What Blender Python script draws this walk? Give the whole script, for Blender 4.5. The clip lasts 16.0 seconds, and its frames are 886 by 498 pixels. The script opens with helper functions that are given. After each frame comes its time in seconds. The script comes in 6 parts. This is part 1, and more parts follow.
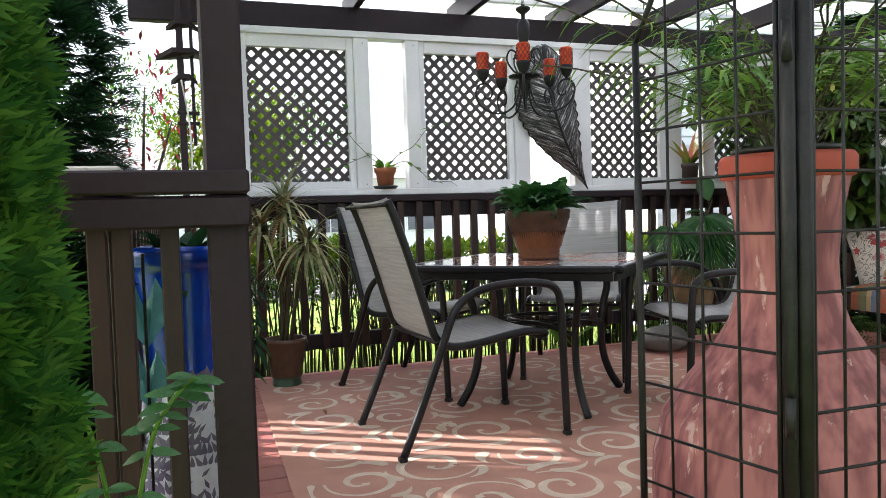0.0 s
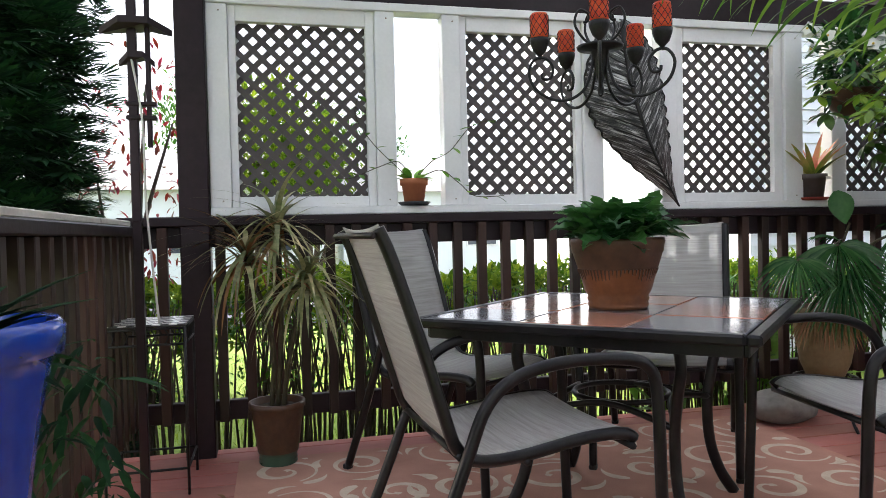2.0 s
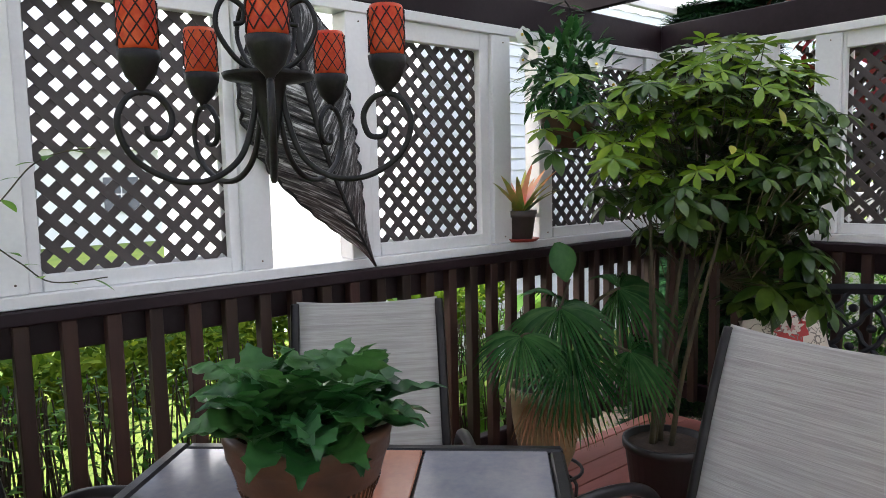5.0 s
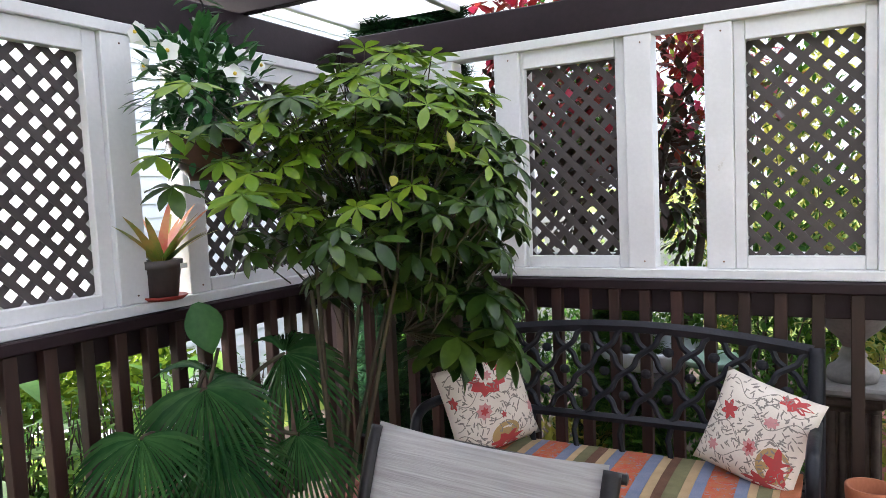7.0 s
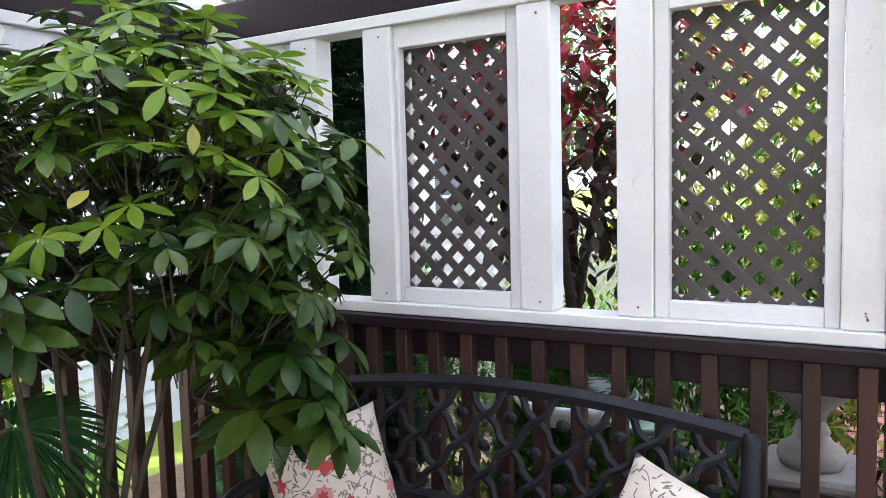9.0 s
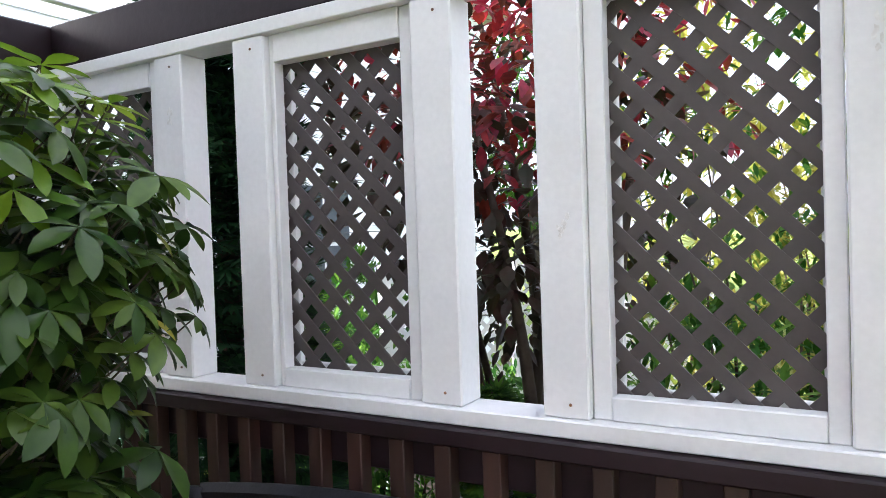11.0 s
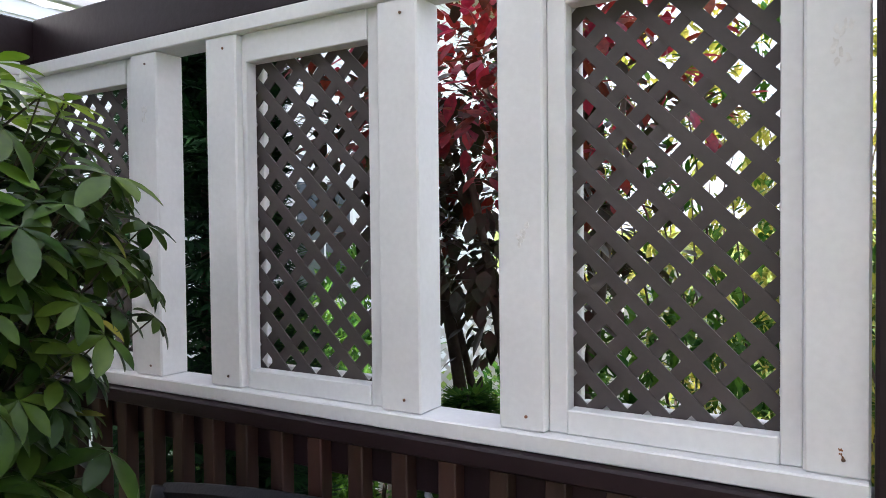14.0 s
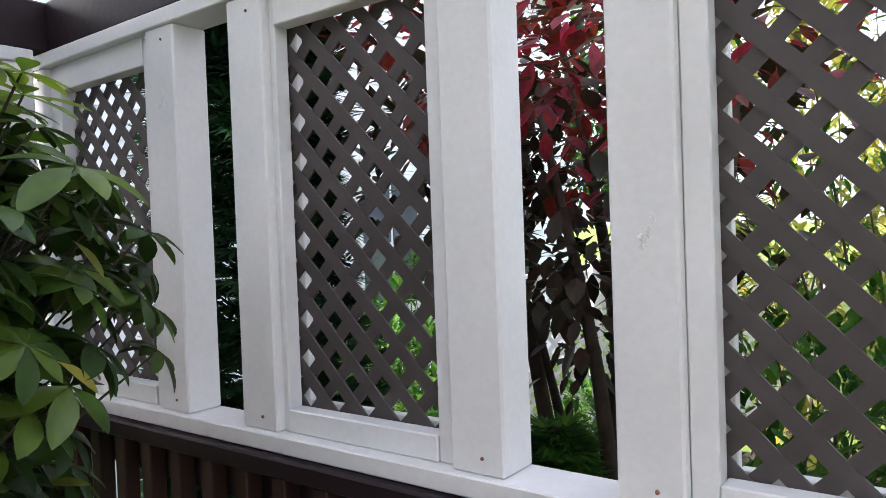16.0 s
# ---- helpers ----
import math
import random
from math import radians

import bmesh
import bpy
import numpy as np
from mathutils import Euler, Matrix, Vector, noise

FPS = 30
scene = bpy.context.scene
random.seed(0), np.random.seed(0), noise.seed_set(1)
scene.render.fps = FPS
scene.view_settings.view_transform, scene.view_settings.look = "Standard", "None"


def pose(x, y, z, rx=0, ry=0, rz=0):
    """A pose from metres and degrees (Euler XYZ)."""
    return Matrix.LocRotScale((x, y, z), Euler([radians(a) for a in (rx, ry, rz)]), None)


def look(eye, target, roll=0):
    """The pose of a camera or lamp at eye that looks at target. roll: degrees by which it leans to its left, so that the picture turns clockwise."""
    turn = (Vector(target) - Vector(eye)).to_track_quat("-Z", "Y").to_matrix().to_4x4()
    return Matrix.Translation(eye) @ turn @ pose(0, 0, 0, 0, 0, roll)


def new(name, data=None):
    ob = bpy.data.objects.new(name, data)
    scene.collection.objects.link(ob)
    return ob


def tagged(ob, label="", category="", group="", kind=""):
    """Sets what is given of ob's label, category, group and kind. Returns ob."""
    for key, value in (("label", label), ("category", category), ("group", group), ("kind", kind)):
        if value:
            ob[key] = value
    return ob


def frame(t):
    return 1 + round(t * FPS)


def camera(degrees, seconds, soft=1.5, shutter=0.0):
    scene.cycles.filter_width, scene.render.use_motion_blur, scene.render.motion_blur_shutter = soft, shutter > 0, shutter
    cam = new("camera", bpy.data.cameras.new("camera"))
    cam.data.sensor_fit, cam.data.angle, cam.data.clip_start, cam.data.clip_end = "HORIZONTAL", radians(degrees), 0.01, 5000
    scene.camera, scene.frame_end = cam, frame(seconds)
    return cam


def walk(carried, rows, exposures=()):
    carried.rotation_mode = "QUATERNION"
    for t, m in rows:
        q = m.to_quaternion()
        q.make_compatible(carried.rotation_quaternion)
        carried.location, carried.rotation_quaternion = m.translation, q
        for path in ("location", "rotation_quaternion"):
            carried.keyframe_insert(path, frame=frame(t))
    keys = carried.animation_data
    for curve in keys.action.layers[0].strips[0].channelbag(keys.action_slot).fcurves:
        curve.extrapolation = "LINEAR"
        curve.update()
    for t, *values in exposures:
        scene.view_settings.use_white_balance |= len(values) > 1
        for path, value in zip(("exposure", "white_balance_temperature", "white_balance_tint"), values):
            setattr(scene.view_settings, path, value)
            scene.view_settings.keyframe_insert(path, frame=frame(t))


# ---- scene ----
cam = camera(63.8, 16.0, 0.75)
PATH = [
    (0, (-0.264, -0.228, 0.899), (0.372, 1.667, 0.816), -1.8),
    (0.5, (-0.162, -0.026, 0.902), (0.429, 1.885, 0.866), -2.2),
    (1, (-0.033, 0.225, 0.903), (0.499, 2.153, 0.881), -2.5),
    (1.5, (0.102, 0.439, 0.916), (0.486, 2.401, 0.873), -1.1),
    (2, (0.143, 0.701, 0.959), (0.609, 2.645, 0.917), -1.3),
    (2.5, (0.172, 0.944, 1.07), (0.829, 2.831, 0.997), -1.7),
    (3, (0.254, 1.174, 1.141), (0.993, 3.032, 1.094), -2.3),
    (3.2, (0.294, 1.27, 1.181), (1.047, 3.12, 1.081), -1.7),
    (5.3, (0.74, 1.797, 1.397), (2.101, 3.25, 1.211), -1.6),
    (5.5, (0.812, 1.814, 1.397), (2.218, 3.226, 1.224), -1.7),
    (6, (0.961, 1.899, 1.41), (2.554, 3.099, 1.272), -1.4),
    (6.5, (1.107, 1.951, 1.413), (2.83, 2.956, 1.256), -2.5),
    (7, (1.302, 1.915, 1.418), (3.046, 2.882, 1.267), -2.6),
    (7.5, (1.49, 1.864, 1.412), (3.259, 2.777, 1.219), -1.8),
    (8, (1.709, 1.84, 1.44), (3.479, 2.758, 1.279), -1.7),
    (8.5, (1.899, 1.838, 1.449), (3.685, 2.729, 1.32), -1.1),
    (9, (2.137, 1.787, 1.457), (3.873, 2.767, 1.298), -1.5),
    (9.5, (2.334, 1.783, 1.438), (4.051, 2.787, 1.233), -0.8),
    (10, (2.524, 1.824, 1.467), (4.276, 2.784, 1.369), -1.2),
    (12.5, (2.821, 1.687, 1.491), (4.515, 2.751, 1.469), -1.8),
    (13, (2.812, 1.686, 1.504), (4.509, 2.744, 1.492), -1.5),
    (13.5, (2.81, 1.69, 1.493), (4.521, 2.726, 1.482), -0.4),
    (14, (2.82, 1.698, 1.493), (4.534, 2.727, 1.443), -0.6),
    (14.5, (2.843, 1.715, 1.483), (4.516, 2.806, 1.374), -0.0),
    (15, (2.933, 1.804, 1.491), (4.634, 2.848, 1.367), -0.6),
    (15.5, (3.043, 1.894, 1.492), (4.723, 2.973, 1.375), -2.2),
    (16, (3.148, 1.925, 1.495), (4.752, 3.118, 1.448), -2.1),
]

# exposure follows the clip's own camera
EXPOSURES = [(0.0, 1.95, 5900, 9), (2.0, 1.88, 5950, 10), (3.2, 1.45, 5950, 10), (5.5, 1.95, 5850, 13), (6.5, 2.12, 5800, 14), (8.0, 2.55, 5750, 15), (9.0, 2.48, 5700, 15), (10.0, 2.42, 5700, 13), (12.5, 1.97, 5750, 13), (14.5, 1.92, 5800, 14), (16.0, 1.90, 5800, 14)]
walk(cam, [(t, look(e, g, r)) for t, e, g, r in PATH], EXPOSURES)

# ---------- light ----------
world = bpy.data.worlds.new("sky")
scene.world = world
world.use_nodes = True
SUN_EL, SUN_AZ = 26.0, 303.0   # degrees; azimuth clockwise from +y
wn = world.node_tree
sky = wn.nodes.new("ShaderNodeTexSky")
sky.sky_type = "NISHITA"
sky.sun_disc = False
sky.sun_elevation, sky.sun_rotation = radians(SUN_EL), radians(SUN_AZ)
sky.air_density, sky.dust_density, sky.ozone_density = 0.7, 8.0, 0.3
wn.nodes["Background"].inputs["Strength"].default_value = 0.15
haze = wn.nodes.new("ShaderNodeMixRGB")      # thin bright haze over the whole sky
haze.inputs[0].default_value = 0.45
haze.inputs[2].default_value = (6.6, 6.7, 6.9, 1)
wn.links.new(sky.outputs[0], haze.inputs[1])
wn.links.new(haze.outputs[0], wn.nodes["Background"].inputs["Color"])
sun = new("sun", bpy.data.lights.new("sun", "SUN"))
sun.data.energy, sun.data.angle, sun.data.color = 4.0, radians(0.53), (1.0, 0.94, 0.86)
_a, _e = radians(SUN_AZ), radians(SUN_EL)
sun.matrix_world = look((math.sin(_a) * math.cos(_e) * 20, math.cos(_a) * math.cos(_e) * 20, math.sin(_e) * 20), (0, 0, 0))


# ---------- materials ----------
def mat(name, c1, c2=None, scale=6.0, rough=0.6, metal=0.0, bump=0.15, fine=60.0, stretch=(1, 1, 1), spec=0.4,
        translucent=0.0, island=0.0, piece=0.0, coat=0.0, wear=None, wear_at=0.62, lo=0.3, hi=0.7):
    """A procedural surface: two colours mixed by noise at two scales, wear spots, fine relief, piece-to-piece variation."""
    m = bpy.data.materials.new(name)
    m.use_nodes = True
    nt = m.node_tree
    nodes, links = nt.nodes, nt.links
    b = nodes["Principled BSDF"]
    c2 = c2 or tuple(v * 0.75 for v in c1)
    tc = nodes.new("ShaderNodeTexCoord")
    mp = nodes.new("ShaderNodeMapping")
    mp.inputs["Scale"].default_value = stretch
    links.new(tc.outputs["Object"], mp.inputs[0])
    n1 = nodes.new("ShaderNodeTexNoise")
    n1.inputs["Scale"].default_value, n1.inputs["Detail"].default_value = scale, 6
    n2 = nodes.new("ShaderNodeTexNoise")
    n2.inputs["Scale"].default_value, n2.inputs["Detail"].default_value = fine, 4
    links.new(mp.outputs[0], n1.inputs["Vector"])
    links.new(mp.outputs[0], n2.inputs["Vector"])
    add = nodes.new("ShaderNodeMath")
    add.operation = "MULTIPLY_ADD"
    add.inputs[1].default_value, add.inputs[2].default_value = 0.5, -0.25
    links.new(n2.outputs["Fac"], add.inputs[0])
    s = nodes.new("ShaderNodeMath")
    links.new(n1.outputs["Fac"], s.inputs[0])
    links.new(add.outputs[0], s.inputs[1])
    fac = s.outputs[0]
    ramp = nodes.new("ShaderNodeValToRGB")
    ramp.color_ramp.elements[0].position, ramp.color_ramp.elements[1].position = lo, hi
    ramp.color_ramp.elements[0].color = (*c1, 1)
    ramp.color_ramp.elements[1].color = (*c2, 1)
    links.new(fac, ramp.inputs[0])
    col = ramp.outputs[0]
    if wear:
        n3 = nodes.new("ShaderNodeTexNoise")
        n3.inputs["Scale"].default_value, n3.inputs["Detail"].default_value = scale * 1.7, 8
        n3.inputs["Roughness"].default_value = 0.7
        links.new(mp.outputs[0], n3.inputs["Vector"])
        r3 = nodes.new("ShaderNodeValToRGB")
        r3.color_ramp.elements[0].position, r3.color_ramp.elements[1].position = wear_at, wear_at + 0.04
        links.new(n3.outputs["Fac"], r3.inputs[0])
        mw = nodes.new("ShaderNodeMixRGB")
        mw.inputs[2].default_value = (*wear, 1)
        links.new(r3.outputs[0], mw.inputs[0])
        links.new(col, mw.inputs[1])
        col = mw.outputs[0]
    for amount, kind, socket in ((island, "ShaderNodeNewGeometry", "Random Per Island"), (piece, "ShaderNodeObjectInfo", "Random")):
        if amount:
            g = nodes.new(kind)
            hs = nodes.new("ShaderNodeHueSaturation")
            mr = nodes.new("ShaderNodeMapRange")
            mr.inputs["To Min"].default_value, mr.inputs["To Max"].default_value = 1 - amount, 1 + amount
            links.new(g.outputs[socket], mr.inputs["Value"])
            links.new(mr.outputs[0], hs.inputs["Value"])
            mh = nodes.new("ShaderNodeMapRange")
            mh.inputs["To Min"].default_value, mh.inputs["To Max"].default_value = 0.5 + amount * 0.05, 0.5 - amount * 0.05
            links.new(g.outputs[socket], mh.inputs["Value"])
            links.new(mh.outputs[0], hs.inputs["Hue"])
            links.new(col, hs.inputs["Color"])
            col = hs.outputs[0]
    links.new(col, b.inputs["Base Color"])
    rr = nodes.new("ShaderNodeMapRange")
    rr.inputs["To Min"].default_value, rr.inputs["To Max"].default_value = max(0.02, rough - 0.1), min(1, rough + 0.1)
    links.new(n1.outputs["Fac"], rr.inputs["Value"])
    links.new(rr.outputs[0], b.inputs["Roughness"])
    b.inputs["Metallic"].default_value = metal
    b.inputs["Specular IOR Level"].default_value = spec
    b.inputs["Coat Weight"].default_value = coat
    if bump:
        bp = nodes.new("ShaderNodeBump")
        bp.inputs["Strength"].default_value, bp.inputs["Distance"].default_value = bump, 0.004
        links.new(s.outputs[0], bp.inputs["Height"])
        links.new(bp.outputs[0], b.inputs["Normal"])
    if translucent:
        tr = nodes.new("ShaderNodeBsdfTranslucent")
        links.new(col, tr.inputs["Color"])
        mx = nodes.new("ShaderNodeMixShader")
        mx.inputs[0].default_value = translucent
        links.new(b.outputs[0], mx.inputs[1])
        links.new(tr.outputs[0], mx.inputs[2])
        links.new(mx.outputs[0], nodes["Material Output"].inputs["Surface"])
    return m


M_DARKWOOD = mat("dark_stained_wood", (0.0115, 0.0054, 0.0074), (0.020, 0.0102, 0.0138), 3, 0.5, spec=0.28, bump=0.5, fine=40, stretch=(1, 1, 1), piece=0.15, wear=(0.07, 0.045, 0.04), wear_at=0.70)
M_BALUSTER = mat("baluster_wood", (0.020, 0.010, 0.007), (0.045, 0.020, 0.013), 5, 0.6, bump=0.4, fine=50, stretch=(1, 1, 0.15), piece=0.3, wear=(0.11, 0.055, 0.035), wear_at=0.68)
M_WHITE = mat("white_painted_wood", (0.75, 0.75, 0.755), (0.67, 0.67, 0.675), 3, 0.5, bump=0.25, fine=70, piece=0.03, wear=(0.5, 0.48, 0.45), wear_at=0.75)
M_LATTICE = mat("brown_lattice", (0.060, 0.050, 0.049), (0.075, 0.063, 0.061), 5, 0.5, bump=0.15, fine=90)
M_DECK = mat("red_deck_paint", (0.39, 0.14, 0.11), (0.31, 0.11, 0.088), 3, 0.55, bump=0.35, fine=45, stretch=(0.25, 1, 1), piece=0.12, wear=(0.30, 0.2, 0.16), wear_at=0.68)
M_RUG = mat("terracotta_rug", (0.47, 0.245, 0.18), (0.37, 0.185, 0.135), 5, 0.85, bump=0.6, fine=180, wear=(0.45, 0.24, 0.16), wear_at=0.66)
M_RUGWHITE = mat("cream_rug_scroll", (0.64, 0.53, 0.42), (0.50, 0.39, 0.30), 14, 0.9, bump=0.6, fine=180)
M_CHAIRMETAL = mat("black_bronze_metal", (0.007, 0.006, 0.008), (0.016, 0.014, 0.015), 20, 0.34, metal=0.3, bump=0.1, fine=200)
M_IRON = mat("black_iron", (0.008, 0.008, 0.009), (0.022, 0.021, 0.022), 20, 0.45, metal=0.35, bump=0.3, fine=150)
M_WROUGHT = mat("bench_cast_iron", (0.005, 0.006, 0.009), (0.013, 0.014, 0.020), 15, 0.5, metal=0.3, bump=0.4, fine=120)
M_TERRA = mat("terracotta_clay", (0.42, 0.15, 0.07), (0.32, 0.11, 0.05), 8, 0.75, bump=0.3, fine=80, wear=(0.5, 0.32, 0.24), wear_at=0.7)
M_BROWNPOT = mat("glazed_brown_pot", (0.23, 0.085, 0.032), (0.14, 0.05, 0.022), 7, 0.35, bump=0.2, fine=60, coat=0.3)
M_POTRIM = mat("dark_pot_glaze", (0.055, 0.028, 0.018), (0.09, 0.045, 0.025), 18, 0.4, bump=0.3, fine=60)
M_SOIL = mat("potting_soil", (0.03, 0.02, 0.014), (0.06, 0.04, 0.028), 30, 0.95, bump=1.0, fine=120)
M_BLUE = mat("blue_glaze", (0.006, 0.05, 0.42), (0.004, 0.03, 0.28), 4, 0.22, bump=0.1, fine=40, coat=0.4)
M_BLUEMARK = mat("pale_glaze_motif", (0.74, 0.75, 0.78), (0.58, 0.60, 0.68), 22, 0.3, bump=0.2, fine=80)
M_CHIM = mat("dusty_pink_clay", (0.36, 0.145, 0.135), (0.17, 0.060, 0.063), 11, 0.8, lo=0.36, hi=0.64, bump=0.5, fine=45, stretch=(1, 1, 0.22), wear=(0.46, 0.30, 0.27), wear_at=0.60)
M_CHIMRIM = mat("red_clay_rim", (0.38, 0.07, 0.04), (0.30, 0.06, 0.04), 6, 0.7, bump=0.4, fine=50)
M_BLACKPLASTIC = mat("black_plastic", (0.010, 0.010, 0.010), (0.02, 0.02, 0.02), 8, 0.45, bump=0.1)
M_GREYPOT = mat("grey_plastic_pot", (0.09, 0.075, 0.07), (0.06, 0.05, 0.048), 8, 0.5, bump=0.15)
M_REDSAUCER = mat("red_saucer", (0.30, 0.03, 0.02), (0.22, 0.03, 0.02), 8, 0.5)
M_DARKSAUCER = mat("dark_saucer", (0.05, 0.055, 0.06), (0.03, 0.03, 0.035), 8, 0.5)
M_CANDLE = mat("red_mosaic_candle", (0.62, 0.05, 0.018), (0.75, 0.13, 0.03), 30, 0.35, bump=0.3, fine=120, translucent=0.35)
M_MESHWIRE = mat("candle_mesh_wire", (0.02, 0.01, 0.01), (0.04, 0.02, 0.02), 30, 0.5, metal=0.4)
M_LEAFMETAL = mat("patinated_metal_leaf", (0.008, 0.008, 0.008), (0.30, 0.295, 0.28), 20, 0.6, metal=0.1, lo=0.40, hi=0.60, bump=1.0, fine=110, stretch=(1, 1, 0.45), wear=(0.17, 0.055, 0.038), wear_at=0.64)


def vein_streaks(m):
    """Re-colours a metal sheet in pale and dark streaks that follow its side veins, rusty towards the stem."""
    nodes, links = m.node_tree.nodes, m.node_tree.links
    uv, mp, nz, ramp = (nodes.new("ShaderNode" + k) for k in ("UVMap", "Mapping", "TexNoise", "ValToRGB"))
    uv.uv_map = "vein_run"
    mp.inputs["Scale"].default_value = (2.3, 1.1, 1)
    nz.inputs["Scale"].default_value, nz.inputs["Detail"].default_value, nz.inputs["Roughness"].default_value = 2.0, 6, 0.65
    links.new(uv.outputs[0], mp.inputs[0])
    links.new(mp.outputs[0], nz.inputs["Vector"])
    links.new(nz.outputs["Fac"], ramp.inputs[0])
    e = ramp.color_ramp.elements
    e[0].position, e[0].color = 0.42, (0.010, 0.010, 0.011, 1)
    e[1].position, e[1].color = 0.64, (0.50, 0.50, 0.49, 1)
    mid = e.new(0.53)
    mid.color = (0.085, 0.083, 0.080, 1)
    rust = nodes.new("ShaderNodeMixRGB")
    rust.inputs[2].default_value = (0.15, 0.065, 0.055, 1)
    sep, fade, patch, both = (nodes.new("ShaderNode" + k) for k in ("SeparateXYZ", "MapRange", "TexNoise", "Math"))
    links.new(uv.outputs[0], sep.inputs[0])
    links.new(sep.outputs[0], fade.inputs["Value"])
    fade.inputs["From Min"].default_value, fade.inputs["From Max"].default_value = 9.0, 21.0
    patch.inputs["Scale"].default_value = 1.6
    links.new(uv.outputs[0], patch.inputs["Vector"])
    both.operation = "MULTIPLY"
    links.new(fade.outputs[0], both.inputs[0])
    links.new(patch.outputs["Fac"], both.inputs[1])
    links.new(both.outputs[0], rust.inputs[0])
    links.new(ramp.outputs[0], rust.inputs[1])
    links.new(rust.outputs[0], nodes["Principled BSDF"].inputs["Base Color"])


vein_streaks(M_LEAFMETAL)
M_LEAFDARK = mat("dark_leaf_vein", (0.010, 0.009, 0.009), (0.022, 0.02, 0.02), 20, 0.5, metal=0.3)
M_SLATE = mat("slate_tile", (0.14, 0.145, 0.17), (0.20, 0.195, 0.205), 7, 0.14, bump=0.15, fine=60, piece=0.15)
M_TERRATILE = mat("terracotta_tile", (0.36, 0.165, 0.105), (0.29, 0.135, 0.095), 6, 0.15, bump=0.15, fine=60, piece=0.12)
M_HOUSE = mat("white_siding", (0.82, 0.83, 0.86), (0.78, 0.79, 0.82), 2, 0.5, bump=0.1)
M_HOUSEROOF = mat("grey_roof", (0.38, 0.36, 0.34), (0.46, 0.43, 0.40), 8, 0.9, bump=0.4)
M_GLASSDARK = mat("window_glass", (0.05, 0.06, 0.08), (0.08, 0.09, 0.11), 2, 0.08, bump=0)
M_LAWN = mat("lawn_grass", (0.10, 0.17, 0.014), (0.20, 0.25, 0.03), 1.2, 0.9, bump=1.0, fine=60)
M_ROAD = mat("pale_asphalt", (0.16, 0.15, 0.15), (0.2, 0.19, 0.19), 2, 0.9, bump=0.3)
M_GRASSBLADE = mat("grass_blade", (0.12, 0.20, 0.012), (0.20, 0.27, 0.02), 8, 0.85, spec=0.05, bump=0, translucent=0.4, island=0.3)
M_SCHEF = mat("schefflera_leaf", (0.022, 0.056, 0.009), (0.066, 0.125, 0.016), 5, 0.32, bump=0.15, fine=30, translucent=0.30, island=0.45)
# lighter copy of the leaf green, standing for its sunlit side
M_SCHEFSUN = mat("schefflera_sunlit_leaf", (0.10, 0.20, 0.010), (0.18, 0.28, 0.018), 5, 0.35, bump=0.15, fine=30, translucent=0.4, island=0.3)
M_STEM = mat("green_brown_stem", (0.06, 0.05, 0.022), (0.035, 0.03, 0.018), 20, 0.7, bump=0.4)
M_PALM = mat("fan_palm_leaf", (0.020, 0.075, 0.022), (0.055, 0.140, 0.040), 4, 0.22, bump=0.1, fine=30, translucent=0.2, island=0.3)
M_PALMDRY = mat("dry_palm_leaf", (0.26, 0.15, 0.06), (0.17, 0.09, 0.04), 8, 0.8, translucent=0.2, island=0.3)
M_DRAC = mat("dracaena_leaf", (0.12, 0.16, 0.05), (0.42, 0.38, 0.20), 12, 0.5, bump=0.1, translucent=0.25, island=0.5)
M_DRACRED = mat("dracaena_dry_leaf", (0.22, 0.085, 0.03), (0.28, 0.15, 0.06), 10, 0.6, translucent=0.25, island=0.4)
M_BRIGHTLEAF = mat("bright_leaf", (0.10, 0.24, 0.025), (0.17, 0.33, 0.04), 5, 0.4, translucent=0.4, island=0.35)
M_POTLEAF = mat("pot_plant_leaf", (0.022, 0.095, 0.022), (0.050, 0.150, 0.036), 6, 0.35, bump=0.2, translucent=0.3, island=0.4)
M_BROM = mat("bromeliad_leaf", (0.22, 0.34, 0.05), (0.50, 0.30, 0.09), 9, 0.4, translucent=0.35, island=0.5)
M_BROMPINK = mat("bromeliad_bract", (0.62, 0.18, 0.13), (0.60, 0.34, 0.16), 9, 0.4, translucent=0.4, island=0.3)
M_PETAL = mat("white_petal", (0.85, 0.85, 0.82), (0.78, 0.8, 0.74), 9, 0.5, translucent=0.3)
M_PETALEYE = mat("yellow_flower_eye", (0.7, 0.5, 0.05), (0.6, 0.4, 0.05), 9, 0.5)
M_THUJA = mat("thuja_spray", (0.025, 0.085, 0.010), (0.06, 0.15, 0.016), 6, 0.7, spec=0.15, translucent=0.3, island=0.5)
M_CONIFER = mat("dark_conifer_spray", (0.008, 0.034, 0.012), (0.022, 0.068, 0.024), 6, 0.75, spec=0.15, translucent=0.25, island=0.5)
M_SHRUB = mat("shrub_leaf", (0.030, 0.095, 0.010), (0.07, 0.165, 0.016), 6, 0.65, spec=0.15, translucent=0.35, island=0.5)
M_HEDGE = mat("hedge_leaf", (0.075, 0.15, 0.008), (0.15, 0.22, 0.012), 6, 0.8, spec=0.1, translucent=0.4, island=0.5)
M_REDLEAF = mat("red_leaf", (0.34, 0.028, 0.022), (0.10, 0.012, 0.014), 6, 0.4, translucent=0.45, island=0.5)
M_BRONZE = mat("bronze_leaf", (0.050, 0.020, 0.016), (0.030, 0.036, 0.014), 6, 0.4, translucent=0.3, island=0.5)
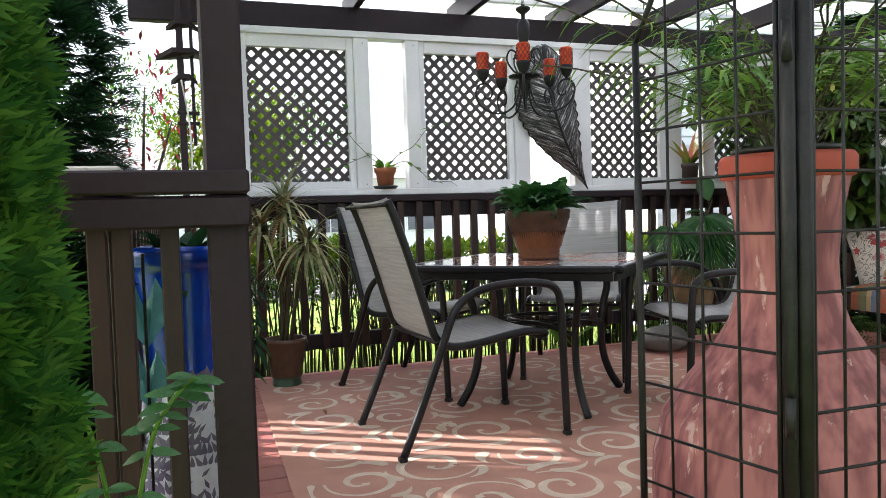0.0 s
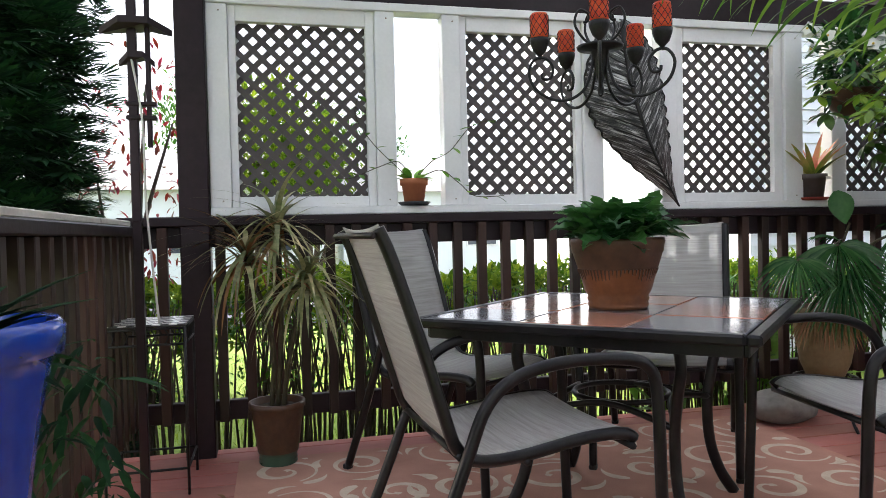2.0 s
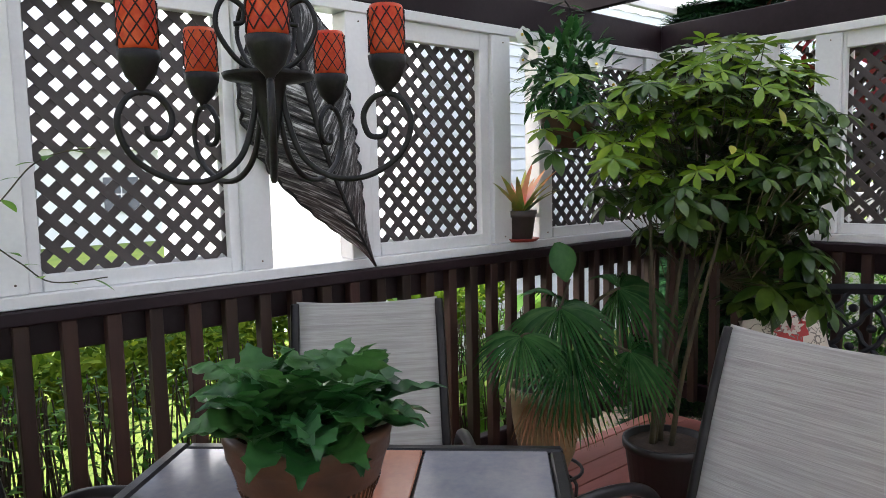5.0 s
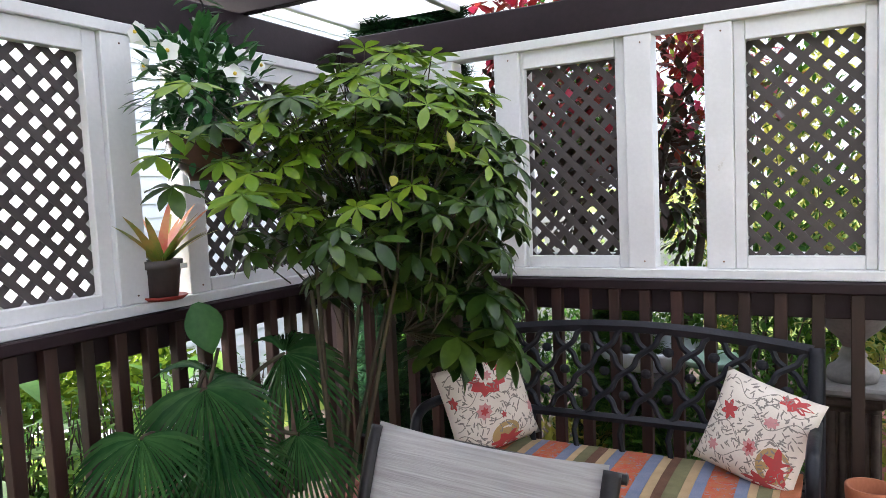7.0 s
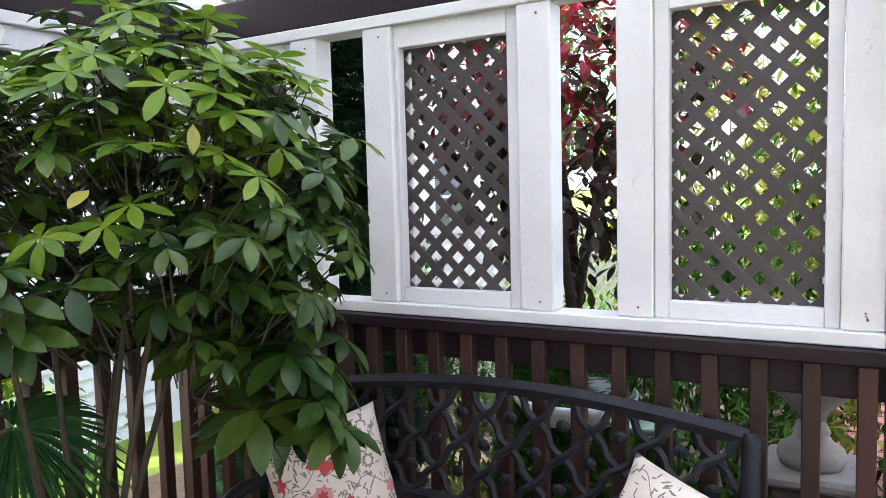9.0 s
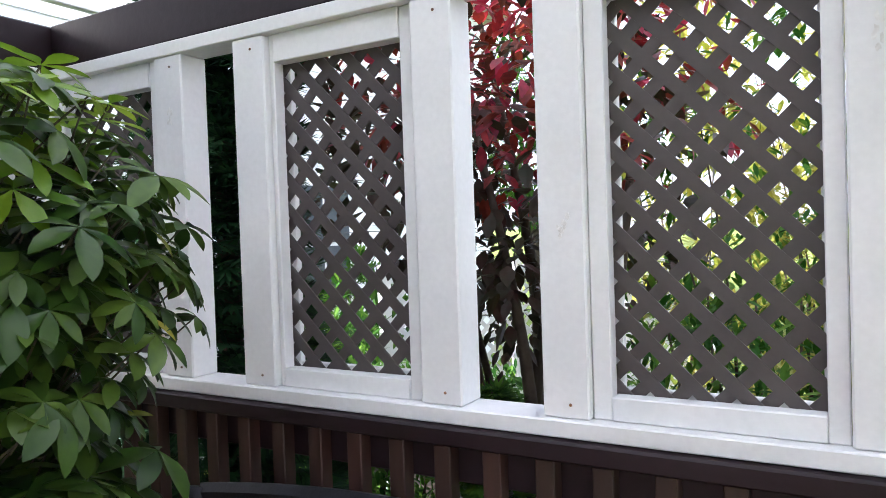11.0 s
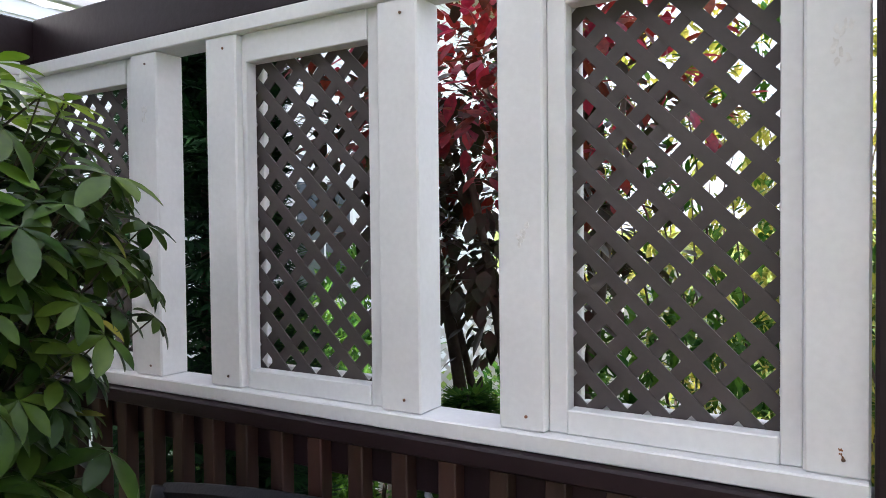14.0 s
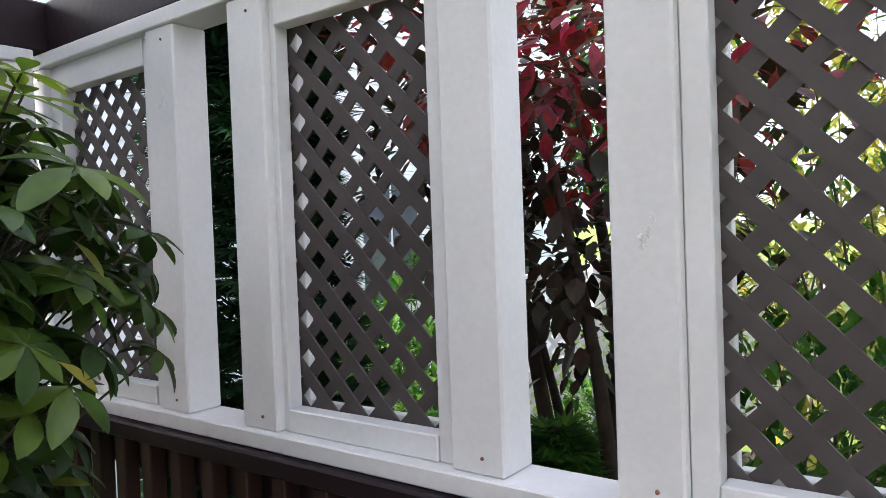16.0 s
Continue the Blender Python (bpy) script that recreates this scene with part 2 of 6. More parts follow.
M_YELLOWLEAF = mat("yellow_green_leaf", (0.24, 0.28, 0.03), (0.34, 0.31, 0.05), 6, 0.45, translucent=0.45, island=0.4)
M_BARK = mat("dark_bark", (0.045, 0.03, 0.022), (0.08, 0.06, 0.045), 14, 0.9, bump=1.0, fine=60)
M_SLING = mat("beige_sling_fabric", (0.54, 0.53, 0.51), (0.40, 0.385, 0.37), 30, 0.75, bump=0.8, fine=90, stretch=(4, 0.12, 4), translucent=0.25)
M_CUSHION = mat("cream_cushion_fabric", (0.72, 0.65, 0.57), (0.64, 0.57, 0.49), 9, 0.85, bump=0.4, fine=220)
M_STONE = mat("grey_stone", (0.20, 0.19, 0.185), (0.30, 0.285, 0.27), 7, 0.8, bump=0.5, fine=60)
M_PALESTONE = mat("pale_bowl", (0.78, 0.82, 0.88), (0.7, 0.74, 0.8), 5, 0.4, bump=0.2)
M_PINKPATH = mat("pink_path_board", (0.55, 0.20, 0.19), (0.48, 0.17, 0.16), 4, 0.7, bump=0.3, piece=0.1)
M_MULCH = mat("garden_soil", (0.07, 0.05, 0.035), (0.12, 0.09, 0.06), 12, 0.95, bump=1.0, fine=70)
M_OLDWHITE = mat("weathered_white_wood", (0.62, 0.58, 0.52), (0.46, 0.42, 0.37), 6, 0.75, bump=0.5, fine=50, wear=(0.16, 0.13, 0.11), wear_at=0.60)
M_MOSAICW = mat("white_mosaic", (0.75, 0.73, 0.7), (0.65, 0.63, 0.6), 20, 0.3)
M_MOSAICB = mat("black_mosaic", (0.02, 0.02, 0.02), (0.04, 0.035, 0.03), 20, 0.3)
M_NAIL = mat("nail_head", (0.12, 0.10, 0.09), (0.25, 0.11, 0.05), 60, 0.6, metal=0.5)
M_CABLE = mat("white_cable", (0.6, 0.58, 0.55), (0.5, 0.48, 0.45), 30, 0.5)
M_STUCCO = mat("grey_stucco", (0.36, 0.38, 0.39), (0.30, 0.315, 0.325), 4, 0.9, bump=0.4)
M_BRICK = mat("red_brick", (0.40, 0.16, 0.11), (0.30, 0.12, 0.09), 8, 0.9, bump=0.3)


# the open weave lets some of the background through
_n, _l = M_SLING.node_tree.nodes, M_SLING.node_tree.links
_out = _n["Material Output"]
_solid = _out.inputs["Surface"].links[0].from_socket
_clear, _weave = _n.new("ShaderNodeBsdfTransparent"), _n.new("ShaderNodeMixShader")
_weave.inputs[0].default_value = 0.22
_l.new(_solid, _weave.inputs[1])
_l.new(_clear.outputs[0], _weave.inputs[2])
_l.new(_weave.outputs[0], _out.inputs["Surface"])


def roof_sheet_material():
    m = mat("white_roof_sheet", (0.86, 0.87, 0.88), (0.80, 0.81, 0.83), 2, 0.4, bump=0.1, translucent=0.72)
    return m


M_ROOF = roof_sheet_material()


# ---------- mesh helpers ----------
def link_mesh(name, bm, material, parent=None, label="", smooth=False):
    me = bpy.data.meshes.new(name)
    bm.to_mesh(me)
    bm.free()
    me.materials.append(material)
    if smooth:
        me.shade_smooth()
    ob = new(name, me)
    if parent:
        ob.parent = parent
    if label:
        ob["label"] = label
    return ob


def part(name, bm, material, parent, label="", smooth=False):
    return link_mesh(name, bm, material, parent, label, smooth)


def thing(name, m, label, category, group="", kind=""):
    ob = new(name)
    ob.matrix_world = m
    ob.empty_display_size = 0.1
    return tagged(ob, label, category, group, kind)


def box(x0, x1, y0, y1, z0, z1, bevel=0.003, bm=None):
    own = bm is None
    b2 = bmesh.new()
    bmesh.ops.create_cube(b2, size=1, matrix=Matrix.Translation(((x0 + x1) / 2, (y0 + y1) / 2, (z0 + z1) / 2)) @ Matrix.Diagonal((abs(x1 - x0), abs(y1 - y0), abs(z1 - z0), 1)))
    if bevel:
        bmesh.ops.bevel(b2, geom=b2.edges[:], offset=bevel, segments=1, affect="EDGES", clamp_overlap=True)
    if own:
        return b2
    return merge(bm, b2)


def merge(bm, other, m=None):
    me = bpy.data.meshes.new("tmp")
    other.to_mesh(me)
    other.free()
    if m is not None:
        me.transform(m)
    bm.from_mesh(me)
    bpy.data.meshes.remove(me)
    return bm


def tube(bm, pts, r, sides=8, flat=1.0, cap=True):
    """A swept tube along pts; r a radius or one per point; flat squeezes it across."""
    pts = [Vector(p) for p in pts]
    n = len(pts)
    rs = r if isinstance(r, (list, tuple)) else [r] * n
    rings, ref = [], None
    for i, p in enumerate(pts):
        d = (pts[min(i + 1, n - 1)] - pts[max(i - 1, 0)])
        d = d.normalized() if d.length > 1e-9 else Vector((0, 0, 1))
        if ref is None:
            ref = Vector((0, 1, 0)) if abs(d.y) < 0.9 else Vector((1, 0, 0))
        u = (ref - d * ref.dot(d))
        u = u.normalized() if u.length > 1e-6 else d.orthogonal().normalized()
        v = d.cross(u)
        ref = u
        rings.append([bm.verts.new(p + (u * math.cos(2 * math.pi * k / sides) * flat + v * math.sin(2 * math.pi * k / sides)) * rs[i]) for k in range(sides)])
    for a, b in zip(rings, rings[1:]):
        for k in range(sides):
            bm.faces.new((a[k], a[(k + 1) % sides], b[(k + 1) % sides], b[k]))
    if cap:
        bm.faces.new(rings[0][::-1])
        bm.faces.new(rings[-1])
    return bm


def smooth_pts(pts, steps=6):
    """Catmull-Rom through pts."""
    pts = [Vector(p) for p in pts]
    out = []
    for i in range(len(pts) - 1):
        p0, p1, p2, p3 = pts[max(i - 1, 0)], pts[i], pts[i + 1], pts[min(i + 2, len(pts) - 1)]
        for k in range(steps):
            t = k / steps
            out.append(0.5 * ((2 * p1) + (p2 - p0) * t + (2 * p0 - 5 * p1 + 4 * p2 - p3) * t * t + (3 * p1 - p0 - 3 * p2 + p3) * t ** 3))
    out.append(pts[-1])
    return out


def lathe(profile, seg=32, bm=None):
    """Turned shape from (radius, z) pairs."""
    bm = bm or bmesh.new()
    rings = []
    for r, z in profile:
        if r < 1e-5:
            rings.append([bm.verts.new((0, 0, z))])
        else:
            rings.append([bm.verts.new((r * math.cos(2 * math.pi * k / seg), r * math.sin(2 * math.pi * k / seg), z)) for k in range(seg)])
    for a, b in zip(rings, rings[1:]):
        for k in range(seg):
            j = (k + 1) % seg
            if len(a) == 1 and len(b) == 1:
                continue
            if len(a) == 1:
                bm.faces.new((a[0], b[j], b[k]))
            elif len(b) == 1:
                bm.faces.new((a[k], a[j], b[0]))
            else:
                bm.faces.new((a[k], a[j], b[j], b[k]))
    return bm


def scatter(name, template, mats, material, parent=None, label="", smooth=False):
    """One mesh of many copies of a small template (verts, faces), each under its own 4x4 matrix."""
    tv, tf = np.array(template[0], float), template[1]
    mats = np.array(mats, float)
    n, k = len(mats), len(tv)
    hv = np.concatenate([tv, np.ones((k, 1))], 1)
    V = np.einsum("nij,kj->nki", mats[:, :3, :], hv).reshape(-1, 3)
    off = np.arange(n) * k
    faces = [tuple(int(i) + int(o) for i in f) for o in off for f in tf]
    me = bpy.data.meshes.new(name)
    me.from_pydata(V.tolist(), [], faces)
    me.materials.append(material)
    if smooth:
        me.shade_smooth()
    ob = new(name, me)
    if parent:
        ob.parent = parent
    if label:
        ob["label"] = label
    return ob


def aim(pos, d, up=(0, 0, 1), s=1.0, sx=1.0):
    """4x4 rows: local +x runs along d, local z near up."""
    d = Vector(d).normalized()
    u = Vector(up)
    y = u.cross(d)
    y = y.normalized() if y.length > 1e-5 else d.orthogonal().normalized()
    z = d.cross(y)
    m = np.eye(4)
    m[:3, 0], m[:3, 1], m[:3, 2], m[:3, 3] = np.array(d) * s, np.array(y) * s * sx, np.array(z) * s, np.array(pos)
    return m


def leaf_shape(w=0.36, droop=0.25, n=5, fold=0.06, tip=1.0):
    """A leaf one long along x, with midrib fold and droop: verts and faces."""
    V, Fc = [], []
    for i in range(n + 1):
        t = i / n
        hw = w * 0.5 * math.sin(math.pi * min(1, t * 0.96 + 0.03)) ** 0.8 * (1 - 0.25 * t * tip)
        z = -droop * t * t
        V += [(t, -hw, z + fold * hw / max(w, 0.01)), (t, 0, z), (t, hw, z + fold * hw / max(w, 0.01))]
    for i in range(n):
        a = i * 3
        Fc += [(a, a + 3, a + 4, a + 1), (a + 1, a + 4, a + 5, a + 2)]
    return V, Fc


def blade_shape(w=0.05, droop=0.6, n=6):
    V, Fc = [], []
    for i in range(n + 1):
        t = i / n
        hw = w * 0.5 * (1 - t) ** 0.6 * (0.5 + min(0.5, t * 3))
        z = -droop * t * t
        V += [(t * (1 - 0.25 * droop * t), -hw, z), (t * (1 - 0.25 * droop * t), hw, z)]
    for i in range(n):
        a = i * 2
        Fc.append((a, a + 2, a + 3, a + 1))
    return V, Fc


def obovate(w=0.40, droop=0.3, fold=0.14):
    """A rounded leaflet, broadest beyond its middle, with a folded midrib."""
    V, Fc = [], []
    for t, k in ((0.0, 0.06), (0.14, 0.28), (0.34, 0.80), (0.55, 1.0), (0.76, 0.86), (0.91, 0.46), (1.0, 0.04)):
        hw = w * 0.5 * k
        zc = -droop * t * t
        V += [(t, -hw, zc + fold * hw), (t, 0, zc - 0.01), (t, hw, zc + fold * hw)]
    for i in range(6):
        a = i * 3
        Fc += [(a, a + 3, a + 4, a + 1), (a + 1, a + 4, a + 5, a + 2)]
    return V, Fc


rnd = random.Random(7)
def U(a, b):
    return rnd.uniform(a, b)


def ball_dir():
    z = U(-1, 1)
    a = U(0, 2 * math.pi)
    r = math.sqrt(1 - z * z)
    return Vector((r * math.cos(a), r * math.sin(a), z))

# ---------- ground and distance ----------
GZ = -0.5
gb = bmesh.new()
bmesh.ops.create_grid(gb, x_segments=60, y_segments=60, size=400, matrix=Matrix.Translation((0, 0, GZ)))
for v in gb.verts:
    far = max(0, v.co.y - 60)
    v.co.z += 0.02 * far
tagged(link_mesh("ground", gb, M_LAWN), "sunlit green lawn around the deck", "ground", kind="structure")
rb = box(-60, 60, 13.0, 18.5, GZ - 0.1, GZ + 0.02, 0)
tagged(link_mesh("road", rb, M_ROAD), "pale asphalt street beyond the lawn", "road", kind="structure")
kb = box(-60, 60, 12.75, 13.0, GZ - 0.1, GZ + 0.12, 0.02)
tagged(link_mesh("pavement", kb, M_STONE), "pale concrete kerb along the street", "kerb", kind="structure")
mb = box(4.25, 9.5, -2.5, 6.0, GZ - 0.1, GZ + 0.03, 0.01)
tagged(link_mesh("ground_bed", mb, M_MULCH), "dark garden soil bed beside the deck", "ground", kind="structure")

# ---------- deck ----------
DX0, DX1, DY0, DY1 = -0.62, 4.24, 1.35, 4.08
floor = thing("floor", pose(0, 0, 0), "red-painted wooden deck boards", "floor", kind="structure")
PW = 0.14
yy, k = DY0, 0
while yy < DY1 - 0.02:
    y1 = min(yy + PW - 0.006, DY1)
    cut = U(0.8, 2.8)
    for a, b in ((DX0, cut), (cut + 0.004, DX1)):
        part("plank", box(a, b, yy, y1, -0.028, U(-0.002, 0.0), 0.003), M_DECK, floor)
    yy += PW
yy = 0.55
while yy < DY0 - 0.02:
    part("plank", box(0.62, DX1, yy, min(yy + PW - 0.006, DY0 - 0.006), -0.028, U(-0.002, 0), 0.003), M_DECK, floor)
    yy += PW
part("joist_frame", box(DX0, DX1, DY0 + 0.02, DY1, GZ + 0.12, -0.032, 0), M_DARKWOOD, floor)
part("rim_board", box(0.62, DX1, 0.56, DY0, GZ + 0.12, -0.032, 0), M_DARKWOOD, floor)
for i, (y0, y1, z) in enumerate(((1.05, 1.35, -0.165), (0.75, 1.05, -0.33))):
    st = thing("deck_step", pose(0, 0, 0), "red-painted wooden deck step", "step", "entry steps", kind="structure")
    part("tread", box(-0.14, 0.60, y0, y1, z - 0.03, z, 0.004), M_DECK, st)
    part("riser", box(-0.12, 0.58, y0 + 0.03, y1 - 0.001, GZ, z - 0.031, 0.003), M_DARKWOOD, st)

# ---------- lattice screens and railings ----------
def clip_strip(c, s, w, L, H):
    """The strip |s*x + y - c| < w' inside the L x H rectangle, as a polygon."""
    poly = [(0, 0), (L, 0), (L, H), (0, H)]
    hw = w * math.sqrt(2) / 2
    for sgn in (1, -1):
        out = []
        for i in range(len(poly)):
            p, q = poly[i], poly[(i + 1) % len(poly)]
            fp = hw - sgn * (p[1] + s * p[0] - c)
            fq = hw - sgn * (q[1] + s * q[0] - c)
            if fp >= 0:
                out.append(p)
            if fp * fq < 0:
                t = fp / (fp - fq)
                out.append((p[0] + (q[0] - p[0]) * t, p[1] + (q[1] - p[1]) * t))
        poly = out
        if len(poly) < 3:
            return []
    return poly


def lattice_panel(name, m, L, H, pitch=0.0792, starts=(0.045, 0.036), w=0.0262, label=""):
    """A diagonal lattice in local x (along) and z (up); front towards local -y."""
    th = thing(name, m, label or "dark brown diagonal lattice panel in a white frame", "lattice panel", "privacy lattice panels", kind="structure")
    for s, y0, start in ((1, 0.0, starts[0]), (-1, 0.0045, starts[1])):
        lo, hi = (0, L + H + pitch) if s > 0 else (-L - pitch, H + pitch)
        c = start + math.floor((lo - start) / pitch) * pitch
        while c < hi:
            poly = clip_strip(c, s, w, L, H)
            if len(poly) >= 3:
                bm = bmesh.new()
                a = [bm.verts.new((x, y0, z)) for x, z in poly]
                b = [bm.verts.new((x, y0 + 0.0044, z)) for x, z in poly]
                bm.faces.new(a)
                bm.faces.new(b[::-1])
                for i in range(len(a)):
                    j = (i + 1) % len(a)
                    bm.faces.new((a[j], a[i], b[i], b[j]))
                part("slat", bm, M_LATTICE, th)
            c += pitch
    return th


Z_SILL, Z_LO, Z_HI, Z_TOP = 1.060, 1.144, 1.925, 2.035


def screen(name, along, L, posts, panels, m, side):
    """A white timber screen in local x (along the wall) and z; lattice plane at local y = 0, front at -y."""
    th = thing(name, m, f"white-painted timber privacy screen above the {side} railing", "privacy screen", kind="structure")
    part("sill", box(0, L, -0.055, 0.055, Z_SILL, Z_SILL + 0.036, 0.003), M_WHITE, th)
    part("top_rail", box(0, L, -0.045, 0.052, Z_TOP - 0.038, Z_TOP, 0.003), M_WHITE, th)
    for a, b in posts:
        part("post", box(a, b, -0.040, 0.050, Z_SILL + 0.0365, Z_TOP - 0.0385, 0.004), M_WHITE, th)
        bm = bmesh.new()
        for z in (Z_SILL + 0.065, Z_TOP - 0.07):
            bmesh.ops.create_uvsphere(bm, u_segments=8, v_segments=5, radius=0.0035, matrix=Matrix.Translation((a + (b - a) * 0.6, -0.0405, z)))
        part("nail_heads", bm, M_NAIL, th)
    for a, b, pa, pb, *weave in panels:      # lattice opening and the space between the posts
        part("stile", box(pa + 0.001, a, -0.020, 0.016, Z_SILL + 0.0365, Z_TOP - 0.0385, 0.0025), M_WHITE, th)
        part("stile", box(b, pb - 0.001, -0.020, 0.016, Z_SILL + 0.0365, Z_TOP - 0.0385, 0.0025), M_WHITE, th)
        part("bottom_board", box(a + 0.0005, b - 0.0005, -0.024, 0.016, Z_SILL + 0.0365, Z_LO, 0.0025), M_WHITE, th)
        part("top_board", box(a + 0.0005, b - 0.0005, -0.024, 0.016, Z_HI, Z_TOP - 0.0385, 0.0025), M_WHITE, th)
    for a, b, pa, pb, *weave in panels:      # the lattice lies against stops that show a little through its edge
        lattice_panel("lattice_panel", m @ pose(a - 0.012, 0.017, Z_LO - 0.012), b - a + 0.024, Z_HI - Z_LO + 0.024, *weave)
        part("stop", box(a - 0.02, a + 0.012, 0.0275, 0.045, Z_LO - 0.02, Z_HI + 0.02, 0.002), M_WHITE, th)
        part("stop", box(b - 0.006, b + 0.02, 0.0275, 0.045, Z_LO - 0.02, Z_HI + 0.02, 0.002), M_WHITE, th)
        part("stop", box(a + 0.0125, b - 0.0065, 0.0275, 0.045, Z_LO - 0.02, Z_LO + 0.010, 0.002), M_WHITE, th)
    return th


def railing(name, m, L, label, z_top=1.058, skip=(), gap=0.12):
    th = thing(name, m, label, "railing", kind="structure")
    part("cap_rail", box(0, L, -0.075, 0.065, z_top - 0.042, z_top, 0.005), M_DARKWOOD, th)
    part("upper_rail", box(0, L, -0.022, 0.022, z_top - 0.135, z_top - 0.043, 0.004), M_DARKWOOD, th)
    part("lower_rail", box(0, L, -0.022, 0.022, 0.150, 0.238, 0.004), M_DARKWOOD, th)
    x = 0.06
    while x < L - 0.03:
        if not any(a < x < b for a, b in skip):
            part("baluster", box(x - 0.021, x + 0.021, -0.064, -0.0225, 0.152, z_top - 0.0425, 0.003), M_BALUSTER, th)
        x += gap
    return th


MB = pose(0, 4.025, 0)                       # back wall: local x = world x
MR = pose(4.14, 4.07, 0, 0, 0, -90)          # side wall: local x = 4.07 - world y
railing("railing_back", pose(-0.50, 4.025, 0), 4.60, "dark-stained wooden balustrade along the back of the deck")
OX = -0.115
screen("wall_back", "x", 4.18,
       [(0.0, 0.090), (0.742, 0.835), (1.062, 1.150), (1.780, 1.885), (2.205, 2.302), (2.942, 3.055), (3.238, 3.328), (4.085, 4.18)],
       [(0.123, 0.702, 0.090, 0.742, 0.0794, (0.0477, 0.0362)), (1.185, 1.742, 1.150, 1.780, 0.0772, (0.0607, 0.0307)), (2.348, 2.888, 2.302, 2.942, 0.0791, (0.0551, 0.0364)), (3.350, 4.050, 3.328, 4.085)],
       pose(OX, 4.025, 0), "back")
railing("railing_side", MR, 2.52, "dark-stained wooden balustrade behind the bench")


def ry(y):
    return 4.07 - y


screen("wall_side", "y", 2.375,
       [(0.0, 0.06), (ry(3.492), ry(3.380)), (ry(3.182), ry(3.072)), (ry(2.632), ry(2.527)), (ry(2.338), ry(2.240)), (ry(1.790), ry(1.695))],
       [(ry(3.954), ry(3.535), 0.06, ry(3.492)), (ry(3.055), ry(2.672), ry(3.072), ry(2.632), 0.0814, (0.0228, 0.0433)), (ry(2.200), ry(1.826), ry(2.240), ry(1.790), 0.0796, (0.036, 0.0412))],
       MR, "side")

# flaked paint, a knot and rust on the white posts
def flake(x, y, z, w, h, seed, material, name, label):
    q = random.Random(seed)
    bm = bmesh.new()
    for k in range(9):
        cy, cz = q.uniform(-w, w), q.uniform(-h, h)
        n = 7
        vs = [bm.verts.new((q.uniform(-0.0004, 0.0002), cy + w * 0.45 * q.uniform(0.3, 1) * math.cos(2 * math.pi * i / n), cz + h * 0.4 * q.uniform(0.3, 1) * math.sin(2 * math.pi * i / n))) for i in range(n)]
        bm.faces.new(vs[::-1])
    ob = link_mesh(name, bm, material)
    ob.location = (x, y, z)
    sd = ob.modifiers.new("thick", "SOLIDIFY")
    sd.thickness = 0.0012
    return tagged(ob, label, "trim", kind="structure")


M_CHIP = mat("flaked_paint", (0.74, 0.73, 0.72), (0.60, 0.585, 0.57), 60, 0.7, bump=0.6, fine=150)
M_RUST = mat("rust_stain", (0.26, 0.10, 0.03), (0.16, 0.06, 0.02), 60, 0.8)
flake(4.0993, 2.288, 1.485, 0.014, 0.022, 3, M_CHIP, "paint_chip", "flaked white paint over a wood knot")
flake(4.0993, 1.735, 1.78, 0.014, 0.03, 4, M_CHIP, "paint_chip", "flaked white paint over a wood knot")
flake(4.0993, 3.43, 1.83, 0.010, 0.03, 5, M_CHIP, "paint_chip", "flaked white paint over a wood knot")
flake(4.0993, 1.735, 1.135, 0.004, 0.008, 6, M_RUST, "rust_spot", "small rust stain round a screw")

# dark pergola posts
def dark_post(x0, x1, y0, y1, z0, z1, label):
    th = thing("pergola_post", pose((x0 + x1) / 2, (y0 + y1) / 2, z0), label, "post", "pergola posts", kind="structure")
    part("shaft", box((x0 - x1) / 2, (x1 - x0) / 2, (y0 - y1) / 2, (y1 - y0) / 2, 0, z1 - z0, 0.006), M_DARKWOOD, th)


dark_post(-0.245, -0.120, 3.955, 4.075, GZ, 2.036, "dark-stained square pergola post at the back railing")
dark_post(4.08, 4.20, 1.555, 1.690, GZ, 2.036, "dark-stained square pergola post beside the bench")
dark_post(-0.256, -0.165, 1.462, 1.552, GZ, 2.20, "dark-stained square post at the deck entrance")
dark_post(4.095, 4.185, 4.078, 4.16, GZ, 2.036, "reddish-brown corner post behind the plants")

# entrance railing left of the steps, and the railing down that side
er = thing("railing_entrance", pose(-0.166, 1.462, 0), "dark-stained wooden railing at the deck entrance", "railing", kind="structure")
part("cap_rail", box(-0.60, 0.004, -0.052, -0.002, 0.972, 1.024, 0.005), M_DARKWOOD, er)
part("upper_rail", box(-0.60, 0.006, -0.045, -0.003, 0.897, 0.968, 0.006), M_DARKWOOD, er)
for x in (-0.170, -0.268, -0.318, -0.415, -0.515):
    part("baluster", box(x - 0.02, x + 0.02, -0.002, 0.038, -0.15, 0.965, 0.003), M_BALUSTER, er)
ls = railing("railing_left", pose(-0.50, 1.56, 0, 0, 0, 90), 2.44, "dark-stained wooden railing down the open side of the deck", 1.02)
part("white_cap_board", box(0.0, 2.42, -0.06, 0.075, 1.0205, 1.045, 0.004), M_OLDWHITE, ls)

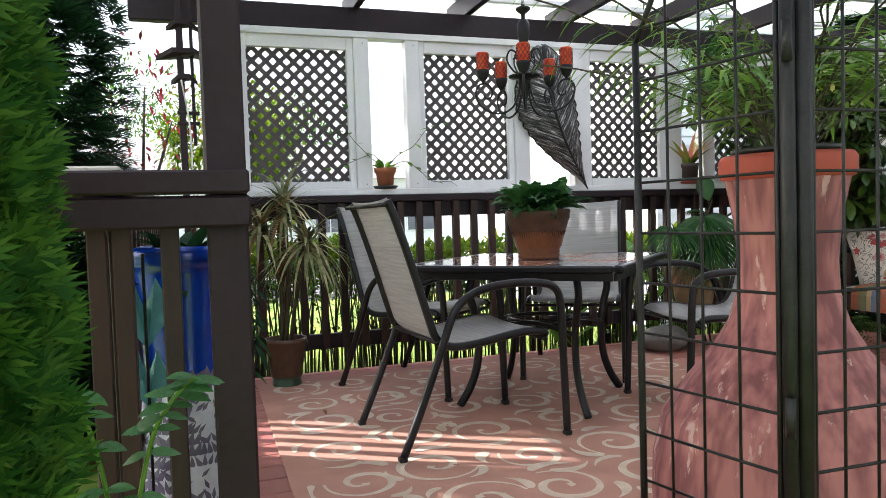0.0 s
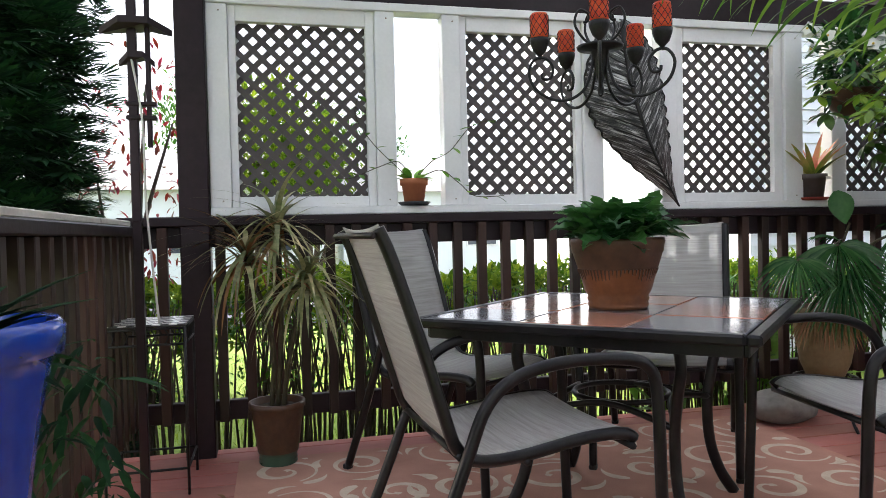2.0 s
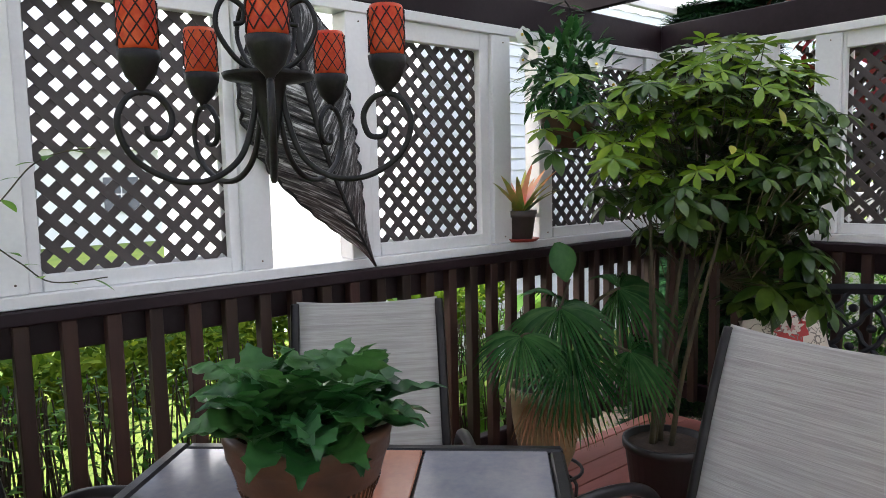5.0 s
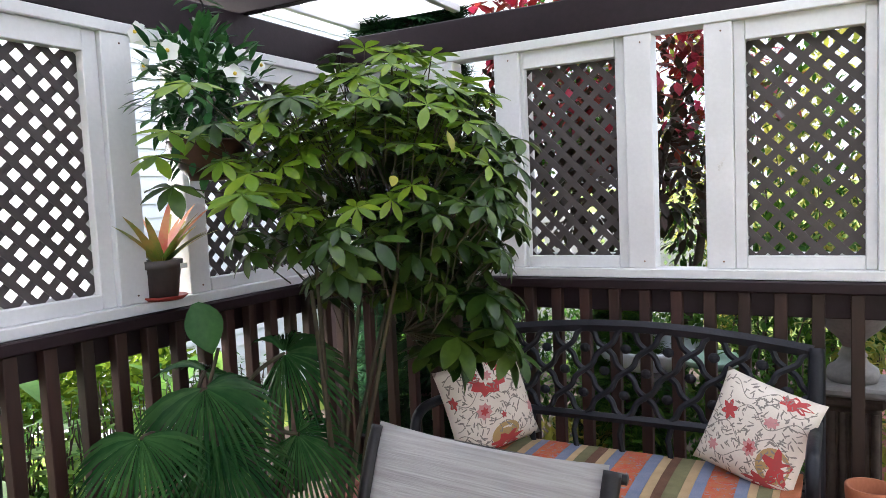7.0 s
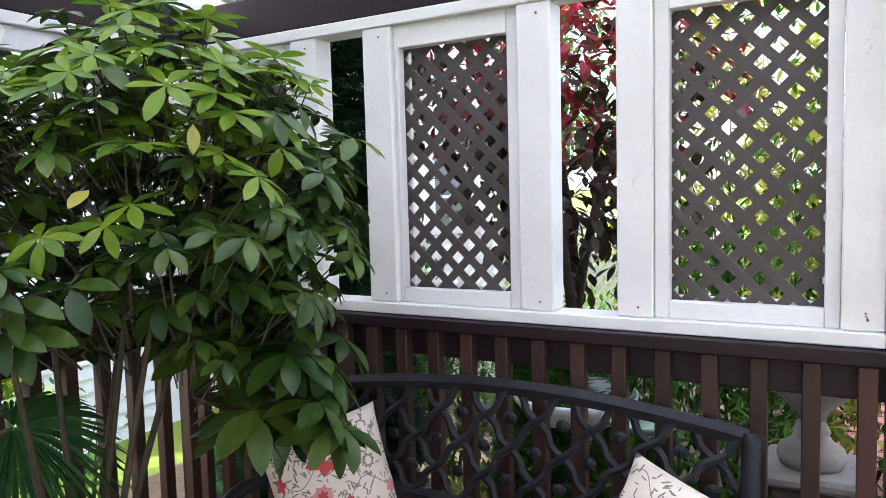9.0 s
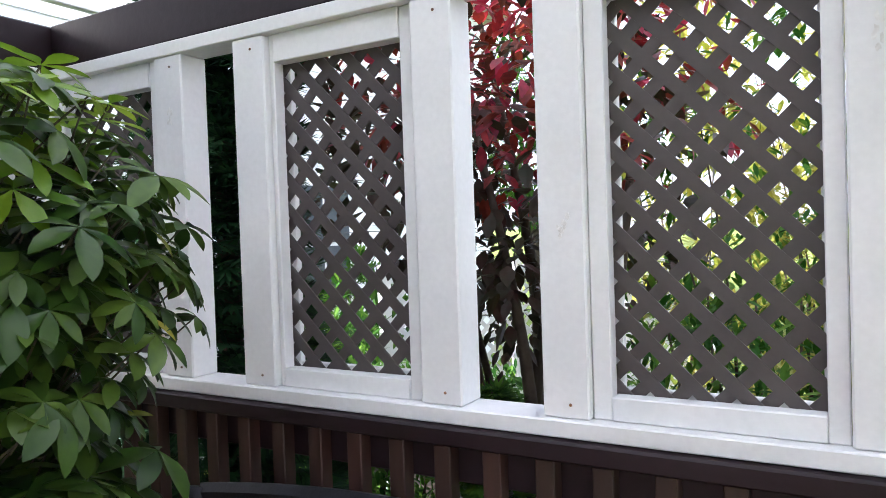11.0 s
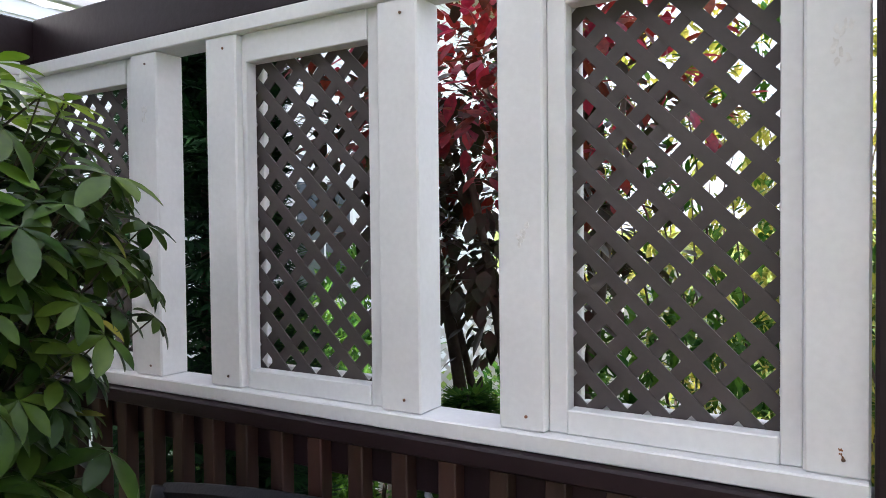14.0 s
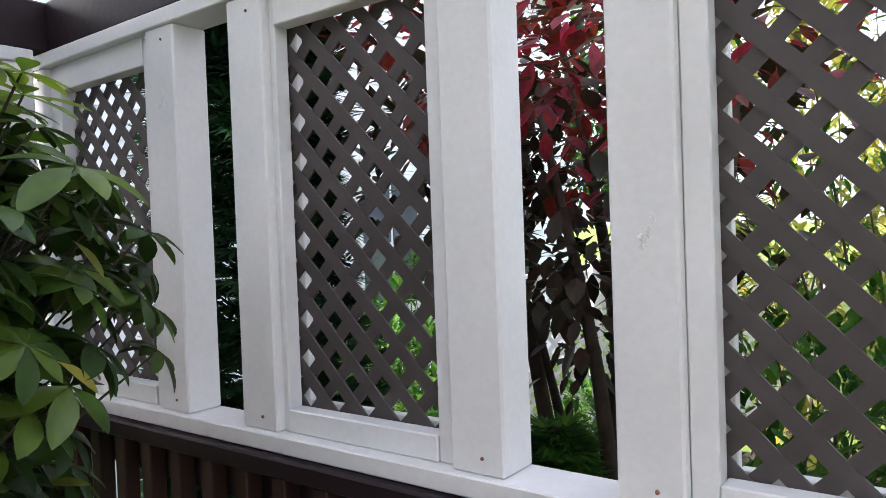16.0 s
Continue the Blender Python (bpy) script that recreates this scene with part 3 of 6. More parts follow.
# ---------- pergola roof ----------
pg = thing("pergola_roof", pose(0, 0, 2.036), "dark-stained pergola beams carrying pale roof sheets", "pergola", kind="structure")
part("beam", box(-0.60, 4.30, 3.99, 4.06, 0.0005, 0.14, 0.005), M_DARKWOOD, pg)
part("beam", box(4.105, 4.175, -0.30, 3.985, 0.0005, 0.14, 0.005), M_DARKWOOD, pg)
part("beam", box(-0.275, -0.18, 1.55, 3.985, 0.165, 0.30, 0.005), M_DARKWOOD, pg)
part("beam", box(-0.60, 4.30, 1.47, 1.54, 0.0005, 0.14, 0.005), M_DARKWOOD, pg)
for x in (0.66, 1.37, 2.10, 2.80, 3.50):
    part("rafter", box(x - 0.022, x + 0.022, -0.30, 4.35, 0.141, 0.275, 0.004), M_DARKWOOD, pg)
for y in (1.75, 2.35, 2.95, 3.55, 4.15):
    part("purlin", box(-0.5, 4.5, y - 0.02, y + 0.02, 0.276, 0.312, 0.003), M_WHITE, pg)
# roof carried forward out of view, added to keep direct sun off the entrance
for x0, x1 in ((-0.95, 1.80), (1.8005, 4.55)):
    part("unseen_front_sheet", box(x0, x1, -0.35, 1.655, 0.313, 0.326, 0.003), M_ROOF, pg, "translucent white flat sheet added out of view as shade")
for i in range(8):
    x0 = -0.55 + i * 0.64
    bm = bmesh.new()
    n = 16
    vs = []
    for j in range(n + 1):
        x = x0 + 0.665 * j / n
        z = 0.322 + 0.010 * (i % 2) + 0.006 * math.sin(2 * math.pi * j / 4)
        vs.append((bm.verts.new((x, 1.66, z)), bm.verts.new((x, 4.40, z))))
    for (a, b), (c, d) in zip(vs, vs[1:]):
        bm.faces.new((a, c, d, b))
    part("roof_sheet", bm, M_ROOF, pg, "translucent white corrugated sheet", True)

# ---------- rug ----------
RX0, RX1, RY0, RY1 = -0.02, 2.42, 1.62, 3.86
rug = thing("rug", pose(0, 0, 0.0), "terracotta outdoor rug with cream scroll pattern", "rug")
part("weave", box(RX0, RX1, RY0, RY1, 0.0005, 0.006, 0.002), M_RUG, rug)


def ribbon(bm, pts, w, z):
    """A flat tapered band along pts, w a width per point."""
    prev = None
    n = len(pts)
    for i in range(n):
        a, b = pts[max(i - 1, 0)], pts[min(i + 1, n - 1)]
        d = Vector((b[0] - a[0], b[1] - a[1]))
        if d.length < 1e-7:
            continue
        nn = Vector((-d.y, d.x)).normalized() * w[i] * 0.5
        c = (bm.verts.new((pts[i][0] - nn.x, pts[i][1] - nn.y, z)), bm.verts.new((pts[i][0] + nn.x, pts[i][1] + nn.y, z)))
        if prev:
            bm.faces.new((prev[0], c[0], c[1], prev[1]))
        prev = c


def scroll(bm, x, y, r, a0, turn, z, stem=1.0):
    pts, w = [], []
    for i in range(40):
        t = i / 39
        rr = r * (1 - t) ** 0.75 + 0.012
        a = a0 + turn * t * 2 * math.pi * 1.35
        pts.append((x + rr * math.cos(a), y + rr * math.sin(a)))
        w.append(0.010 + 0.030 * math.sin(math.pi * t) ** 2 * (r / 0.16) + (0.02 if t > 0.93 else 0))
    ribbon(bm, pts, w, z)


def comma(bm, x, y, L, a, bend, w0, z):
    pts, w = [], []
    for i in range(16):
        t = i / 15
        aa = a + bend * t
        pts.append((x + L * t * math.cos(aa), y + L * t * math.sin(aa)))
        w.append(w0 * math.sin(math.pi * (0.06 + 0.9 * t)) ** 0.7 * (1.3 - t))
    ribbon(bm, pts, w, z)


rr = random.Random(5)
bm = bmesh.new()
z = 0.0068
for i in range(7):
    for j in range(6):
        x = RX0 + 0.20 + i * 0.345 + rr.uniform(-0.05, 0.05)
        y = RY0 + 0.20 + j * 0.37 + rr.uniform(-0.05, 0.05)
        s = 1 if (i + j) % 2 else -1
        a0 = rr.uniform(0, 6.28)
        scroll(bm, x, y, rr.uniform(0.11, 0.155), a0, s, z + 0.0002 * ((i * 7 + j) % 5))
        for k in range(3):
            comma(bm, x + 0.17 * math.cos(a0 + k * 2.1), y + 0.17 * math.sin(a0 + k * 2.1), rr.uniform(0.10, 0.17), a0 + k * 2.1 + 0.9 * s, 0.9 * s, rr.uniform(0.03, 0.055), z + 0.0012 + 0.0002 * ((i + j + k) % 5))
for v in list(bm.verts):
    v.co.x = min(max(v.co.x, RX0 + 0.05), RX1 - 0.05)
    v.co.y = min(max(v.co.y, RY0 + 0.05), RY1 - 0.05)
part("scroll_pattern", bm, M_RUGWHITE, rug, "cream woven scrolls and leaves")


# ---------- table ----------
TC, TA, TZ = (1.30, 2.94), 45.0, 0.692
table = thing("patio_table", pose(TC[0], TC[1], 0, 0, 0, TA), "square tile-topped patio table with black metal frame", "table")
S = 0.52
for a in range(4):
    m = pose(0, 0, 0, 0, 0, 90 * a)
    bm = bmesh.new()
    merge(bm, box(-S + 0.001, S - 0.040, -S, -S + 0.038, TZ - 0.030, TZ, 0.007), m)
    merge(bm, box(-S + 0.05, S - 0.05, -S + 0.035, -S + 0.05, TZ - 0.065, TZ - 0.031, 0.003), m)
    part("edge_frame", bm, M_CHAIRMETAL, table)
tw = (2 * S - 0.078) / 3
for i in range(3):
    for j in range(3):
        x0, y0 = -S + 0.039 + i * tw, -S + 0.039 + j * tw
        part("tile", box(x0 + 0.003, x0 + tw - 0.003, y0 + 0.003, y0 + tw - 0.003, TZ - 0.012, TZ - 0.0012 + 0.0006 * ((i * 2 + j) % 3), 0.003), M_SLATE if (i + j) % 2 == 0 else M_TERRATILE, table, "slate grey tile" if (i + j) % 2 == 0 else "terracotta tile")
part("under_tray", box(-S + 0.03, S - 0.03, -S + 0.03, S - 0.03, TZ - 0.022, TZ - 0.013, 0), M_CHAIRMETAL, table)
for a in range(4):
    bm = bmesh.new()
    P = [(0.27, 0, TZ - 0.04), (0.345, 0, TZ - 0.06), (0.375, 0, TZ - 0.14), (0.355, 0, 0.46), (0.335, 0, 0.34), (0.345, 0, 0.20), (0.385, 0, 0.09), (0.44, 0, 0.008)]
    tube(bm, smooth_pts([Vector(p) @ Matrix.Identity(3) for p in P]), 0.021, 8, 0.75)
    bm.transform(pose(0, 0, 0, 0, 0, 45 + 90 * a))
    part("leg", bm, M_CHAIRMETAL, table, smooth=True)
    bm = bmesh.new()
    c0, c1 = Vector((0.345, 0, 0.36)), Vector((0, 0.345, 0.36))
    mid = (c0 + c1) * 0.36
    tube(bm, smooth_pts([c0, Vector((mid.x, mid.y, 0.40)), c1]), 0.011, 6)
    bm.transform(pose(0, 0, 0, 0, 0, 45 + 90 * a))
    part("stretcher", bm, M_CHAIRMETAL, table, smooth=True)
bm = bmesh.new()
tube(bm, [(0.16 * math.cos(i * math.pi / 8), 0.16 * math.sin(i * math.pi / 8), 0.40) for i in range(17)], 0.010, 6)
part("stretcher_ring", bm, M_CHAIRMETAL, table, smooth=True)


# ---------- chairs ----------
def patio_chair(m, label):
    """A sling chair that faces local +x."""
    th = thing("patio_chair", m, label, "chair", "chairs round the table")
    side = smooth_pts([(-0.355, 0, 0.008), (-0.27, 0, 0.20), (-0.185, 0, 0.41), (-0.13, 0, 0.54), (-0.05, 0, 0.605), (0.08, 0, 0.632), (0.24, 0, 0.628), (0.315, 0, 0.60), (0.338, 0, 0.52), (0.345, 0, 0.30), (0.355, 0, 0.008)], 5)
    sling = smooth_pts([(-0.375, 0, 0.968), (-0.345, 0, 0.90), (-0.285, 0, 0.72), (-0.225, 0, 0.52), (-0.195, 0, 0.44), (-0.14, 0, 0.405), (-0.03, 0, 0.405), (0.14, 0, 0.43), (0.25, 0, 0.432), (0.285, 0, 0.415)], 5)
    for s in (-1, 1):
        bm = bmesh.new()
        tube(bm, [p + Vector((0, s * 0.272, 0)) for p in side], 0.0165, 8)
        part("arm_frame", bm, M_CHAIRMETAL, th, smooth=True)
        bm = bmesh.new()
        tube(bm, [p + Vector((0, s * 0.243, 0)) for p in sling], 0.0165, 8)
        part("sling_rail", bm, M_CHAIRMETAL, th, smooth=True)
    for x, zz in ((-0.392, 0.952), (-0.195, 0.425), (0.272, 0.40), (-0.02, 0.392)):
        bm = bmesh.new()
        tube(bm, [(x, -0.262, zz), (x, 0.262, zz)], 0.009, 6)
        part("cross_bar", bm, M_CHAIRMETAL, th, smooth=True)
    for s in (-1, 1):
        for x in (-0.356, 0.355):
            part("foot_cap", box(x - 0.016, x + 0.016, s * 0.272 - 0.016, s * 0.272 + 0.016, 0, 0.02, 0.004), M_BLACKPLASTIC, th)
    bm = bmesh.new()
    rows = []
    for p in sling:
        rows.append([bm.verts.new((p.x, y, p.z + (0.010 - 0.012 * (1 - (y / 0.24) ** 2)))) for y in np.linspace(-0.238, 0.238, 9)])
    for a, b in zip(rows, rows[1:]):
        for i in range(8):
            bm.faces.new((a[i], a[i + 1], b[i + 1], b[i]))
    sl = part("sling", bm, M_SLING, th, "pale beige woven sling", True)
    sd = sl.modifiers.new("thick", "SOLIDIFY")
    sd.thickness = 0.003
    return th


patio_chair(pose(0.735, 2.585, 0.007, 0, 0, 4), "black-framed patio chair with beige sling seen from behind")
patio_chair(pose(0.85, 3.49, 0.007, 0, 0, -54), "black-framed patio chair with beige sling beside the dracaena")
patio_chair(pose(1.79, 3.455, 0.007, 0, 0, 236), "black-framed patio chair with beige sling against the back railing")
patio_chair(pose(2.018, 2.500, 0.010, -1.2, 0, 176) @ Matrix.Diagonal((1, 0.95, 1, 1)), "black-framed patio chair with beige sling facing the tiled table")


# ---------- chandelier ----------
CX, CY = 1.225, 2.90
ch = thing("chandelier", pose(CX, CY, -0.042), "black wrought-iron chandelier with five red candle holders", "chandelier")
bm = lathe([(0, 1.445), (0.006, 1.45), (0.012, 1.47), (0.008, 1.49), (0.016, 1.52), (0.024, 1.56), (0.030, 1.60), (0.075, 1.608), (0.078, 1.616), (0.03, 1.622), (0.018, 1.64), (0.012, 1.70), (0.016, 1.76), (0.028, 1.80), (0.030, 1.86), (0.022, 1.875), (0.012, 1.885), (0.010, 1.905), (0.035, 1.925), (0.037, 1.935), (0.012, 1.945), (0, 1.96)], 20)
part("stem", bm, M_IRON, ch, smooth=True)
bm = bmesh.new()
zz = 1.955
k = 0
while zz < 2.215:
    ring = [Vector((0.008 * math.cos(a), 0, 0.014 * math.sin(a))) for a in np.linspace(0, 2 * math.pi, 10)]
    b2 = bmesh.new()
    tube(b2, ring, 0.0018, 5, cap=False)
    merge(bm, b2, pose(0, 0, zz, 0, 0, 90 * (k % 2)))
    zz += 0.021
    k += 1
part("chain", bm, M_IRON, ch, smooth=True)
for i in range(5):
    A = -116.5 + 72 * i
    bm = bmesh.new()
    arm = [(0.022, 0, 1.60), (0.030, 0, 1.54), (0.055, 0, 1.475), (0.105, 0, 1.440), (0.165, 0, 1.440), (0.222, 0, 1.475), (0.243, 0, 1.530), (0.222, 0, 1.572), (0.185, 0, 1.575), (0.162, 0, 1.545), (0.170, 0, 1.510), (0.195, 0, 1.508), (0.200, 0, 1.525)]
    tube(bm, smooth_pts(arm, 5), 0.0055, 6)
    up = [(0.02, 0, 1.62), (0.055, 0, 1.64), (0.085, 0, 1.69), (0.070, 0, 1.735), (0.040, 0, 1.725), (0.040, 0, 1.70), (0.055, 0, 1.695)]
    tube(bm, smooth_pts(up, 5), 0.0045, 6)
    bm.transform(pose(0, 0, 0, 0, 0, A))
    part("scroll_arm", bm, M_IRON, ch, smooth=True)
    m = pose(0, 0, 0, 0, 0, A) @ pose(0.205, 0, 0)
    bm = lathe([(0.003, 1.572), (0.008, 1.585), (0.022, 1.60), (0.031, 1.625), (0.033, 1.640), (0.026, 1.640), (0, 1.632)], 16)
    bm.transform(m)
    cup = part("candle_cup", bm, M_IRON, ch, smooth=True)
    bm = lathe([(0, 1.633), (0.027, 1.633), (0.030, 1.65), (0.030, 1.715), (0.027, 1.722), (0.022, 1.716), (0, 1.712)], 18)
    bm.transform(m)
    cd = part("candle", bm, M_CANDLE, ch, "red and orange mosaic candle glass", True)
    bm = bmesh.new()
    for j in range(9):
        for s in (-1, 1):
            tube(bm, [(0.0308 * math.cos(2 * math.pi * j / 9 + s * t * 1.6), 0.0308 * math.sin(2 * math.pi * j / 9 + s * t * 1.6), 1.645 + 0.07 * t) for t in np.linspace(0, 1, 6)], 0.0011, 4)
    bm.transform(m)
    part("wire_mesh", bm, M_MESHWIRE, cd)

# ---------- metal leaf on the back screen ----------
lf = thing("metal_leaf_sculpture", pose(0, 0, 0), "large dark patinated metal leaf hanging on the white screen", "wall sculpture")
N, Wd = 44, 12
top, tip = Vector((1.85, 0, 1.965)), Vector((2.148, 0, 1.072))


def leaf_pt(t, u):
    ax = top.lerp(tip, t) + Vector((-0.085 * math.sin(math.pi * t), 0, 0))
    d = (tip - top).normalized()
    nrm = Vector((d.z, 0, -d.x)) * -1
    hw = 0.228 * (math.sin(math.pi * min(1.0, t ** 0.80 * 0.985 + 0.012))) ** 0.85 * (1 - 0.18 * t)
    jag = 1 + 0.030 * (2 * abs((t * 17) % 1 - 0.5) - 0.5) * abs(u)
    sag = -abs(u) * 0.07 * (1 - t)
    p = ax + nrm * (hw * u * jag) + d * (sag + 0.10 * abs(u) ** 1.5 * (0.3 - t))
    vein = 0.012 * math.cos((t * 14.5 + abs(u) * 1.7) * 2 * math.pi)
    y = 3.925 - 0.045 * (1 - abs(u) ** 1.4) * math.sin(math.pi * t) - vein * abs(u) ** 0.5 * math.sin(math.pi * t) + 0.035 * abs(u) ** 2
    return Vector((p.x, y, p.z))


bm = bmesh.new()
grid = [[bm.verts.new(leaf_pt(i / N, j / Wd)) for j in range(-Wd, Wd + 1)] for i in range(N + 1)]
along = bm.loops.layers.uv.new("vein_run")     # across the side veins, and out from the midrib
for i in range(N):
    for j in range(2 * Wd):
        f = bm.faces.new((grid[i][j], grid[i][j + 1], grid[i + 1][j + 1], grid[i + 1][j]))
        for loop, (ti, uj) in zip(f.loops, ((i, j), (i, j + 1), (i + 1, j + 1), (i + 1, j))):
            u = (uj - Wd) / Wd
            loop[along].uv = (ti / N * 14.5 + abs(u) * 1.7, u)
bl = part("blade", bm, M_LEAFMETAL, lf, smooth=True)
sd = bl.modifiers.new("thick", "SOLIDIFY")
sd.thickness = 0.004
bm = bmesh.new()
tube(bm, [leaf_pt(t, 0) + Vector((0, -0.004, 0)) for t in np.linspace(-0.02, 1.0, 30)], [0.013 * (1.1 - t) + 0.003 for t in np.linspace(0, 1, 30)], 6)
part("midrib", bm, M_LEAFDARK, lf, smooth=True)
for k in range(13):
    for s in (-1, 1):
        bm = bmesh.new()
        t0 = 0.09 + k * 0.069
        tube(bm, [leaf_pt(max(0.01, t0 - 0.117 * q), s * q * 0.95) + Vector((0, -0.003, 0)) for q in np.linspace(0, 1, 9)], [0.0052 * (1 - 0.6 * q) for q in np.linspace(0, 1, 9)], 5)
        part("vein", bm, M_LEAFDARK, lf, smooth=True)
for s in (-1, 1):
    bm = bmesh.new()
    tube(bm, [leaf_pt(t, s) for t in np.linspace(0.01, 0.99, 90)], 0.007, 5)
    part("rim", bm, M_LEAFDARK, lf, smooth=True)

# ---------- bench ----------
BX, BY0, BY1 = 3.50, 1.955, 3.30       # front of the seat and the two ends
bench = thing("garden_bench", pose(0, 0, 0), "dark cast-iron garden bench with pierced curved back", "bench")
BL = BY1 - BY0


def back_top(v):
    """Height of the arched back at v from 0 to 1 along its length."""
    return 0.822 + 0.058 * math.sin(math.pi * v) ** 0.9


def back_pt(v, h):
    zt = back_top(v)
    return Vector((3.945 + 0.075 * h, BY0 + 0.03 + (BL - 0.06) * v, 0.535 + (zt - 0.535) * h))


def flat_bar(bm, pts, w, d):
    """A cast bar of six sides along pts in the plane of the back: w wide, d deep, with a raised middle."""
    n = Vector((0.97, 0, -0.22)).normalized()
    rings = []
    for i, p in enumerate(pts):
        t = (pts[min(i + 1, len(pts) - 1)] - pts[max(i - 1, 0)]).normalized()
        a = t.cross(n).normalized() * w * 0.5
        rings.append([bm.verts.new(p + q) for q in (a - n * d * 0.2, -n * d * 0.6, -a - n * d * 0.2, -a + n * d * 0.4, a + n * d * 0.4)])
    for a, b in zip(rings, rings[1:]):
        for k in range(5):
            bm.faces.new((a[k], a[(k + 1) % 5], b[(k + 1) % 5], b[k]))
    bm.faces.new(rings[0][::-1])
    bm.faces.new(rings[-1])


for h, w in ((1.0, 0.046), (0.0, 0.034)):
    bm = bmesh.new()
    flat_bar(bm, [back_pt(v, h) for v in np.linspace(0, 1, 28)], w, 0.026)
    part("back_rail", bm, M_WROUGHT, bench)
bm = bmesh.new()
NC = 8
for i in range(-2, NC + 1):
    for s in (1, -1):
        pts = []
        for q in np.linspace(0, 1, 41):
            run = 2.0 * q + 0.055 * math.sin(8 * math.pi * q)
            v = (i + (run if s > 0 else 2.0 - run)) / NC
            if -0.001 <= v <= 1.001:
                pts.append(back_pt(v, q) + Vector((0.003 * s, 0, 0)))
        if len(pts) > 2:
            flat_bar(bm, pts, 0.021, 0.013)
for i in range(2 * NC - 1):
    for k in range(1, 4):
        if (i + k) % 2 == 0:
            b2 = bmesh.new()
            bmesh.ops.create_uvsphere(b2, u_segments=8, v_segments=6, radius=0.019)
            merge(bm, b2, Matrix.Translation(back_pt((i + 1) / (2 * NC), k / 4)) @ Matrix.Diagonal((0.55, 1.15, 1.0, 1)))
part("back_lattice", bm, M_WROUGHT, bench, "pierced interlaced lattice")
for v in np.linspace(0.08, 0.92, 7):
    bm = bmesh.new()
    p = back_pt(v, 0)
    flat_bar(bm, [p, p + Vector((-0.012, 0.014, -0.06)), p + Vector((-0.02, 0, -0.14))], 0.020, 0.013)
    part("short_upright", bm, M_WROUGHT, bench)
for y in (BY0 + 0.02, BY1 - 0.02):
    bm = bmesh.new()
    tube(bm, smooth_pts([(3.99, y, 0.004), (3.95, y, 0.2), (3.93, y, 0.40), (3.955, y, 0.60), (4.02, y, 0.835)]), 0.027, 8)
    part("back_leg", bm, M_WROUGHT, bench, smooth=True)
    bm = bmesh.new()
    tube(bm, smooth_pts([(3.485, y, 0.004), (3.50, y, 0.18), (3.525, y, 0.38), (3.49, y, 0.55), (3.535, y, 0.615), (3.66, y, 0.62), (3.80, y, 0.60), (3.96, y, 0.60)]), 0.020, 8)
    part("arm", bm, M_WROUGHT, bench, smooth=True)
for k in range(7):
    x = BX + 0.02 + k * 0.066
    part("seat_slat", box(x, x + 0.05, BY0 + 0.03, BY1 - 0.03, 0.375, 0.395, 0.004), M_WROUGHT, bench)
for y in (BY0 + 0.10, (BY0 + BY1) / 2, BY1 - 0.10):
    part("seat_bearer", box(BX + 0.02, 3.95, y - 0.012, y + 0.012, 0.350, 0.3745, 0.003), M_WROUGHT, bench)

# striped seat blanket: each woven band its own colour
blanket = thing("striped_seat_blanket", pose(0, 0, 0), "woven kilim seat blanket with orange, blue and olive stripes", "blanket")
bands = [("o", 0.055), ("t", 0.02), ("g", 0.04), ("t", 0.025), ("b", 0.035), ("r", 0.085), ("b", 0.035), ("t", 0.03), ("g", 0.045), ("n", 0.03), ("t", 0.03), ("b", 0.04), ("r", 0.09), ("b", 0.035), ("t", 0.03), ("n", 0.035), ("g", 0.04), ("t", 0.025), ("b", 0.04), ("r", 0.085), ("b", 0.03), ("t", 0.03), ("g", 0.05), ("o", 0.05)]
KIL = {
    "o": mat("kilim_rust", (0.36, 0.12, 0.045), (0.28, 0.09, 0.04), 20, 0.9, bump=0.6, fine=250),
    "t": mat("kilim_tan", (0.42, 0.30, 0.16), (0.34, 0.24, 0.13), 20, 0.9, bump=0.6, fine=250),
    "g": mat("kilim_olive", (0.17, 0.16, 0.075), (0.13, 0.12, 0.06), 20, 0.9, bump=0.6, fine=250),
    "b": mat("kilim_blue", (0.13, 0.16, 0.24), (0.18, 0.20, 0.28), 20, 0.9, bump=0.6, fine=250),
    "r": mat("kilim_red_motif", (0.42, 0.07, 0.03), (0.36, 0.14, 0.06), 34, 0.9, bump=0.6, fine=250, wear=(0.20, 0.20, 0.24), wear_at=0.56),
    "n": mat("kilim_brown", (0.14, 0.07, 0.04), (0.10, 0.05, 0.03), 20, 0.9, bump=0.6, fine=250),
}
tot = sum(w for _, w in bands)
y = BY0 + 0.06
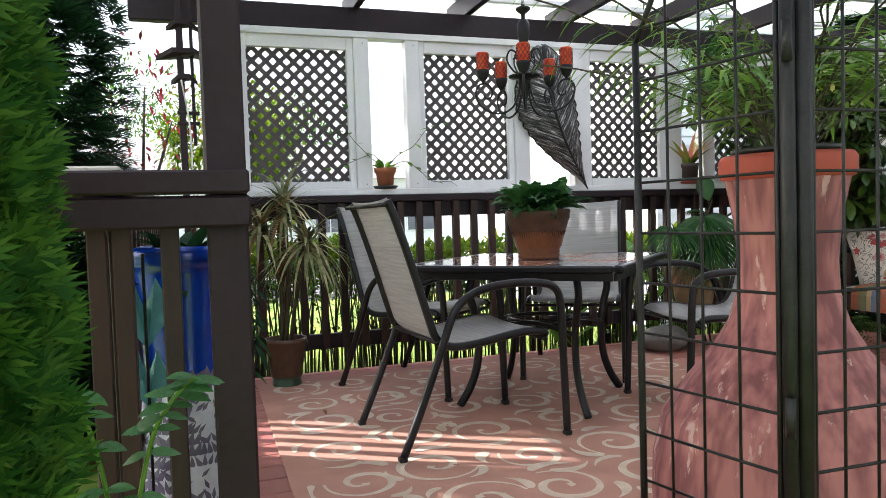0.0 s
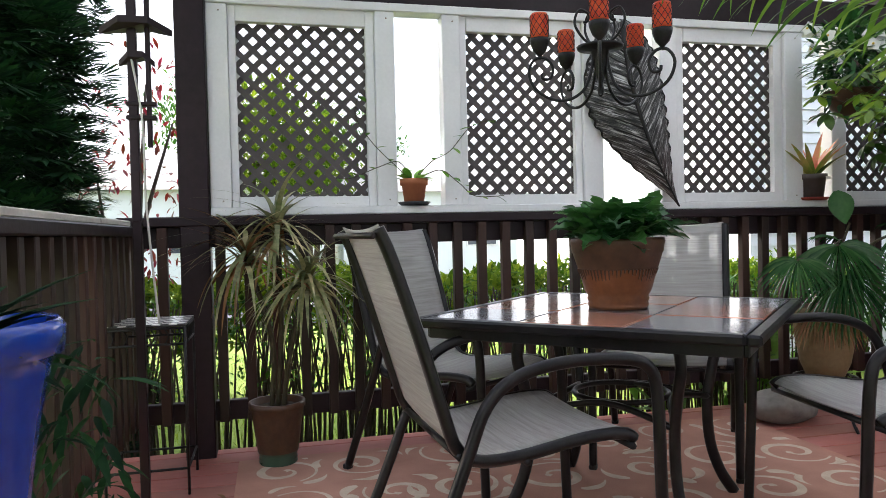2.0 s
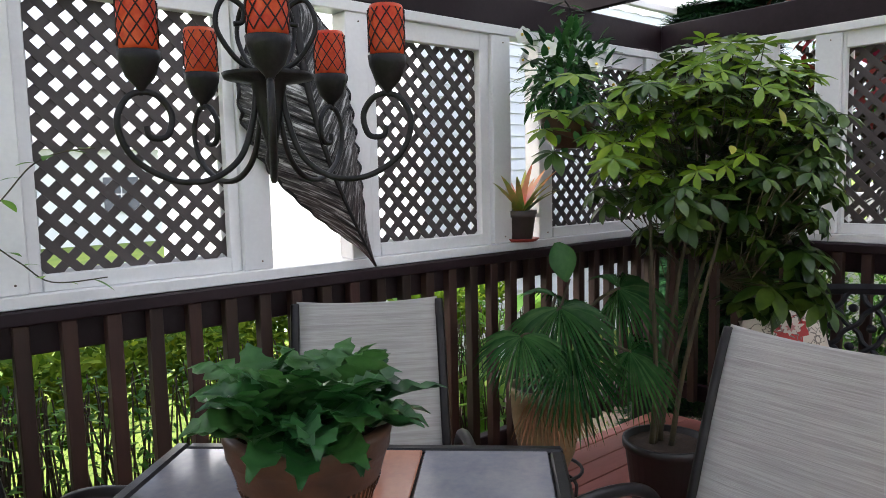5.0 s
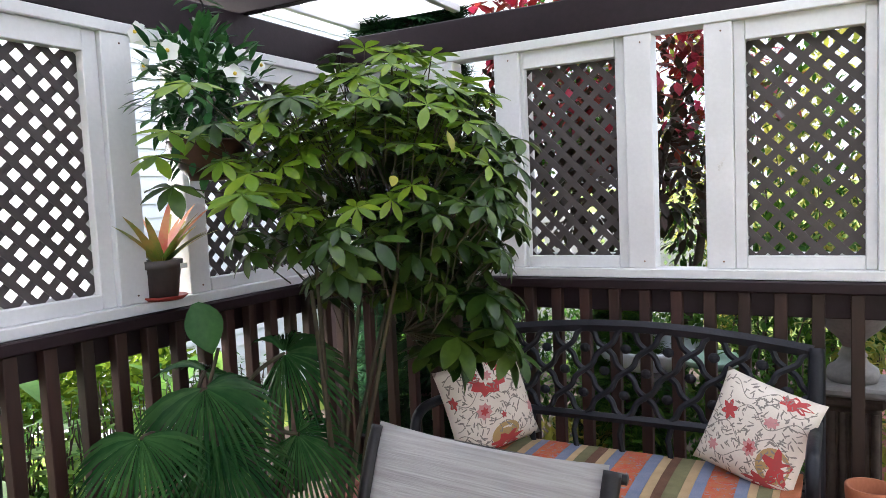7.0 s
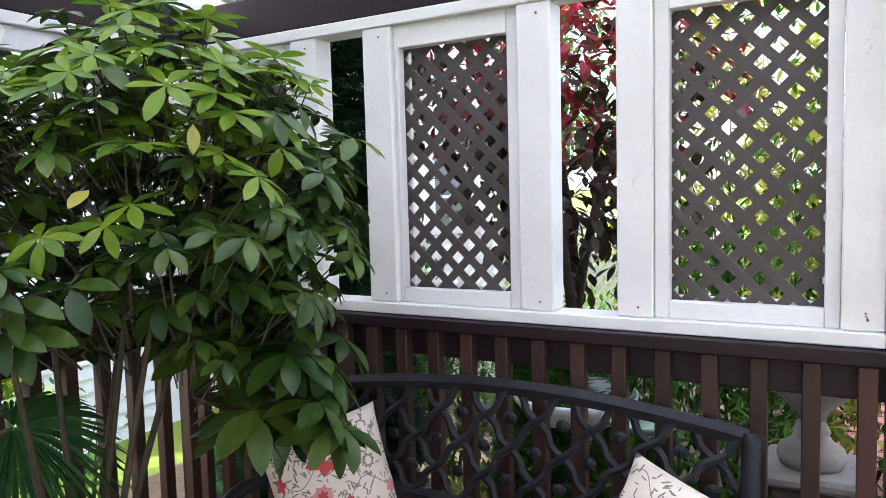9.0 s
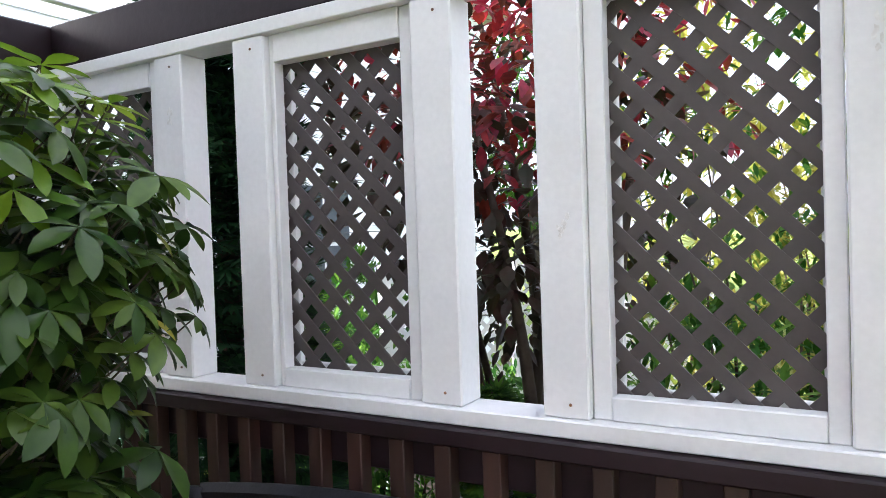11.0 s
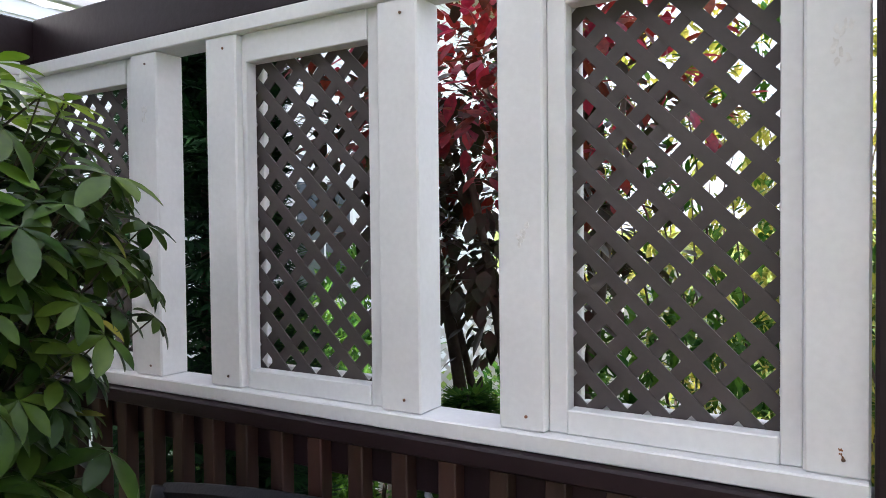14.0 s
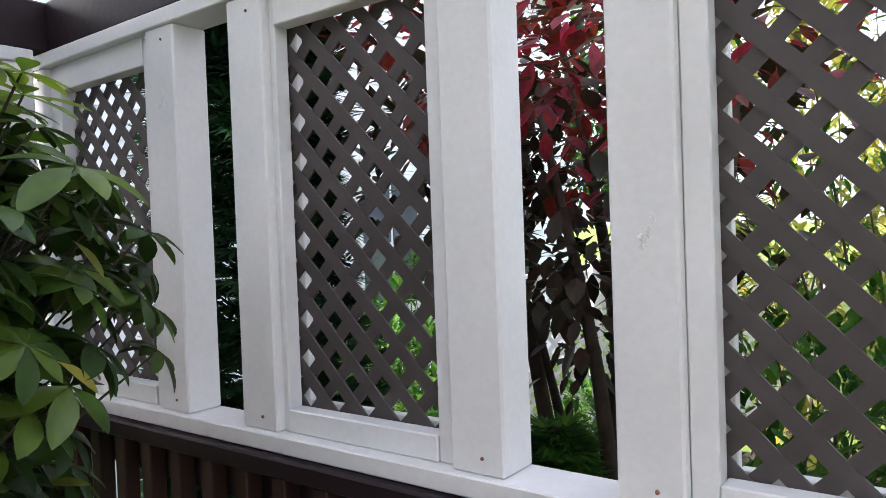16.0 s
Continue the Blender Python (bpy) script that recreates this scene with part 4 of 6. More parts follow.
for c, w in bands:
    w *= (BL - 0.12 - 0.14) / tot
    bm = bmesh.new()
    top_line = [(3.945, 0.413), (3.83, 0.420), (3.72, 0.422), (3.60, 0.419), (3.53, 0.412), (3.492, 0.396), (3.480, 0.36), (3.478, 0.27)]
    bot_line = [(3.945, 0.397), (3.83, 0.397), (3.72, 0.397), (3.60, 0.397), (3.53, 0.3965), (3.502, 0.388), (3.492, 0.355), (3.488, 0.27)]
    ya, yb = y + 0.0004, y + w - 0.0004
    t0 = [bm.verts.new((a, ya, b)) for a, b in top_line]
    t1 = [bm.verts.new((a, yb, b)) for a, b in top_line]
    u0 = [bm.verts.new((a, ya, b)) for a, b in bot_line]
    u1 = [bm.verts.new((a, yb, b)) for a, b in bot_line]
    for i in range(len(t0) - 1):
        bm.faces.new((t0[i], t0[i + 1], t1[i + 1], t1[i]))
        bm.faces.new((u0[i + 1], u0[i], u1[i], u1[i + 1]))
        bm.faces.new((t0[i + 1], t0[i], u0[i], u0[i + 1]))
        bm.faces.new((t1[i], t1[i + 1], u1[i + 1], u1[i]))
    bm.faces.new((t0[0], t1[0], u1[0], u0[0]))
    bm.faces.new((t1[-1], t0[-1], u0[-1], u1[-1]))
    bmesh.ops.recalc_face_normals(bm, faces=bm.faces[:])
    part("stripe", bm, KIL[c], blanket, smooth=False)
    y += w
bm = bmesh.new()
for i in range(34):
    x = 3.50 + i * 0.013
    tube(bm, [(x, y, 0.405), (x + U(-0.006, 0.006), y + 0.03, 0.402), (x + U(-0.01, 0.01), y + 0.055, 0.399)], 0.0022, 4)
part("fringe", bm, M_PETAL, blanket, "off-white knotted fringe")

# cushions with printed flowers laid as thin appliqué on the cloth
C_RED = mat("cushion_red_print", (0.45, 0.05, 0.05), (0.36, 0.06, 0.06), 30, 0.85, bump=0.3, fine=220)
C_PINK = mat("cushion_pink_print", (0.50, 0.20, 0.20), (0.55, 0.28, 0.26), 30, 0.85, bump=0.3, fine=220)
C_OCHRE = mat("cushion_ochre_print", (0.42, 0.28, 0.12), (0.36, 0.24, 0.1), 30, 0.85, bump=0.3, fine=220)
C_GREY = mat("cushion_grey_print", (0.20, 0.18, 0.16), (0.25, 0.22, 0.19), 30, 0.85, bump=0.3, fine=220)


def cushion(m, w, label, seed, blooms):
    """A scatter cushion in local x, z with its face towards local -y."""
    q = random.Random(seed)
    th = thing("scatter_cushion", m, label, "cushion", "bench cushions")

    def surf(u, v, s=-1):
        e = max(0.0, (1 - abs(u) ** 2.6) * (1 - abs(v) ** 2.6))
        k = 1 - 0.07 * (1 - abs(u) ** 2 * abs(v) ** 2) * (abs(u) ** 4 + abs(v) ** 4) * 0.8
        wr = 0.004 * noise.noise(Vector((u * 3, v * 3, seed)))
        return Vector((u * w * k, s * (0.075 * e ** 0.55 + wr * e), v * w * k))

    n = 20
    bm = bmesh.new()
    for s in (-1, 1):
        g = [[bm.verts.new(surf(i / n * 2 - 1, j / n * 2 - 1, s)) for j in range(n + 1)] for i in range(n + 1)]
        for i in range(n):
            for j in range(n):
                bm.faces.new((g[i][j], g[i + 1][j], g[i + 1][j + 1], g[i][j + 1]))
    bmesh.ops.remove_doubles(bm, verts=bm.verts[:], dist=0.0008)
    bmesh.ops.recalc_face_normals(bm, faces=bm.faces[:])
    cover = part("cover", bm, M_CUSHION, th, smooth=True)

    def patch(bm, cu, cv, ru, rv, rot, lift, petals=0, amp=0.0):
        c = bm.verts.new(surf(cu, cv) + Vector((0, -lift, 0)))
        ring = []
        K = 24
        for i in range(K):
            a = 2 * math.pi * i / K
            rad = 1 + amp * math.cos(petals * a)
            du, dv = ru * rad * math.cos(a), rv * rad * math.sin(a)
            uu = cu + du * math.cos(rot) - dv * math.sin(rot)
            vv = cv + du * math.sin(rot) + dv * math.cos(rot)
            ring.append(bm.verts.new(surf(max(-0.97, min(0.97, uu)), max(-0.97, min(0.97, vv))) + Vector((0, -lift, 0))))
        for i in range(K):
            bm.faces.new((c, ring[(i + 1) % K], ring[i]))

    lay = {"red": (bmesh.new(), C_RED), "pink": (bmesh.new(), C_PINK), "ochre": (bmesh.new(), C_OCHRE), "grey": (bmesh.new(), C_GREY), "cream": (bmesh.new(), M_CUSHION)}
    for tone, u, v, ru, rv, rot, petals, amp, layer in blooms:
        patch(lay[tone][0], u, v, ru, rv, rot, 0.0014 + 0.001 * layer, petals, amp)
    for i in range(300):
        patch(lay["grey"][0], q.uniform(-0.92, 0.92), q.uniform(-0.92, 0.92), q.uniform(0.026, 0.058), q.uniform(0.012, 0.022), q.uniform(0, 3.1), 0.0009 + 0.00005 * (i % 5), 2, 0.3)
    for vy in (-0.55, -0.15, 0.3, 0.72):
        for i in range(70):
            t = -0.92 + 1.84 * i / 69
            p = (t, vy + 0.15 * math.sin(t * 7 + vy * 9))
            patch(lay["grey"][0], p[0], max(-0.95, min(0.95, p[1])), 0.020, 0.009, math.atan2(1.05 * math.cos(t * 7 + vy * 9), 1), 0.0008, 0, 0)
    for k2 in ("grey", "ochre", "pink", "red", "cream"):
        b2, mm = lay[k2]
        tagged(part(k2 + "_print", b2, mm, cover, k2 + " printed flowers", True), kind="stuff")
    return th


BLOOMS_UPRIGHT = [("red", 0.0, 0.58, 0.42, 0.34, 0.1, 9, 0.16, 0), ("cream", 0.0, 0.62, 0.20, 0.17, 0.1, 9, 0.22, 1), ("pink", 0.0, 0.62, 0.10, 0.09, 0, 7, 0.3, 2),
                  ("pink", -0.30, -0.05, 0.16, 0.15, 0.4, 8, 0.18, 0), ("red", -0.30, -0.05, 0.08, 0.07, 0.4, 6, 0.3, 1), ("ochre", 0.05, -0.62, 0.34, 0.22, 0.1, 0, 0, 0),
                  ("red", 0.05, -0.80, 0.34, 0.16, 0.1, 7, 0.35, 1), ("grey", 0.55, 0.20, 0.10, 0.11, 0, 8, 0.2, 0), ("cream", 0.55, 0.20, 0.06, 0.07, 0, 8, 0.2, 1),
                  ("pink", 0.85, -0.35, 0.09, 0.13, 0.2, 6, 0.25, 0), ("red", 0.10, -0.25, 0.05, 0.06, 0.2, 5, 0.3, 0), ("red", -0.86, 0.3, 0.07, 0.12, 0, 5, 0.3, 0)]
BLOOMS_LEANING = [("ochre", 0.58, -0.45, 0.30, 0.34, 0.3, 0, 0, 0), ("red", 0.66, -0.45, 0.20, 0.28, 0.4, 5, 0.40, 1), ("red", 0.50, -0.82, 0.32, 0.13, 0.1, 6, 0.4, 1),
                  ("red", 0.55, 0.80, 0.26, 0.14, 0.0, 7, 0.30, 0), ("red", -0.52, 0.22, 0.14, 0.17, 0.5, 6, 0.35, 0), ("pink", 0.10, -0.30, 0.12, 0.15, 0.2, 7, 0.2, 0),
                  ("red", 0.10, -0.30, 0.06, 0.08, 0.2, 6, 0.3, 1), ("pink", 0.30, 0.30, 0.13, 0.10, 0.2, 7, 0.2, 0), ("grey", 0.0, 0.58, 0.11, 0.11, 0, 8, 0.2, 0),
                  ("cream", 0.0, 0.58, 0.07, 0.07, 0, 8, 0.2, 1), ("pink", -0.60, -0.55, 0.10, 0.10, 0.2, 6, 0.3, 0)]
cushion(pose(3.80, 3.13, 0.585, -12, 0, -36) @ pose(0, 0, 0, 0, -11, 0), 0.190, "cream cushion with red and grey flower print, upright", 3, BLOOMS_UPRIGHT)
cushion(pose(3.86, 2.150, 0.570, -20, 0, -104) @ pose(0, 0, 0, 0, 15, 0), 0.172, "cream cushion with red and ochre flower print, leaning", 8, BLOOMS_LEANING)

# ---------- pots and plants on the deck ----------
def pot(parent, profile, material, soil_r, soil_z, seg=32, label=""):
    p = part("pot", lathe(profile, seg), material, parent, label, True)
    part("soil", lathe([(0, soil_z), (soil_r * 0.6, soil_z + 0.006), (soil_r, soil_z)], 20), M_SOIL, parent)
    return p


LEAF = leaf_shape(0.42, 0.22)
LEAF_N = leaf_shape(0.30, 0.30)
LEAF_W = leaf_shape(0.62, 0.25)
BLADE = blade_shape(0.06, 0.55)
BLADE_D = blade_shape(0.06, 0.70, 8)


def rot_dir(az, el):
    return Vector((math.cos(az) * math.cos(el), math.sin(az) * math.cos(el), math.sin(el)))


# table pot
tp = thing("table_plant", pose(1.30, 2.95, TZ) @ Matrix.Diagonal((1.13, 1.13, 1.02, 1)), "brown glazed pot of leafy green primrose on the table", "potted plant")
pt = pot(tp, [(0, 0.0), (0.088, 0.0), (0.092, 0.012), (0.088, 0.022), (0.094, 0.03), (0.090, 0.042), (0.100, 0.06), (0.122, 0.15), (0.132, 0.185), (0.136, 0.19), (0.138, 0.212), (0.141, 0.222), (0.138, 0.234), (0.126, 0.234), (0.124, 0.205), (0, 0.205)], M_BROWNPOT, 0.12, 0.206, 40, "brown glazed clay pot")
part("glaze_band", lathe([(0.1185, 0.132), (0.1240, 0.150), (0.1332, 0.184), (0.1370, 0.189), (0.1392, 0.212), (0.1422, 0.222), (0.1392, 0.2352), (0.125, 0.2352)], 40), M_POTRIM, pt, "dark glaze on the rim", True)
bm = bmesh.new()
for i in range(64):
    a = 2 * math.pi * i / 64
    L = U(0.012, 0.042)
    r0, r1 = 0.1190, 0.1190 - L * 0.27
    tube(bm, [(r0 * math.cos(a), r0 * math.sin(a), 0.134), (r1 * math.cos(a), r1 * math.sin(a), 0.134 - L)], [0.0035, 0.0012], 4)
tagged(part("glaze_dripping", bm, M_POTRIM, pt), "dark glaze drips", kind="stuff")
ms = []
for i in range(92):
    a, e = U(0, 6.28), U(0.25, 1.45)
    r = U(0.02, 0.105)
    ms.append(aim((r * math.cos(a), r * math.sin(a), 0.20 + U(0, 0.08)), rot_dir(a, e), (U(-0.4, 0.4), U(-0.4, 0.4), 1), U(0.09, 0.145), U(0.85, 1.25)))
lobed = leaf_shape(0.66, 0.45, 14, 0.30, 0.3)
lobed = ([(x, y * (1 + 0.26 * math.cos(i // 3 * 2.1)), z + 0.05 * math.sin(i // 3 * 2.1) * (abs(y) > 0.01)) for i, (x, y, z) in enumerate(lobed[0])], lobed[1])
scatter("leaves", lobed, ms, M_POTLEAF, tp, smooth=True)

# vine pot on the sill
vp = thing("sill_vine_pot", pose(0.80, 4.000, Z_SILL + 0.0365) @ Matrix.Scale(1.25, 4), "small terracotta pot with a trailing vine on the sill", "potted plant")
pot(vp, [(0, 0.012), (0.037, 0.012), (0.046, 0.075), (0.052, 0.076), (0.054, 0.10), (0.047, 0.10), (0.045, 0.088), (0, 0.088)], M_TERRA, 0.045, 0.089)
part("saucer", lathe([(0, 0), (0.05, 0), (0.062, 0.012), (0.058, 0.014), (0.046, 0.008), (0, 0.0085)], 28), M_DARKSAUCER, vp, smooth=True)
vines = [[(0, 0, 0.09), (-0.06, -0.03, 0.16), (-0.14, -0.05, 0.14), (-0.24, -0.06, 0.10), (-0.30, -0.07, 0.10)],
         [(0, 0, 0.09), (0.06, -0.03, 0.16), (0.13, -0.05, 0.20), (0.20, -0.05, 0.28), (0.26, -0.05, 0.31), (0.33, -0.05, 0.32)],
         [(0, 0, 0.09), (0.09, -0.04, 0.13), (0.16, -0.06, 0.08), (0.22, -0.07, 0.03), (0.33, -0.08, 0.03)],
         [(0, 0, 0.09), (-0.08, -0.04, 0.15), (-0.17, -0.05, 0.24), (-0.22, -0.05, 0.33), (-0.20, -0.05, 0.42)]]
ms = []
for v in vines:
    sp = smooth_pts(v, 6)
    bm = bmesh.new()
    tube(bm, sp, 0.0016, 4)
    part("vine_stem", bm, M_STEM, vp)
    for p in sp[4::3]:
        ms.append(aim(p, rot_dir(U(0, 6.28), U(-0.5, 0.5)), (0, 0, 1), U(0.03, 0.055)))
for i in range(22):
    a = U(0, 6.28)
    ms.append(aim((0.03 * math.cos(a), 0.03 * math.sin(a), 0.095), rot_dir(a, U(0.2, 1.2)), (0, 0, 1), U(0.035, 0.065)))
scatter("leaves", LEAF_W, ms, M_BRIGHTLEAF, vp, smooth=True)

# bromeliad on the sill
bp = thing("bromeliad", pose(3.00, 3.990, Z_SILL + 0.0365) @ Matrix.Scale(1.12, 4), "pink and green bromeliad in a grey plastic pot", "potted plant")
pot(bp, [(0, 0.010), (0.046, 0.010), (0.058, 0.098), (0.064, 0.099), (0.065, 0.125), (0.058, 0.125), (0.056, 0.112), (0, 0.112)], M_GREYPOT, 0.055, 0.113)
part("saucer", lathe([(0, 0), (0.06, 0), (0.075, 0.012), (0.071, 0.014), (0.055, 0.008), (0, 0.0085)], 28), M_REDSAUCER, bp, "red plastic saucer", True)
part("plant_label", box(0.02, 0.045, -0.0652, -0.0625, 0.096, 0.112, 0), M_MOSAICW, bp, "white price sticker")
ms, mp_ = [], []
for i in range(20):
    a = U(0, 6.28)
    ms.append(aim((0.012 * math.cos(a), 0.012 * math.sin(a), 0.11), rot_dir(a, U(0.75, 1.35)), (0, 0, 1), U(0.16, 0.26), 1.6))
for i in range(4):
    a = U(0, 6.28)
    mp_.append(aim((0, 0, 0.12), rot_dir(a, U(1.0, 1.4)), (0, 0, 1), U(0.15, 0.24), 2.0))
mp_.append(aim((0, 0, 0.12), Vector((0.6, -0.1, 0.70)), (0, 0, 1), 0.27, 1.4))
scatter("leaves", blade_shape(0.11, 0.25), ms, M_BROM, bp, smooth=True)
for mm in mp_:
    scatter("bract", blade_shape(0.11, 0.15), [mm], M_BROMPINK, bp, "pink bract", True)


# schefflera
def umbrella(ms, pos, d, size, n, low=-0.25, high=0.22):
    """Leaflets round one stalk tip that points along d."""
    d = Vector(d).normalized()
    u = d.orthogonal().normalized()
    v = d.cross(u)
    a0 = U(0, 6.28)
    for k in range(n):
        a = a0 + 2 * math.pi * k / n + U(-0.12, 0.12)
        dd = (u * math.cos(a) + v * math.sin(a)) + d * U(low, high)
        ms.append(aim(pos, dd, d, size * U(0.8, 1.1), 1.0))


sc = thing("schefflera", pose(3.16, 3.34, 0), "tall green schefflera with umbrella leaves in a black pot", "potted plant")
pot(sc, [(0, 0), (0.13, 0), (0.165, 0.27), (0.175, 0.275), (0.175, 0.305), (0.16, 0.305), (0.155, 0.28), (0, 0.28)], M_BLACKPLASTIC, 0.155, 0.281)
tips = []
for k, (tx, ty, tz) in enumerate(((0.10, -0.05, 1.30), (0.30, -0.10, 1.35), (-0.05, 0.05, 1.25), (0.02, -0.22, 1.20), (0.22, 0.12, 1.30), (-0.20, -0.05, 1.15))):
    bm = bmesh.new()
    b0 = Vector((U(-0.05, 0.05), U(-0.05, 0.05), 0.28))
    sp = smooth_pts([b0, b0.lerp(Vector((tx, ty, tz)), 0.4) + Vector((U(-0.04, 0.04), U(-0.04, 0.04), 0)), (tx, ty, tz)], 6)
    tube(bm, sp, [0.013 - 0.007 * i / (len(sp) - 1) for i in range(len(sp))], 7)
    part("trunk", bm, M_STEM, sc, smooth=True)
    tips.append(sp)
ms, msun, myel = [], [], []
stalks = bmesh.new()
cc = Vector((0.155, -0.13, 1.41))
cnt = 0
while cnt < 560:
    p = Vector((U(-1, 1), U(-1, 1), U(-1, 1)))
    if p.length > 1 or p.length < 0.40 or (p.x < -0.15 and p.z < 0.25 and U(0, 1) < 0.45):
        continue
    q = cc + Vector((p.x * 0.55, p.y * 0.42, p.z * 0.48)) * (1 + 0.16 * noise.noise(p * 2.6))
    if q.z < 1.08 or (q.z < 1.22 and (q - cc).x < -0.15):
        continue
    d = Vector((p.x * 0.55, p.y * 0.55, 0.85)) + ball_dir() * 0.28
    # sunlight painted in: top and sunward leaflets mostly get the lighter green
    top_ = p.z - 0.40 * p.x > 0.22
    umbrella(msun if top_ and U(0, 1) < 0.72 else ms, q, d, U(0.062, 0.100), rnd.choice((6, 7, 8)), -0.45 + 0.35 * max(0.0, p.z), 0.08 + 0.27 * max(0.0, p.z))
    tube(stalks, [q - d.normalized() * 0.13 - Vector((p.x, p.y, 0)) * 0.05, q], [0.0028, 0.0018], 4, cap=False)
    cnt += 1
for i in range(32):      # lower sprays of larger leaves beside the bench
    q = Vector((0.38 + U(-0.20, 0.14), -0.29 + U(-0.15, 0.16), 1.00 + U(-0.16, 0.13)))
    umbrella(ms, q, Vector((U(-0.3, 0.5), U(-0.6, 0.0), 0.8)), U(0.11, 0.15), 7, -0.45, 0.05)
    tube(stalks, [Vector((0.22, -0.1, 0.95)), q], [0.003, 0.0018], 4, cap=False)
for k in range(24):
    q = (U(-0.56, -0.10), U(-0.15, 0.25), U(1.42, 1.74))
    umbrella(msun if k % 3 else ms, Vector(q), Vector((-0.3, -0.2, 0.9)), U(0.08, 0.115), 8, -0.35, 0.1)
    tube(stalks, [Vector((-0.05, 0, 1.40)), Vector(q)], [0.003, 0.0018], 4, cap=False)
for k in range(7):      # a few leaflets turn yellow
    p = ball_dir()
    myel.append(aim(cc + Vector((p.x * 0.48, -abs(p.y) * 0.40, p.z * 0.42)), Vector((p.x, -0.5, U(-0.8, 0.2))), (0, -0.4, 1), U(0.06, 0.08)))
scatter("yellow_leaves", obovate(0.34, 0.3), myel, M_YELLOWLEAF, sc, "yellowing leaflets", True)
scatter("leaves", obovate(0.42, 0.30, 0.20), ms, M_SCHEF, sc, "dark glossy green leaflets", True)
scatter("sunlit_top_leaves", obovate(0.36, 0.15), msun, M_SCHEFSUN, sc, "yellow-green leaflets, sunlight put in their colour", True)
tagged(part("stalkwork", stalks, M_STEM, sc), kind="stuff")

# hanging basket with white flowers
hb = thing("hanging_basket", pose(2.98, 3.70, 1.50), "hanging brown basket of white-flowered mandevilla", "hanging plant")
part("basket", lathe([(0, 0), (0.06, 0.0), (0.10, 0.05), (0.125, 0.12), (0.13, 0.125), (0.118, 0.125), (0.10, 0.09), (0, 0.09)], 24), M_POTRIM, hb, smooth=True)
for k in range(3):
    a = 2.1 * k
    bm = bmesh.new()
    tube(bm, [(0.125 * math.cos(a), 0.125 * math.sin(a), 0.12), (0, 0, 0.535)], 0.0018, 4)
    part("hanger_wire", bm, M_IRON, hb)
part("hook", tube(bmesh.new(), smooth_pts([(0, 0, 0.53), (0.02, 0, 0.56), (0.0, 0, 0.585), (-0.015, 0, 0.60), (0, 0, 0.665)]), 0.003, 5), M_IRON, hb)
ms, mpet, meye = [], [], []
for i in range(620):
    p = ball_dir() * U(0.3, 1.0)
    q = Vector((p.x * 0.22, p.y * 0.18, 0.26 + p.z * 0.24))
    ms.append(aim(q, p + ball_dir() * 0.7, (0, 0, 1), U(0.05, 0.085)))
for i in range(26):
    q = Vector((U(-0.03, 0.03), U(-0.03, 0.03), 0.40 + i * 0.010))
    ms.append(aim(q, rot_dir(U(0, 6.28), U(-0.2, 0.6)), (0, 0, 1), 0.07))
PETAL = leaf_shape(1.0, 0.15, 5, 0.04, 0.2)
for i in range(8):
    a = U(0, 6.28)
    q = Vector((0.20 * math.cos(a), 0.17 * math.sin(a), U(0.20, 0.48)))
    d = (rot_dir(a, U(-0.1, 0.5)) + Vector((-0.6, -0.6, 0.1))).normalized()
    u = d.orthogonal().normalized()
    v = d.cross(u)
    fl = scatter("flower", PETAL, [aim(q, u * math.cos(2 * math.pi * k / 5) + v * math.sin(2 * math.pi * k / 5) + d * 0.25, d, 0.037) for k in range(5)], M_PETAL, hb, "white five-petalled flower", True)
    bm = bmesh.new()
    bmesh.ops.create_uvsphere(bm, u_segments=8, v_segments=6, radius=0.006, matrix=Matrix.Translation(q + d * 0.008))
    part("flower_eye", bm, M_PETALEYE, fl, "yellow flower centre")
scatter("leaves", LEAF, ms, M_POTLEAF, hb, smooth=True)


# fan palm
def fan_leaf(name, parent, base, d, up, size, n=30, spread=2.7, drooping=0.35, material=None):
    """A round pleated palm leaf whose blades run out from base about direction d."""
    d, up = Vector(d).normalized(), Vector(up).normalized()
    side = up.cross(d).normalized()
    up = d.cross(side)
    V, Fc = [], []
    for k in range(n):
        a0 = -spread / 2 + spread * k / n
        a1 = -spread / 2 + spread * (k + 1) / n
        L = size * (1 - 0.22 * abs((a0 + a1) / spread)) * U(0.94, 1.05)
        b = len(V)
        for t in (0.04, 0.30, 0.54, 0.80, 1.0):
            w = 1.0 if t < 0.50 else 0.90 * (1.0 - (t - 0.54) / 0.46) ** 0.8
            am, hw = (a0 + a1) / 2, (a1 - a0) / 2 * w
            for aa, lift in ((am - hw, 0.0), (am, 0.042 * size * 2 * t * w), (am + hw, 0.0)):
                q = Vector(base) + (d * math.cos(aa) + side * math.sin(aa)) * (L * t) + up * (lift) - Vector((0, 0, 1)) * (drooping * size * t ** 2.2)
                V.append(tuple(q))
        for r in range(4):
            c = b + r * 3
            Fc += [(c, c + 3, c + 4, c + 1), (c + 1, c + 4, c + 5, c + 2)]
    me = bpy.data.meshes.new(name)
    me.from_pydata(V, [], Fc)
    me.materials.append(material or M_PALM)
    ob = new(name, me)
    ob.parent = parent
    return ob


